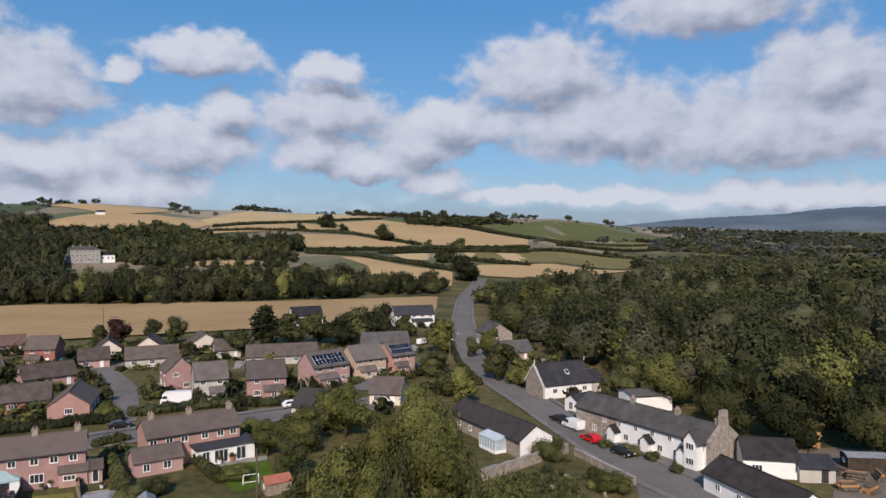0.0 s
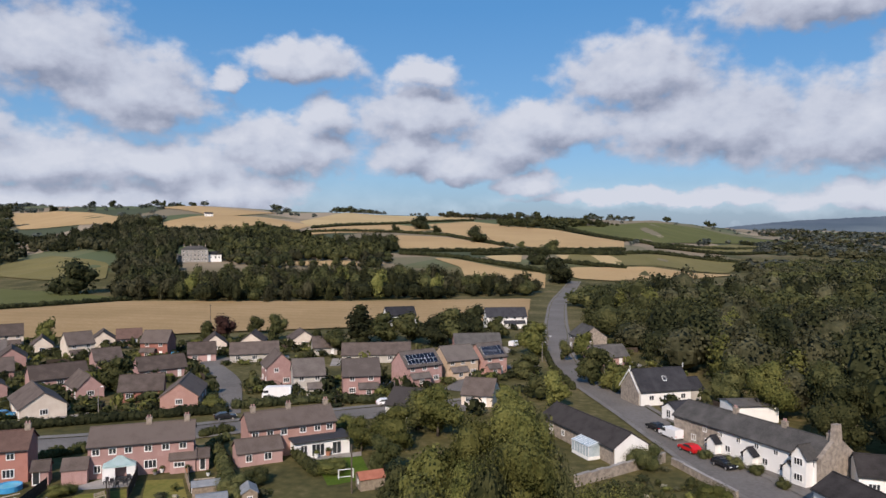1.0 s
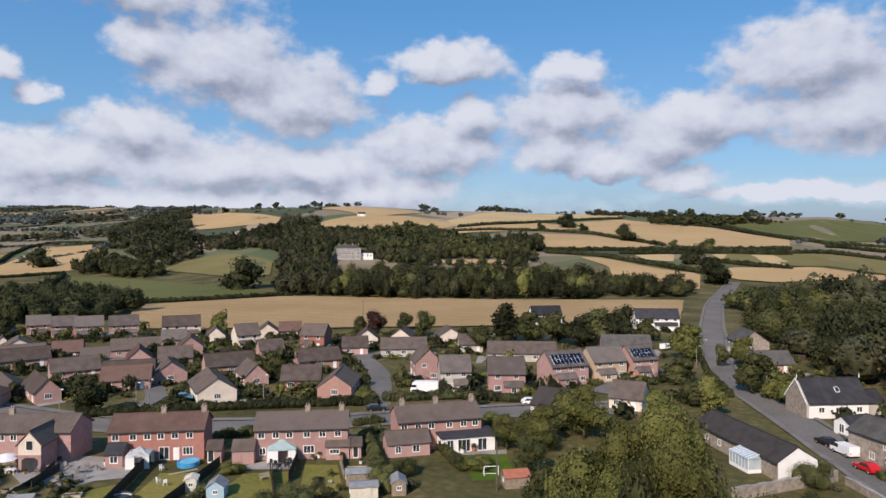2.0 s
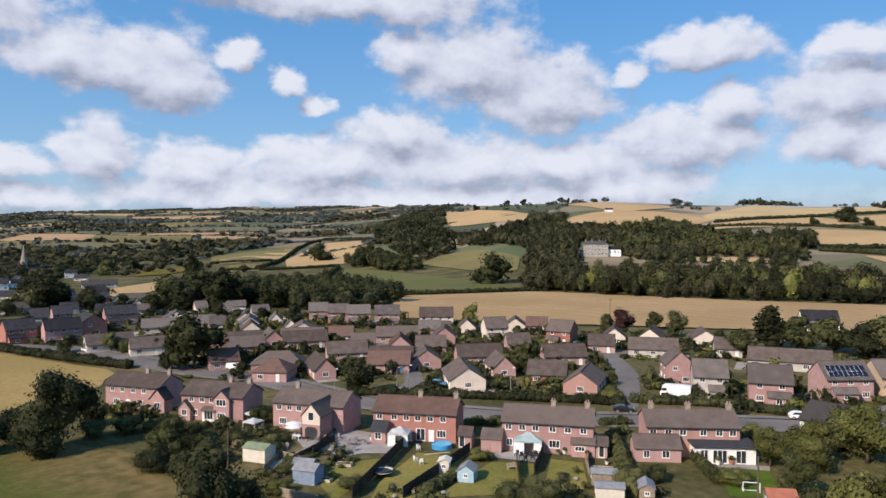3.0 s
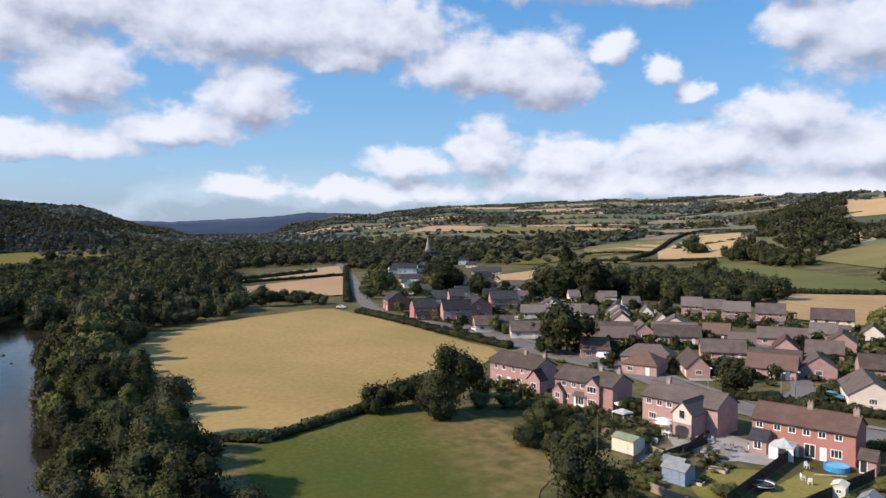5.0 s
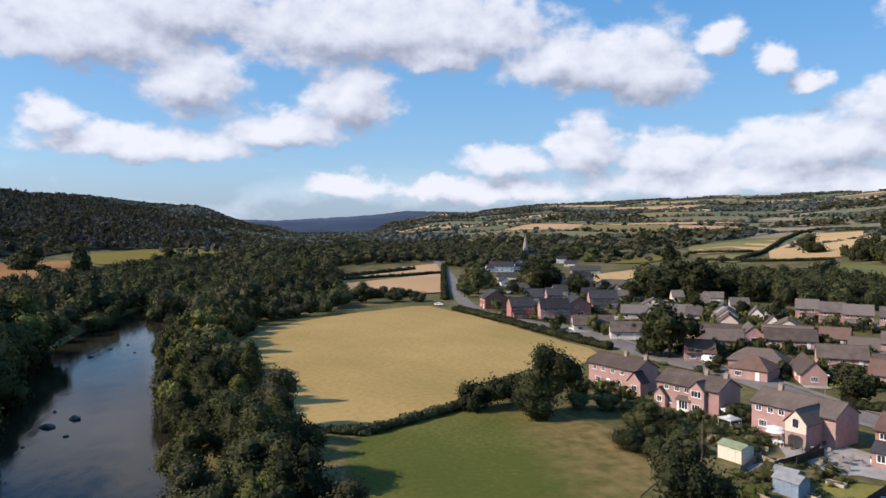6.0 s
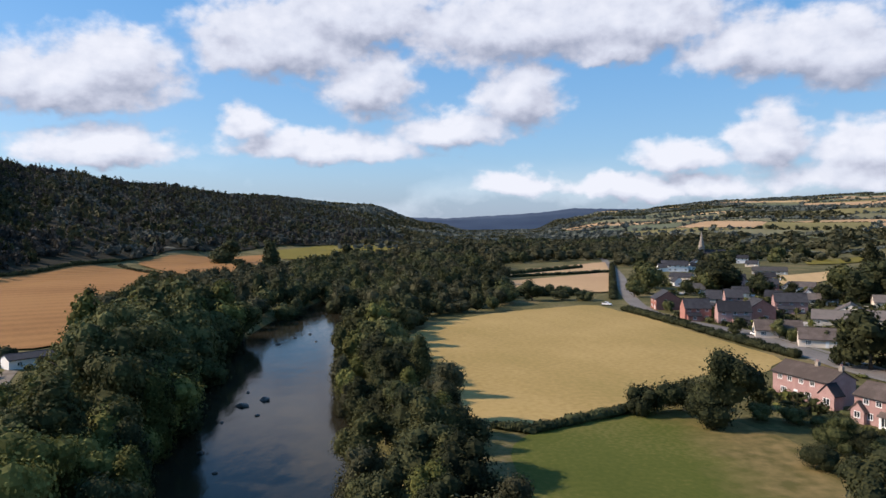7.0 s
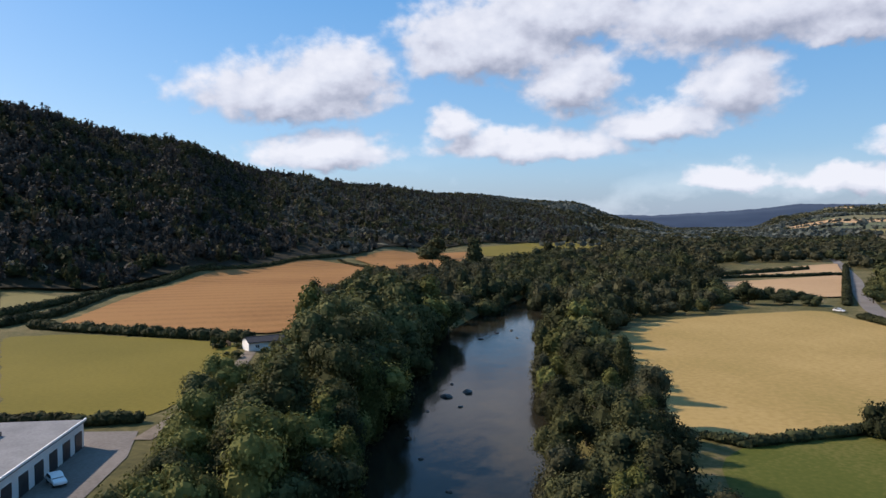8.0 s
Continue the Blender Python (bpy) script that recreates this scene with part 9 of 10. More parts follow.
tree(-159.8, -23.8, 11.1, 1.05, "tall_a", LEAF_DULL, "near", "leafy riverside tree beside the wheat field", 71, group="trees of the river bank")
tree(-159.9, -14.7, 12.2, 1.10, "round_b", LEAF_DARK, "near", "leafy riverside tree beside the wheat field", 161, group="trees of the river bank")
tree(-160.7, -11.1, 11.4, 1.09, "round_c", LEAF, "near", "leafy riverside tree beside the wheat field", 310, group="trees of the river bank")
tree(-164.6, -20.3, 7.3, 1.10, "round_b", LEAF_LIGHT, "near", "leafy riverside tree beside the wheat field", 230, group="trees of the river bank")
tree(-166.8, -16.8, 11.7, 1.08, "round_c", LEAF, "near", "leafy riverside tree beside the wheat field", 304, group="trees of the river bank")
tree(-166.7, -11.4, 9.7, 1.01, "tall_a", LEAF_DULL, "near", "leafy riverside tree beside the wheat field", 109, group="trees of the river bank")
tree(-175.5, -24.2, 7.2, 0.95, "tall_a", LEAF_LIGHT, "mid", "leafy riverside tree beside the wheat field", 152, group="trees of the river bank")
tree(-176.2, -21.9, 12.2, 0.85, "round_a", LEAF_LIGHT, "mid", "leafy riverside tree beside the wheat field", 144, group="trees of the river bank")
tree(-178.3, -14.0, 13.1, 0.88, "round_a", LEAF, "mid", "leafy riverside tree beside the wheat field", 251, group="trees of the river bank")
tree(-182.6, -25.3, 7.2, 0.89, "tall_a", LEAF_DARK, "mid", "leafy riverside tree beside the wheat field", 97, group="trees of the river bank")
tree(-183.8, -19.7, 10.9, 0.88, "tall_a", LEAF, "mid", "leafy riverside tree beside the wheat field", 118, group="trees of the river bank")
tree(-183.3, -15.9, 11.9, 1.06, "tall_a", LEAF_DULL, "mid", "leafy riverside tree beside the wheat field", 144, group="trees of the river bank")
tree(-191.6, -26.6, 7.4, 1.02, "tall_a", LEAF, "mid", "leafy riverside tree beside the wheat field", 159, group="trees of the river bank")
tree(-192.2, -20.6, 9.0, 0.84, "round_d", LEAF_DULL, "mid", "leafy riverside tree beside the wheat field", 129, group="trees of the river bank")
tree(-190.5, -15.1, 9.9, 0.83, "round_d", LEAF, "mid", "leafy riverside tree beside the wheat field", 115, group="trees of the river bank")
tree(-201.3, -25.5, 7.1, 1.03, "round_a", LEAF_DARK, "mid", "leafy riverside tree beside the wheat field", 178, group="trees of the river bank")
tree(-197.4, -20.8, 10.1, 1.05, "round_a", LEAF, "mid", "leafy riverside tree beside the wheat field", 220, group="trees of the river bank")
tree(-200.8, -17.6, 10.3, 0.85, "round_b", LEAF_LIGHT, "mid", "leafy riverside tree beside the wheat field", 84, group="trees of the river bank")
tree(-207.4, -30.7, 10.4, 0.90, "tall_a", LEAF, "mid", "leafy riverside tree beside the wheat field", 39, group="trees of the river bank")
tree(-211.2, -20.8, 13.0, 0.90, "round_d", LEAF_LIGHT, "mid", "leafy riverside tree beside the wheat field", 305, group="trees of the river bank")
tree(-210.3, -14.7, 12.4, 0.85, "round_a", LEAF, "mid", "leafy riverside tree beside the wheat field", 5, group="trees of the river bank")
tree(-217.1, -29.4, 8.2, 0.82, "round_c", LEAF_DARK, "mid", "leafy riverside tree beside the wheat field", 326, group="trees of the river bank")
tree(-217.9, -26.2, 13.4, 1.03, "round_d", LEAF, "mid", "leafy riverside tree beside the wheat field", 32, group="trees of the river bank")
tree(-220.6, -19.8, 12.7, 0.86, "round_d", LEAF_LIGHT, "mid", "leafy riverside tree beside the wheat field", 140, group="trees of the river bank")
tree(-221.4, -31.0, 7.3, 1.08, "tall_a", LEAF_DULL, "mid", "leafy riverside tree beside the wheat field", 63, group="trees of the river bank")
tree(-222.4, -25.1, 8.6, 0.91, "round_d", LEAF_DARK, "mid", "leafy riverside tree beside the wheat field", 193, group="trees of the river bank")
tree(-222.6, -18.9, 12.3, 1.02, "round_a", LEAF, "mid", "leafy riverside tree beside the wheat field", 90, group="trees of the river bank")
tree(-229.3, -32.3, 11.0, 0.82, "round_a", LEAF_DARK, "mid", "leafy riverside tree beside the wheat field", 328, group="trees of the river bank")
tree(-232.7, -24.8, 8.5, 0.96, "round_d", LEAF_DULL, "mid", "leafy riverside tree beside the wheat field", 239, group="trees of the river bank")
tree(-230.7, -20.0, 12.3, 0.88, "round_c", LEAF_DARK, "mid", "leafy riverside tree beside the wheat field", 288, group="trees of the river bank")
tree(-239.4, -35.8, 8.2, 1.02, "round_c", LEAF, "mid", "leafy riverside tree beside the wheat field", 286, group="trees of the river bank")
tree(-242.7, -26.6, 9.6, 0.97, "round_c", LEAF_DARK, "mid", "leafy riverside tree beside the wheat field", 332, group="trees of the river bank")
tree(-239.9, -20.2, 8.8, 1.00, "round_d", LEAF, "mid", "leafy riverside tree beside the wheat field", 188, group="trees of the river bank")
tree(-43.2, -43.6, 12.9, 0.82, "round_a", LEAF_DARK, "near", "tall leafy tree on the wooded river bank", 98, group="trees of the river bank")
tree(-43.2, -47.2, 6.8, 0.88, "round_b", LEAF_LIGHT, "near", "tall leafy tree on the wooded river bank", 339, group="trees of the river bank")
tree(-50.7, -41.6, 11.8, 0.98, "round_a", LEAF, "near", "tall leafy tree on the wooded river bank", 324, group="trees of the river bank")
tree(-49.5, -48.8, 7.2, 1.00, "round_c", LEAF, "near", "tall leafy tree on the wooded river bank", 301, group="trees of the river bank")
tree(-63.3, -44.1, 9.9, 1.04, "tall_a", LEAF_LIGHT, "near", "tall leafy tree on the wooded river bank", 255, group="trees of the river bank")
tree(-62.0, -47.3, 11.1, 0.92, "round_b", LEAF_LIGHT, "near", "tall leafy tree on the wooded river bank", 40, group="trees of the river bank")
tree(-62.7, -54.2, 7.2, 0.87, "tall_a", LEAF, "near", "tall leafy tree on the wooded river bank", 241, group="trees of the river bank")
tree(-71.4, -40.2, 12.1, 0.89, "round_c", LEAF, "near", "tall leafy tree on the wooded river bank", 110, group="trees of the river bank")
tree(-72.0, -45.6, 14.7, 0.80, "round_d", LEAF_LIGHT, "near", "tall leafy tree on the wooded river bank", 21, group="trees of the river bank")
tree(-68.6, -53.7, 10.2, 0.81, "round_c", LEAF, "near", "tall leafy tree on the wooded river bank", 336, group="trees of the river bank")
tree(-80.4, -40.5, 12.8, 0.95, "round_c", LEAF_DARK, "near", "tall leafy tree on the wooded river bank", 345, group="trees of the river bank")
tree(-81.5, -49.9, 13.3, 1.09, "round_d", LEAF_LIGHT, "near", "tall leafy tree on the wooded river bank", 335, group="trees of the river bank")
tree(-81.6, -54.3, 8.6, 1.01, "round_a", LEAF, "near", "tall leafy tree on the wooded river bank", 210, group="trees of the river bank")
tree(-89.9, -41.0, 12.9, 0.83, "tall_a", LEAF_LIGHT, "near", "tall leafy tree on the wooded river bank", 89, group="trees of the river bank")
tree(-91.1, -47.1, 11.7, 1.06, "round_c", LEAF_LIGHT, "near", "tall leafy tree on the wooded river bank", 281, group="trees of the river bank")
tree(-87.5, -54.6, 12.7, 1.02, "round_d", LEAF, "near", "tall leafy tree on the wooded river bank", 183, group="trees of the river bank")
tree(-89.2, -60.3, 8.0, 0.99, "round_c", LEAF_LIGHT, "near", "tall leafy tree on the wooded river bank", 346, group="trees of the river bank")
tree(-97.4, -44.3, 13.9, 0.89, "tall_a", LEAF_DARK, "near", "tall leafy tree on the wooded river bank", 256, group="trees of the river bank")
tree(-94.4, -53.2, 16.5, 1.02, "tall_a", LEAF, "near", "tall leafy tree on the wooded river bank", 138, group="trees of the river bank")
tree(-96.9, -56.7, 15.3, 0.86, "tall_a", LEAF_LIGHT, "near", "tall leafy tree on the wooded river bank", 208, group="trees of the river bank")
tree(-95.8, -63.2, 8.1, 0.88, "tall_a", LEAF, "near", "tall leafy tree on the wooded river bank", 62, group="trees of the river bank")
tree(-102.1, -47.7, 13.6, 0.94, "round_a", LEAF_LIGHT, "near", "tall leafy tree on the wooded river bank", 220, group="trees of the river bank")
tree(-102.1, -49.9, 12.9, 1.00, "round_b", LEAF, "near", "tall leafy tree on the wooded river bank", 19, group="trees of the river bank")
tree(-101.9, -58.3, 10.2, 0.97, "round_a", LEAF_LIGHT, "near", "tall leafy tree on the wooded river bank", 131, group="trees of the river bank")
tree(-101.7, -63.2, 8.4, 0.84, "tall_a", LEAF_LIGHT, "near", "tall leafy tree on the wooded river bank", 255, group="trees of the river bank")
tree(-115.7, -48.4, 16.4, 0.84, "tall_a", LEAF_LIGHT, "near", "tall leafy tree on the wooded river bank", 226, group="trees of the river bank")
tree(-110.9, -52.9, 16.7, 0.82, "round_a", LEAF, "near", "tall leafy tree on the wooded river bank", 40, group="trees of the river bank")
tree(-112.5, -62.1, 9.4, 0.91, "round_d", LEAF_LIGHT, "near", "tall leafy tree on the wooded river bank", 159, group="trees of the river bank")
tree(-111.7, -65.2, 12.7, 0.86, "round_c", LEAF, "near", "tall leafy tree on the wooded river bank", 117, group="trees of the river bank")
tree(-123.0, -50.6, 16.2, 1.02, "round_c", LEAF_LIGHT, "near", "tall leafy tree on the wooded river bank", 316, group="trees of the river bank")
tree(-120.3, -56.0, 20.1, 1.03, "round_c", LEAF, "near", "tall leafy tree on the wooded river bank", 191, group="trees of the river bank")
tree(-121.0, -63.4, 20.2, 0.91, "round_d", LEAF, "near", "tall leafy tree on the wooded river bank", 31, group="trees of the river bank")
tree(-119.8, -65.9, 8.2, 0.85, "round_a", LEAF, "near", "tall leafy tree on the wooded river bank", 330, group="trees of the river bank")
tree(-130.8, -51.8, 17.3, 1.04, "round_c", LEAF, "near", "tall leafy tree on the wooded river bank", 90, group="trees of the river bank")
tree(-130.0, -58.9, 18.2, 1.02, "round_a", LEAF, "near", "tall leafy tree on the wooded river bank", 121, group="trees of the river bank")
tree(-125.8, -62.9, 13.8, 0.82, "round_d", LEAF, "near", "tall leafy tree on the wooded river bank", 280, group="trees of the river bank")
tree(-136.9, -56.2, 13.4, 0.96, "round_a", LEAF, "near", "tall leafy tree on the wooded river bank", 316, group="trees of the river bank")
tree(-139.2, -60.1, 18.0, 1.07, "round_a", LEAF, "near", "tall leafy tree on the wooded river bank", 141, group="trees of the river bank")
tree(-138.6, -68.7, 15.2, 0.85, "round_b", LEAF, "near", "tall leafy tree on the wooded river bank", 153, group="trees of the river bank")
tree(-149.7, -57.0, 11.3, 0.83, "round_b", LEAF, "near", "tall leafy tree on the wooded river bank", 287, group="trees of the river bank")
tree(-149.1, -62.4, 15.6, 1.08, "tall_a", LEAF, "near", "tall leafy tree on the wooded river bank", 182, group="trees of the river bank")
tree(-145.6, -69.9, 20.2, 0.85, "round_b", LEAF, "near", "tall leafy tree on the wooded river bank", 107, group="trees of the river bank")
tree(-148.2, -74.0, 14.8, 0.83, "round_a", LEAF, "near", "tall leafy tree on the wooded river bank", 170, group="trees of the river bank")
tree(-155.3, -59.4, 13.2, 0.81, "round_b", LEAF_LIGHT, "near", "tall leafy tree on the wooded river bank", 225, group="trees of the river bank")
tree(-155.7, -66.3, 18.7, 1.05, "round_b", LEAF, "near", "tall leafy tree on the wooded river bank", 215, group="trees of the river bank")
tree(-152.2, -71.8, 18.1, 1.08, "round_a", LEAF, "near", "tall leafy tree on the wooded river bank", 352, group="trees of the river bank")
tree(-151.4, -77.5, 15.0, 1.05, "tall_a", LEAF, "mid", "tall leafy tree on the wooded river bank", 204, group="trees of the river bank")
tree(-168.1, -58.5, 13.2, 0.96, "round_b", LEAF, "mid", "tall leafy tree on the wooded river bank", 154, group="trees of the river bank")
tree(-164.9, -66.3, 16.1, 0.90, "round_d", LEAF, "mid", "tall leafy tree on the wooded river bank", 220, group="trees of the river bank")
tree(-165.8, -70.7, 19.4, 0.90, "round_a", LEAF, "mid", "tall leafy tree on the wooded river bank", 61, group="trees of the river bank")
tree(-164.3, -75.9, 19.6, 1.00, "round_c", LEAF, "mid", "tall leafy tree on the wooded river bank", 312, group="trees of the river bank")
tree(-162.7, -83.9, 20.5, 0.82, "tall_a", LEAF_LIGHT, "mid", "tall leafy tree on the wooded river bank", 92, group="trees of the river bank")
tree(-180.0, -62.1, 15.5, 0.88, "tall_a", LEAF, "mid", "tall leafy tree on the wooded river bank", 47, group="trees of the river bank")
tree(-176.0, -64.9, 17.6, 0.93, "round_c", LEAF, "mid", "tall leafy tree on the wooded river bank", 232, group="trees of the river bank")
tree(-175.0, -73.8, 17.0, 1.05, "round_b", LEAF, "mid", "tall leafy tree on the wooded river bank", 73, group="trees of the river bank")
tree(-174.7, -79.0, 14.3, 0.86, "round_a", LEAF, "mid", "tall leafy tree on the wooded river bank", 94, group="trees of the river bank")
tree(-174.5, -84.0, 15.9, 1.09, "round_d", LEAF, "mid", "tall leafy tree on the wooded river bank", 142, group="trees of the river bank")
tree(-187.0, -63.0, 14.2, 1.07, "tall_a", LEAF, "mid", "tall leafy tree on the wooded river bank", 340, group="trees of the river bank")
tree(-184.0, -66.9, 16.6, 0.83, "tall_a", LEAF, "mid", "tall leafy tree on the wooded river bank", 130, group="trees of the river bank")
tree(-183.0, -73.1, 14.2, 0.81, "round_d", LEAF, "mid", "tall leafy tree on the wooded river bank", 15, group="trees of the river bank")
tree(-184.7, -80.6, 13.5, 0.89, "round_a", LEAF, "mid", "tall leafy tree on the wooded river bank", 230, group="trees of the river bank")
tree(-184.3, -85.5, 12.6, 0.95, "round_c", LEAF_LIGHT, "mid", "tall leafy tree on the wooded river bank", 170, group="trees of the river bank")
tree(-192.7, -65.5, 13.0, 0.98, "round_c", LEAF, "mid", "tall leafy tree on the wooded river bank", 130, group="trees of the river bank")
tree(-190.8, -69.9, 20.3, 0.81, "round_c", LEAF, "mid", "tall leafy tree on the wooded river bank", 156, group="trees of the river bank")
tree(-189.8, -74.3, 12.8, 1.00, "tall_a", LEAF, "mid", "tall leafy tree on the wooded river bank", 182, group="trees of the river bank")
tree(-192.6, -81.9, 17.4, 0.80, "round_c", LEAF_LIGHT, "mid", "tall leafy tree on the wooded river bank", 242, group="trees of the river bank")
tree(-188.8, -83.4, 17.0, 1.08, "round_b", LEAF, "mid", "tall leafy tree on the wooded river bank", 145, group="trees of the river bank")
tree(-202.5, -64.8, 12.1, 0.86, "round_a", LEAF, "mid", "tall leafy tree on the wooded river bank", 249, group="trees of the river bank")
tree(-203.0, -69.6, 12.8, 0.96, "tall_a", LEAF, "mid", "tall leafy tree on the wooded river bank", 331, group="trees of the river bank")
tree(-202.7, -77.8, 16.1, 0.91, "tall_a", LEAF, "mid", "tall leafy tree on the wooded river bank", 65, group="trees of the river bank")
tree(-199.5, -82.2, 19.5, 0.93, "round_d", LEAF, "mid", "tall leafy tree on the wooded river bank", 214, group="trees of the river bank")
tree(-200.9, -90.2, 13.9, 0.85, "round_d", LEAF_LIGHT, "mid", "tall leafy tree on the wooded river bank", 205, group="trees of the river bank")
tree(-212.4, -68.5, 13.5, 1.03, "round_c", LEAF, "mid", "tall leafy tree on the wooded river bank", 270, group="trees of the river bank")
tree(-210.9, -74.5, 14.8, 1.05, "tall_a", LEAF_LIGHT, "mid", "tall leafy tree on the wooded river bank", 171, group="trees of the river bank")
tree(-212.0, -77.3, 15.4, 1.05, "round_d", LEAF, "mid", "tall leafy tree on the wooded river bank", 326, group="trees of the river bank")
tree(-209.9, -83.9, 20.2, 1.03, "round_d", LEAF, "mid", "tall leafy tree on the wooded river bank", 39, group="trees of the river bank")
tree(-208.4, -88.4, 13.3, 0.98, "tall_a", LEAF, "mid", "tall leafy tree on the wooded river bank", 187, group="trees of the river bank")
tree(-220.2, -68.9, 14.8, 1.03, "round_c", LEAF_LIGHT, "mid", "tall leafy tree on the wooded river bank", 328, group="trees of the river bank")
tree(-223.5, -70.3, 13.8, 0.94, "round_b", LEAF, "mid", "tall leafy tree on the wooded river bank", 146, group="trees of the river bank")
tree(-221.9, -78.6, 18.8, 1.07, "round_c", LEAF, "mid", "tall leafy tree on the wooded river bank", 240, group="trees of the river bank")
tree(-222.2, -86.8, 12.4, 1.05, "round_c", LEAF, "mid", "tall leafy tree on the wooded river bank", 217, group="trees of the river bank")
tree(-218.5, -90.6, 13.0, 0.98, "round_d", LEAF, "mid", "tall leafy tree on the wooded river bank", 223, group="trees of the river bank")
tree(-230.1, -69.4, 10.7, 0.95, "round_a", LEAF, "mid", "tall leafy tree on the wooded river bank", 3, group="trees of the river bank")
tree(-225.5, -71.6, 19.6, 0.99, "tall_a", LEAF_LIGHT, "mid", "tall leafy tree on the wooded river bank", 73, group="trees of the river bank")
tree(-228.0, -77.2, 17.0, 1.02, "round_d", LEAF, "mid", "tall leafy tree on the wooded river bank", 274, group="trees of the river bank")
tree(-226.0, -86.6, 19.3, 1.09, "round_b", LEAF, "mid", "tall leafy tree on the wooded river bank", 322, group="trees of the river bank")
tree(-226.0, -91.0, 14.5, 0.86, "round_b", LEAF, "mid", "tall leafy tree on the wooded river bank", 0, group="trees of the river bank")
tree(-238.0, -68.6, 15.6, 0.98, "round_b", LEAF, "mid", "tall leafy tree on the wooded river bank", 303, group="trees of the river bank")
tree(-240.1, -76.6, 18.1, 0.80, "round_a", LEAF, "mid", "tall leafy tree on the wooded river bank", 164, group="trees of the river bank")
tree(-239.0, -80.8, 12.5, 0.91, "round_a", LEAF_LIGHT, "mid", "tall leafy tree on the wooded river bank", 109, group="trees of the river bank")
tree(-239.4, -84.6, 13.8, 1.04, "round_d", LEAF, "mid", "tall leafy tree on the wooded river bank", 327, group="trees of the river bank")
tree(-235.3, -91.6, 19.9, 1.07, "round_c", LEAF, "mid", "tall leafy tree on the wooded river bank", 103, group="trees of the river bank")
hedge([(-292, 312), (-264, 347), (-238, 388)], 2.5, 2.5, leaf=0.9, wild=0.25)
hedge([(-629, 412), (-598, 464), (-575, 521)], 3.0, 3.0, leaf=0.9, wild=0.25)
hedge([(-617, 448), (-706, 547), (-843, 685), (-907, 768), (-911, 808), (-805, 799)], 4.0, 4.0, leaf=1.2, wild=0.25)
hedge([(-749, 479), (-733, 554)], 3.0, 3.0, leaf=1.0, wild=0.25)
hedge([(-425, 369), (-555, 506)], 4.0, 3.5, leaf=1.0, wild=0.25)
hedge([(-320, 982), (-238, 1181), (-122, 1369)], 4.0, 4.0, leaf=1.5, wild=0.25)
hedge([(-301, 912), (-205, 1016), (-124, 985), (-28, 841)], 4.0, 4.0, leaf=1.4, wild=0.25)
hedge([(-141, 729), (-68, 763), (26, 797), (102, 846)], 4.0, 4.0, leaf=1.2, wild=0.25)
hedge([(-137, 708), (-82, 696), (-31, 648), (12, 600)], 4.0, 4.0, leaf=1.2, wild=0.25)
hedge([(-65, 730), (15, 759), (95, 783)], 4.0, 4.0, leaf=1.2, wild=0.25)
hedge([(13, 688), (81, 667)], 4.0, 4.0, leaf=1.2, wild=0.25)
hedge([(8, 1214), (59, 1152), (120, 992)], 4.0, 4.0, leaf=1.4, wild=0.25)
hedge([(36, 1267), (151, 928), (560, 1518)], 4.0, 4.0, leaf=1.4, wild=0.25)
hedge([(146, 893), (290, 1054), (472, 1280)], 4.0, 4.0, leaf=1.3, wild=0.25)
hedge([(31, 781), (126, 813), (258, 916)], 4.0, 4.0, leaf=1.2, wild=0.25)
hedge([(-124, 9), (-121, 15), (-134, 35), (-138, 38)], 1.5, 2.2, label="low hedge between wheat and paddock", leaf=0.5, wild=0.25)
hedge([(-294, 75), (-255, 83), (-226, 87), (-188, 94)], 2.2, 3.0, label="clipped green hedge along the road", leaf=0.5, wild=0.25)
hedge([(-485, 45), (-530, 124)], 2.0, 2.5, leaf=0.8, wild=0.25)
hedge([(-628, 149), (-338, 81)], 2.5, 3.0, leaf=0.8, wild=0.25)
hedge([(-197, -209), (-192, -149), (-191, -120)], 3.0, 4.0, leaf=0.8, wild=0.25)
hedge([(-196, -224), (-227, -229), (-305, -272), (-439, -301)], 3.0, 3.0, leaf=0.9, wild=0.25)
hedge([(-218, -249), (-283, -269), (-400, -296), (-622, -288)], 3.0, 3.0, leaf=1.0, wild=0.25)
hedge([(-596, -276), (-499, -190), (-470, -155)], 2.0, 2.5, leaf=1.0, wild=0.25)
hedge([(-102, -99), (-107, -90)], 2.0, 2.0, leaf=0.5, wild=0.25)
hedge([(-100, -114), (-102, -99)], 2.0, 2.2, leaf=0.5, wild=0.25)
hedge([(-115, 110), (-98, 121), (-85, 128), (-72, 135), (-64, 138)], 1.8, 2.0, label="clipped hedge along the road", leaf=0.5, wild=0.25)
hedge([(-63, 142), (-48, 150), (-34, 151)], 1.8, 2.0, label="clipped hedge along the road", leaf=0.5, wild=0.25)
hedge([(-356, 25), (-356, 38), (-358, 54), (-360, 70)], 4.0, 5.0, label="overgrown hedge below the stubble field", leaf=0.7, wild=0.45)
hedge([(-496, 35), (-526, 66), (-579, 112)], 3.0, 3.0, label="hedge between the stubble fields", leaf=0.7, wild=0.25)


def open_ground(x, y):
    return not any(inside(x, y, f) for f in FIELDS)


def broken(x, y):
    return noise.noise(Vector((x * 0.02, y * 0.02, 4.0))) > -0.12


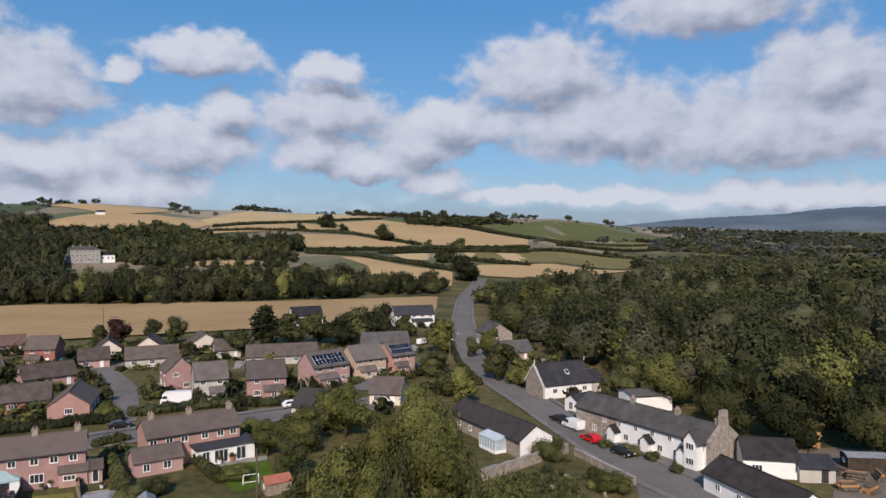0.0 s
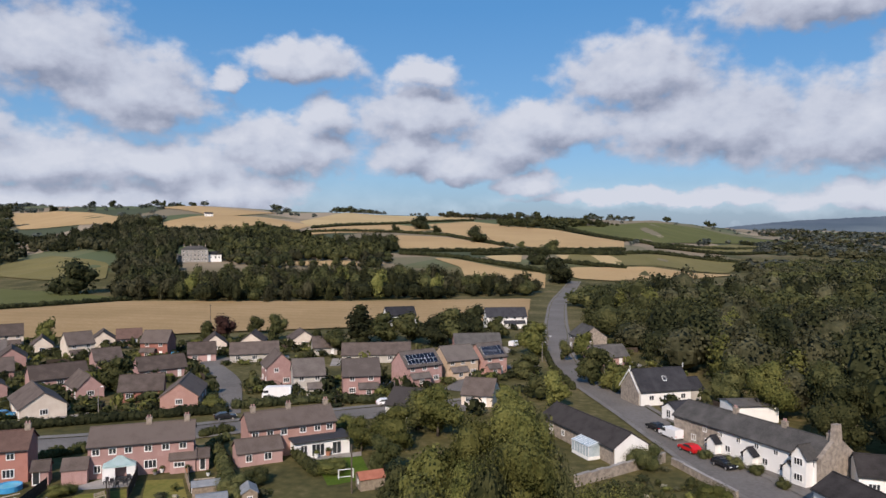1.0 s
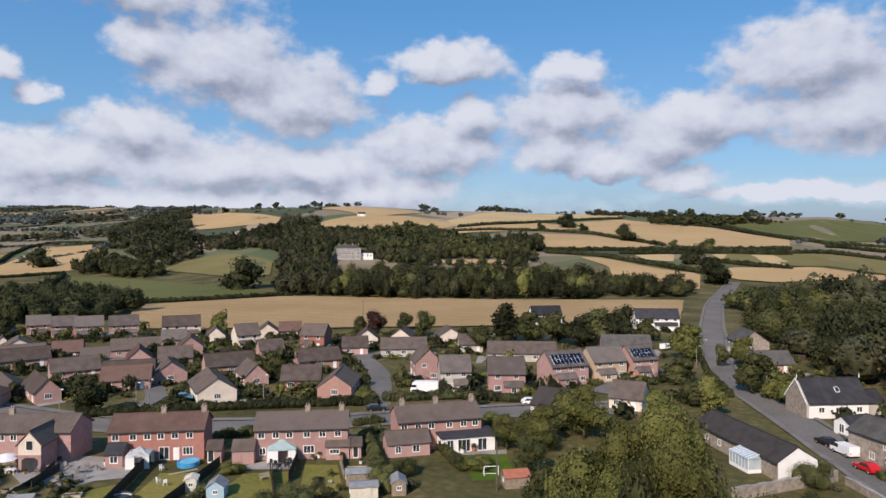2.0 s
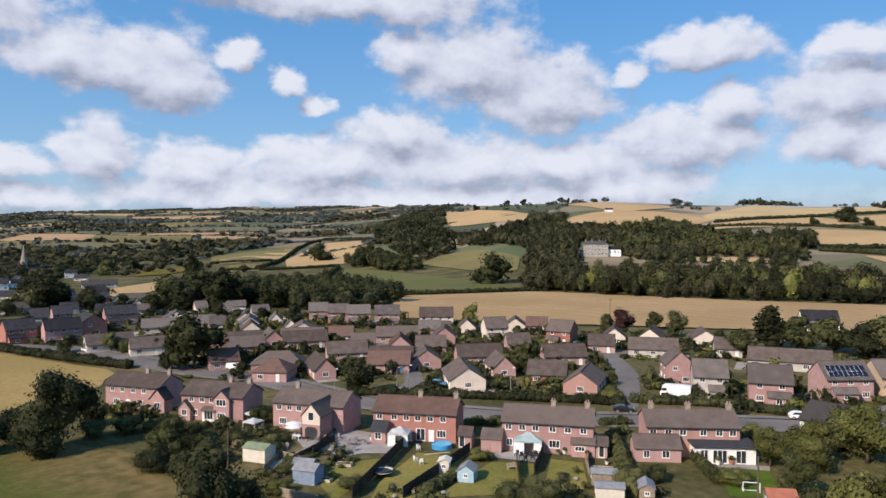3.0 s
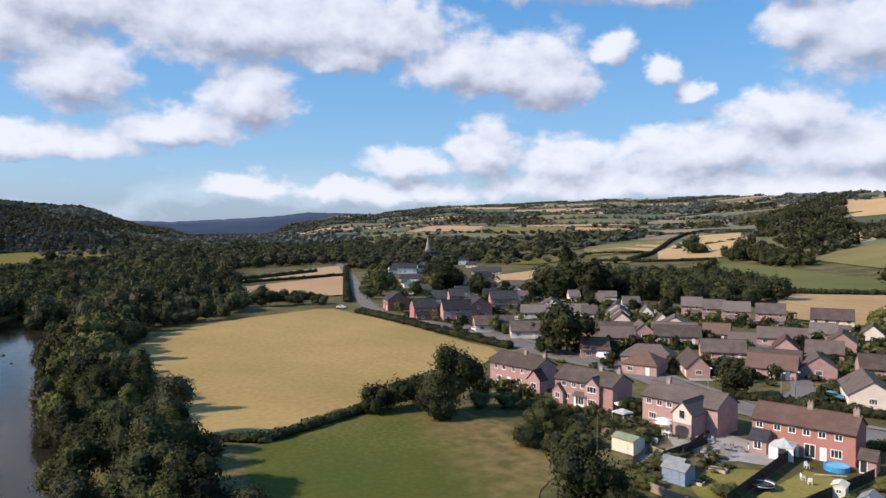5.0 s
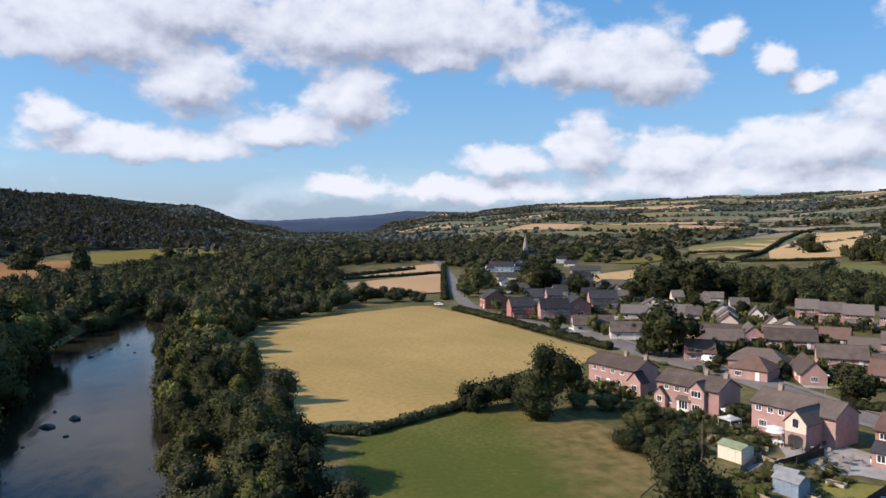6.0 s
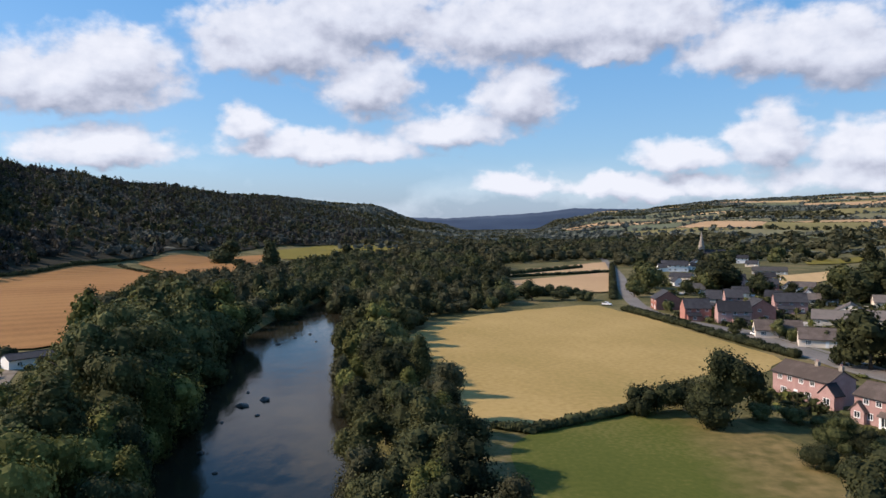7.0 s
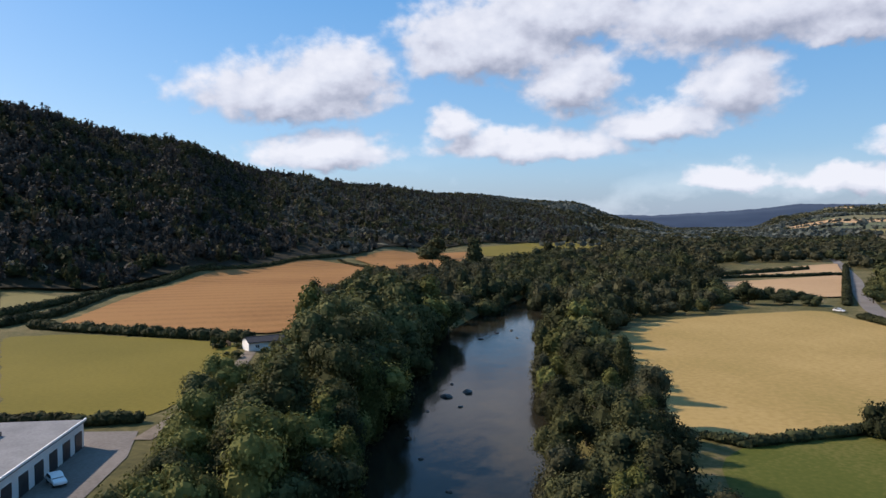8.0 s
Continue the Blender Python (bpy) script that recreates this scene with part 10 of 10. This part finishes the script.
wood("belt_wood", [(-240, 387), (-167, 383), (-107, 390), (-48, 428), (-12, 434), (6, 472), (-42, 510), (-63, 535), (-143, 520), (-208, 523), (-283, 456)], 9.0, 14.0, (LEAF, LEAF_DULL, LEAF, LEAF_DARK,), "dense belt of mixed trees above the wheat field", ("round", "round", "round", "tall"), seed=2, leaves=380, size=0.078)
wood("hill_wood", [(-302, 486), (-298, 536), (-312, 577), (-364, 643), (-482, 778), (-640, 1015), (-539, 952), (-356, 640)], 9.0, 15.0, (LEAF_DARK, LEAF, LEAF_DULL,), "dark wood round the country house", ("round",), seed=3, leaves=120, size=0.15)
wood("hill_wood", [(-288, 606), (-246, 604), (-249, 625), (-180, 654), (-142, 734), (-168, 835), (-230, 746), (-355, 891), (-344, 756)], 10.0, 15.0, (LEAF_DARK, LEAF,), "dark wood behind the country house", ("round", "round", "tall"), seed=4, leaves=120, size=0.15)
wood("hill_wood", [(-556, 722), (-394, 635), (-581, 921), (-572, 805), (-672, 833)], 10.0, 13.0, (LEAF_DARK, LEAF_DULL,), "dark wooded ridge", ("round",), seed=5, leaves=120, size=0.15)
wood("hill_wood", [(-716, 731), (-494, 574), (-524, 669), (-787, 960), (-1433, 1776), (-1160, 1274), (-1007, 1014)], 11.0, 13.0, (LEAF_DARK, LEAF_DARK, LEAF_DULL,), "far dark wood on the ridge", ("round",), seed=6, leaves=50, size=0.22)
wood("hill_wood", [(-550, 511), (-434, 476), (-450, 524), (-539, 592), (-653, 647), (-616, 577)], 11.0, 14.0, (LEAF_DARK, LEAF,), "tree belt along the field edge", ("round",), seed=7, leaves=120, size=0.15)
wood("hill_wood", [(-330, 210), (-256, 212), (-233, 244), (-259, 280), (-320, 317), (-383, 330), (-392, 304), (-424, 270)], 9.0, 13.0, (LEAF_DARK,), "dark trees behind the estate", ("round",), seed=8, leaves=380, size=0.085)
wood("hill_wood", [(-109, 1325), (15, 1178), (169, 1404)], 18.0, 14.0, (LEAF_DARK, LEAF,), "wood along the crest of the hill", ("round",), seed=9, leaves=90, size=0.22)
wood("hill_wood", [(-245, 388), (-524, 833), (-494, 839), (-410, 742), (-306, 564), (-222, 402)], 9.0, 15.0, (LEAF_DARK, LEAF_DULL,), "dark trees beside the country house", ("round",), seed=51, leaves=120, size=0.15)
wood("hill_wood", [(-330, 665), (-372, 837), (-333, 915), (-270, 803), (-238, 683), (-259, 640), (-298, 624)], 9.0, 11.0, (LEAF_DARK, LEAF_DARK, LEAF_DULL,), "dark garden trees behind the country house", ("round",), seed=52, leaves=120, size=0.15)
wood("hill_wood", [(-402, 642), (-485, 792), (-426, 802), (-360, 815), (-302, 712), (-298, 649), (-344, 659)], 9.0, 12.0, (LEAF_DARK, LEAF_DULL, LEAF_DARK,), "dark trees on the slope behind the country house", ("round",), seed=53, leaves=120, size=0.15)
wood("hill_wood", [(-264, 580), (-287, 677), (-230, 720), (-201, 645), (-233, 599)], 9.0, 11.0, (LEAF_DARK, LEAF_DULL, LEAF,), "garden trees beside the country house", ("round",), seed=54, leaves=120, size=0.15)
wood("hill_wood", [(-290, 590), (-235, 655), (-150, 705), (-130, 640), (-150, 590), (-221, 560)], 9.0, 12.0, (LEAF_DARK, LEAF_DULL, LEAF), "dark trees between the country house and the stubble", ("round",), seed=55, leaves=120, size=0.15, keep=open_ground)
wood("crest_trees", [(-230, 1395), (-100, 1440), (40, 1400), (150, 1375), (160, 1425), (40, 1455), (-100, 1500), (-230, 1455)], 15.0, 12.0, (LEAF_DARK, LEAF_DULL), "broken line of trees along the crest", ("round",), seed=56, leaves=60, size=0.22, keep=broken)
wood("east_wood", [(20, 352), (24, 273), (28, 227), (30, 212), (40, 164), (46, 150), (54, 136), (66, 122), (80, 116), (100, 100), (150, 70), (230, 80), (260, 160), (190, 260), (110, 330), (28, 330)], 10.0, 13.0, (LEAF, LEAF_DARK, LEAF_DULL, LEAF_LIGHT, LEAF_DARK, LEAF,), "dense green wood beside the road", ("round", "round", "tall"), seed=10, leaves=560, size=0.060)
wood("east_wood", [(110, 330), (190, 260), (260, 160), (230, 80), (330, 90), (420, 200), (520, 700), (400, 900), (300, 880), (215, 700), (150, 510), (112, 452), (66, 470), (22, 424), (28, 330)], 10.0, 13.0, (LEAF, LEAF_DARK, LEAF_DULL,), "middle part of the green wood", ("round",), seed=13, leaves=150, size=0.125)
wood("east_wood", [(330, 90), (420, 200), (300, 420), (220, 440), (330, 640), (480, 800), (900, 700), (800, 100)], 17.0, 14.0, (LEAF_DARK, LEAF, LEAF_DULL,), "far part of the green wood", ("round",), seed=11, leaves=40, size=0.26)



def standing_out(outline, count, seed, low, high, leaves, mats, label):
    """Taller trees that rise out of a wood: one object for each foliage colour."""
    rng = random.Random(seed)
    forms = [crown(600 + k, leaves, 1.9 / math.sqrt(leaves), "round", False) for k in range(4)]
    batches = {mat: [] for mat in mats}
    xs, ys = [p[0] for p in outline], [p[1] for p in outline]
    while count:
        x, y = rng.uniform(min(xs), max(xs)), rng.uniform(min(ys), max(ys))
        if inside(x, y, outline):
            count -= 1
            h, a = rng.uniform(low, high), rng.uniform(0, math.tau)
            w = h * rng.uniform(0.75, 1.05)
            spin = np.array([[math.cos(a) * w, math.sin(a) * w, 0], [-math.sin(a) * w, math.cos(a) * w, 0], [0, 0, h]])
            batches[rng.choice(mats)].append(forms[rng.randrange(4)] @ spin + np.array([x, y, ground_z(x, y) - 0.1]))
    for mat, b in batches.items():
        if b:
            tagged(new("tall_trees", quads_mesh("tall_trees", np.concatenate(b), mat)), label, "woodland", kind="stuff")


standing_out([(34, 240), (44, 170), (58, 142), (84, 122), (120, 96), (170, 80), (220, 110), (180, 200), (110, 270), (50, 290)], 46, 71, 13, 19, 1300, (LEAF, LEAF_DARK, LEAF_DULL, LEAF_LIGHT), "tall leafy trees rising above the green wood")
standing_out([(60, 300), (160, 240), (240, 190), (320, 300), (240, 460), (150, 440), (40, 420)], 40, 72, 14, 20, 500, (LEAF, LEAF_DARK, LEAF_DULL), "tall leafy trees in the depth of the wood")
standing_out([(-236, 392), (-110, 396), (-40, 436), (-60, 500), (-200, 500)], 24, 73, 13, 18, 500, (LEAF, LEAF_DULL, LEAF_LIGHT), "tall leafy trees of the belt above the wheat")
standing_out([(-300, -48), (-240, -14), (-300, 22), (-440, 34), (-430, -28), (-360, -54)], 22, 74, 11, 16, 500, (LEAF_DARK, LEAF, LEAF_DULL), "leafy trees on the river bank")


def clumped(x, y):
    """Woods and thickets: where a slow noise is high."""
    if any(inside(x, y, f) for f in FIELDS):
        return False
    return noise.noise(Vector((x * 0.0035, y * 0.0055, 3.0))) + 0.6 * noise.noise(Vector((x * 0.011, y * 0.016, 7.0))) > 0.08


def hedgerow(x, y):
    if any(inside(x, y, f) for f in FIELDS):
        return False
    return abs(noise.noise(Vector((x * 0.006, y * 0.006, 5.0)))) < 0.022 or noise.noise(Vector((x * 0.004, y * 0.007, 9.0))) > 0.52


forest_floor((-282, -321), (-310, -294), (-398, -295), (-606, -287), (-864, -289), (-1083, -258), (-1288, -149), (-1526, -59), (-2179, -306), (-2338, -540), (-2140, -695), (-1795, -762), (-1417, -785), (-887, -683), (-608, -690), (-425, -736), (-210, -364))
wood("south_wood", [(-269, -329), (-282, -321), (-310, -294), (-398, -295), (-530, -298), (-875, -485), (-1417, -785), (-887, -683), (-608, -690), (-425, -736), (-210, -364)], 9.0, 14.0, (LEAF_PINE, LEAF_DULL, LEAF_DARK, LEAF_PINE,), "dark forest that covers the steep hillside", ("round", "pine", "round", "tall"), seed=12, leaves=70, size=0.18)
wood("south_wood", [(-542, -305), (-622, -294), (-864, -289), (-1083, -258), (-1288, -149), (-1526, -59), (-2179, -306), (-2338, -540), (-2140, -695), (-1795, -762), (-1417, -785), (-875, -485)], 15.0, 14.0, (LEAF_DULL, LEAF_PINE, LEAF_DULL, LEAF_HAZED,), "far part of the dark hillside forest", ("pine", "round", "pine"), seed=14, leaves=40, size=0.22)
wood("plantation", [(-845, -360), (-963, -356), (-1246, -318), (-1370, -344), (-1067, -395), (-932, -396)], 9.0, 9.0, (LEAF,), "lighter young plantation on the hillside", ("tall",), seed=31, leaves=60, size=0.20)
wood("river_wood", [(-303, -52), (-231, -13), (-267, -1), (-299, 27), (-451, 41), (-514, 41), (-508, 14), (-438, -30), (-367, -59)], 8.0, 11.0, (LEAF_DARK, LEAF_DARK, LEAF_DULL, LEAF,), "leafy trees along the river behind the wheat", ("round",), seed=21, leaves=420, size=0.08)
wood("river_wood", [(-307, -150), (-350, -155), (-443, -158), (-535, -131), (-636, -107), (-740, -50), (-654, 28), (-566, 45), (-479, -33), (-370, -63), (-296, -62), (-252, -75), (-239, -85), (-200, -83), (-166, -81)], 9.0, 12.0, (LEAF_DARK, LEAF, LEAF_DULL,), "dark trees along the far river bank", ("round",), seed=22, leaves=300, size=0.095)
wood("valley_wood", [(-645, -109), (-647, 59), (-711, 164), (-628, 151), (-537, 193), (-684, 286), (-796, 368), (-1034, 388), (-1273, 263), (-1353, 124), (-1023, -21), (-1042, -87)], 15.0, 13.0, (LEAF_DARK, LEAF_DULL, LEAF_DULL,), "dark trees across the valley floor", ("round",), seed=23, leaves=100, size=0.17)
wood("village_wood", [(-626, 179), (-618, 224), (-610, 272), (-638, 348), (-599, 406), (-754, 476), (-886, 412), (-839, 343), (-898, 326), (-840, 240)], 26.0, 8.0, (LEAF_DARK, LEAF_DULL,), "scattered trees round the church", ("round",), seed=25, leaves=120, size=0.14)
wood("far_woods", [(650, 1126), (340, 1046), (125, 891), (-0, 1000), (-182, 1034), (-393, 1081), (-550, 953), (-579, 689), (-1598, 1654), (-979, 1451), (-672, 1319), (-433, 1415), (-0, 1620), (239, 1703), (803, 2473), (1800, 3118)], 15.0, 9.0, (LEAF_HAZED,), "far hedgerow trees and copses on the hill", ("round",), seed=27, leaves=24, size=0.38, keep=hedgerow)
wood("far_woods", [(500, 688), (325, 731), (184, 737), (191, 982), (337, 1462), (711, 2187), (1500, 2598), (1847, 2364)], 16.0, 11.0, (LEAF_DARK, LEAF_DULL, LEAF_HAZED,), "far woods beyond the green wood", ("round",), seed=61, leaves=30, size=0.34, keep=clumped)
wood("crest_trees", [(520, 2086), (231, 1644), (-0, 1570), (-134, 1534), (-255, 1448), (-415, 1358), (-604, 1296), (-899, 1384), (-920, 1417), (-621, 1332), (-428, 1401), (-262, 1487), (-138, 1574), (-0, 1615), (239, 1703), (544, 2183)], 14.0, 13.0, (LEAF_DARK,), "line of trees along the skyline", ("round",), seed=28, leaves=60, size=0.25, keep=hedgerow)


def far_farmland():
    """Hedged fields, tree belts and copses on the long slopes across the valley."""
    rng = random.Random(31)
    forms = [crown(200 + k, 9, 0.52, "dome", False) for k in range(4)]
    lumps = {LEAF_HAZED: [], LEAF_DULL: [], LEAF_DARK: []}

    def clump(x, y, h, w, mat):
        a = rng.uniform(0, math.tau)
        spin = np.array([[math.cos(a) * w, math.sin(a) * w, 0], [-math.sin(a) * w, math.cos(a) * w, 0], [0, 0, h]])
        lumps[mat].append(forms[rng.randrange(4)] @ spin + np.array([x, y, relief(x, y) - h * 0.12]))

    def hidden(x, y):
        return any(inside(x, y, f) for f in FIELDS_BEFORE) or any(inside(x, y, w) for w in WOODS)

    turn, du, dv = radians(24), 215.0, 150.0
    c, s = math.cos(turn), math.sin(turn)
    corner = {}
    for i in range(-26, 8):
        for j in range(-12, 30):
            u, v = (i + rng.uniform(-0.30, 0.30) + 0.5 * (j % 2)) * du, (j + rng.uniform(-0.30, 0.30)) * dv
            corner[i, j] = (u * c - v * s, u * s + v * c)
    crops = ("dull", "dull", "dull", "grey", "grey", "grey", "olive", "tan", "pink")
    names = {"olive": "olive pasture on the far slope", "dull": "dull olive pasture between hedges on the far slope", "grey": "grey-green pasture on the far slope", "tan": "tan stubble field on the far slope", "pink": "pinkish stubble field on the far slope"}
    lines = set()
    for (i, j) in corner:
        keys = ((i, j), (i + 1, j), (i + 1, j + 1), (i, j + 1))
        if not all(k in corner for k in keys):
            continue
        quad = [corner[k] for k in keys]
        x, y = sum(p[0] for p in quad) / 4, sum(p[1] for p in quad) / 4
        r, az = math.hypot(x, y), math.degrees(math.atan2(-x, y))
        if not 34 < az < 112 or not 960 < r < 3900 or hidden(x, y):
            continue
        kind = noise.noise(Vector((x * 0.0016, y * 0.0016, 2.0))) + rng.uniform(-0.5, 0.5)
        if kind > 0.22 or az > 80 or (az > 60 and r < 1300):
            # past 1300 m most copses take the leaf colour with painted haze
            mat = LEAF_DULL if r < 1300 else rng.choice((LEAF_HAZED, LEAF_DULL, LEAF_HAZED))
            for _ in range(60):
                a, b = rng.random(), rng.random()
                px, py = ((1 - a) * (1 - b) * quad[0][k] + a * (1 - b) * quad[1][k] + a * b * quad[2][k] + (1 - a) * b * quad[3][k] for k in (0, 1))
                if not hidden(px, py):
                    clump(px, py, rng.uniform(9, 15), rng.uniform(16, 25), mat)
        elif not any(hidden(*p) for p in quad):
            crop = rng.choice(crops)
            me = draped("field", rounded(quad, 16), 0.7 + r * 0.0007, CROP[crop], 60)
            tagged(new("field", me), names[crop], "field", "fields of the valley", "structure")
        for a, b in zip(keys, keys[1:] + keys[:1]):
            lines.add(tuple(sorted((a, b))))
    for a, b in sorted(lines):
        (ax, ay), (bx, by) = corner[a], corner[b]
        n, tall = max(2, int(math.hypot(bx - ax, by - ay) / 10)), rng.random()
        mat = rng.choice((LEAF_HAZED, LEAF_HAZED, LEAF_DULL))
        for k in range(n):
            if tall > 0.93:
                continue
            t = (k + rng.uniform(-0.3, 0.3)) / n
            x, y = ax + (bx - ax) * t, ay + (by - ay) * t
            if tall < 0.36 or rng.random() < 0.07:
                clump(x + rng.uniform(-5, 5), y + rng.uniform(-5, 5), rng.uniform(7, 14), rng.uniform(9, 16), mat)
            else:
                clump(x, y, rng.uniform(2.5, 4.5), rng.uniform(11, 15), mat)
    for mat, b in lumps.items():
        if b:
            tagged(new("far_hedgerows", quads_mesh("far_hedgerows", np.concatenate(b), mat)), "hedges, tree belts and copses between the far fields", "hedgerow trees", kind="stuff")


FIELDS_BEFORE = list(FIELDS)
far_farmland()
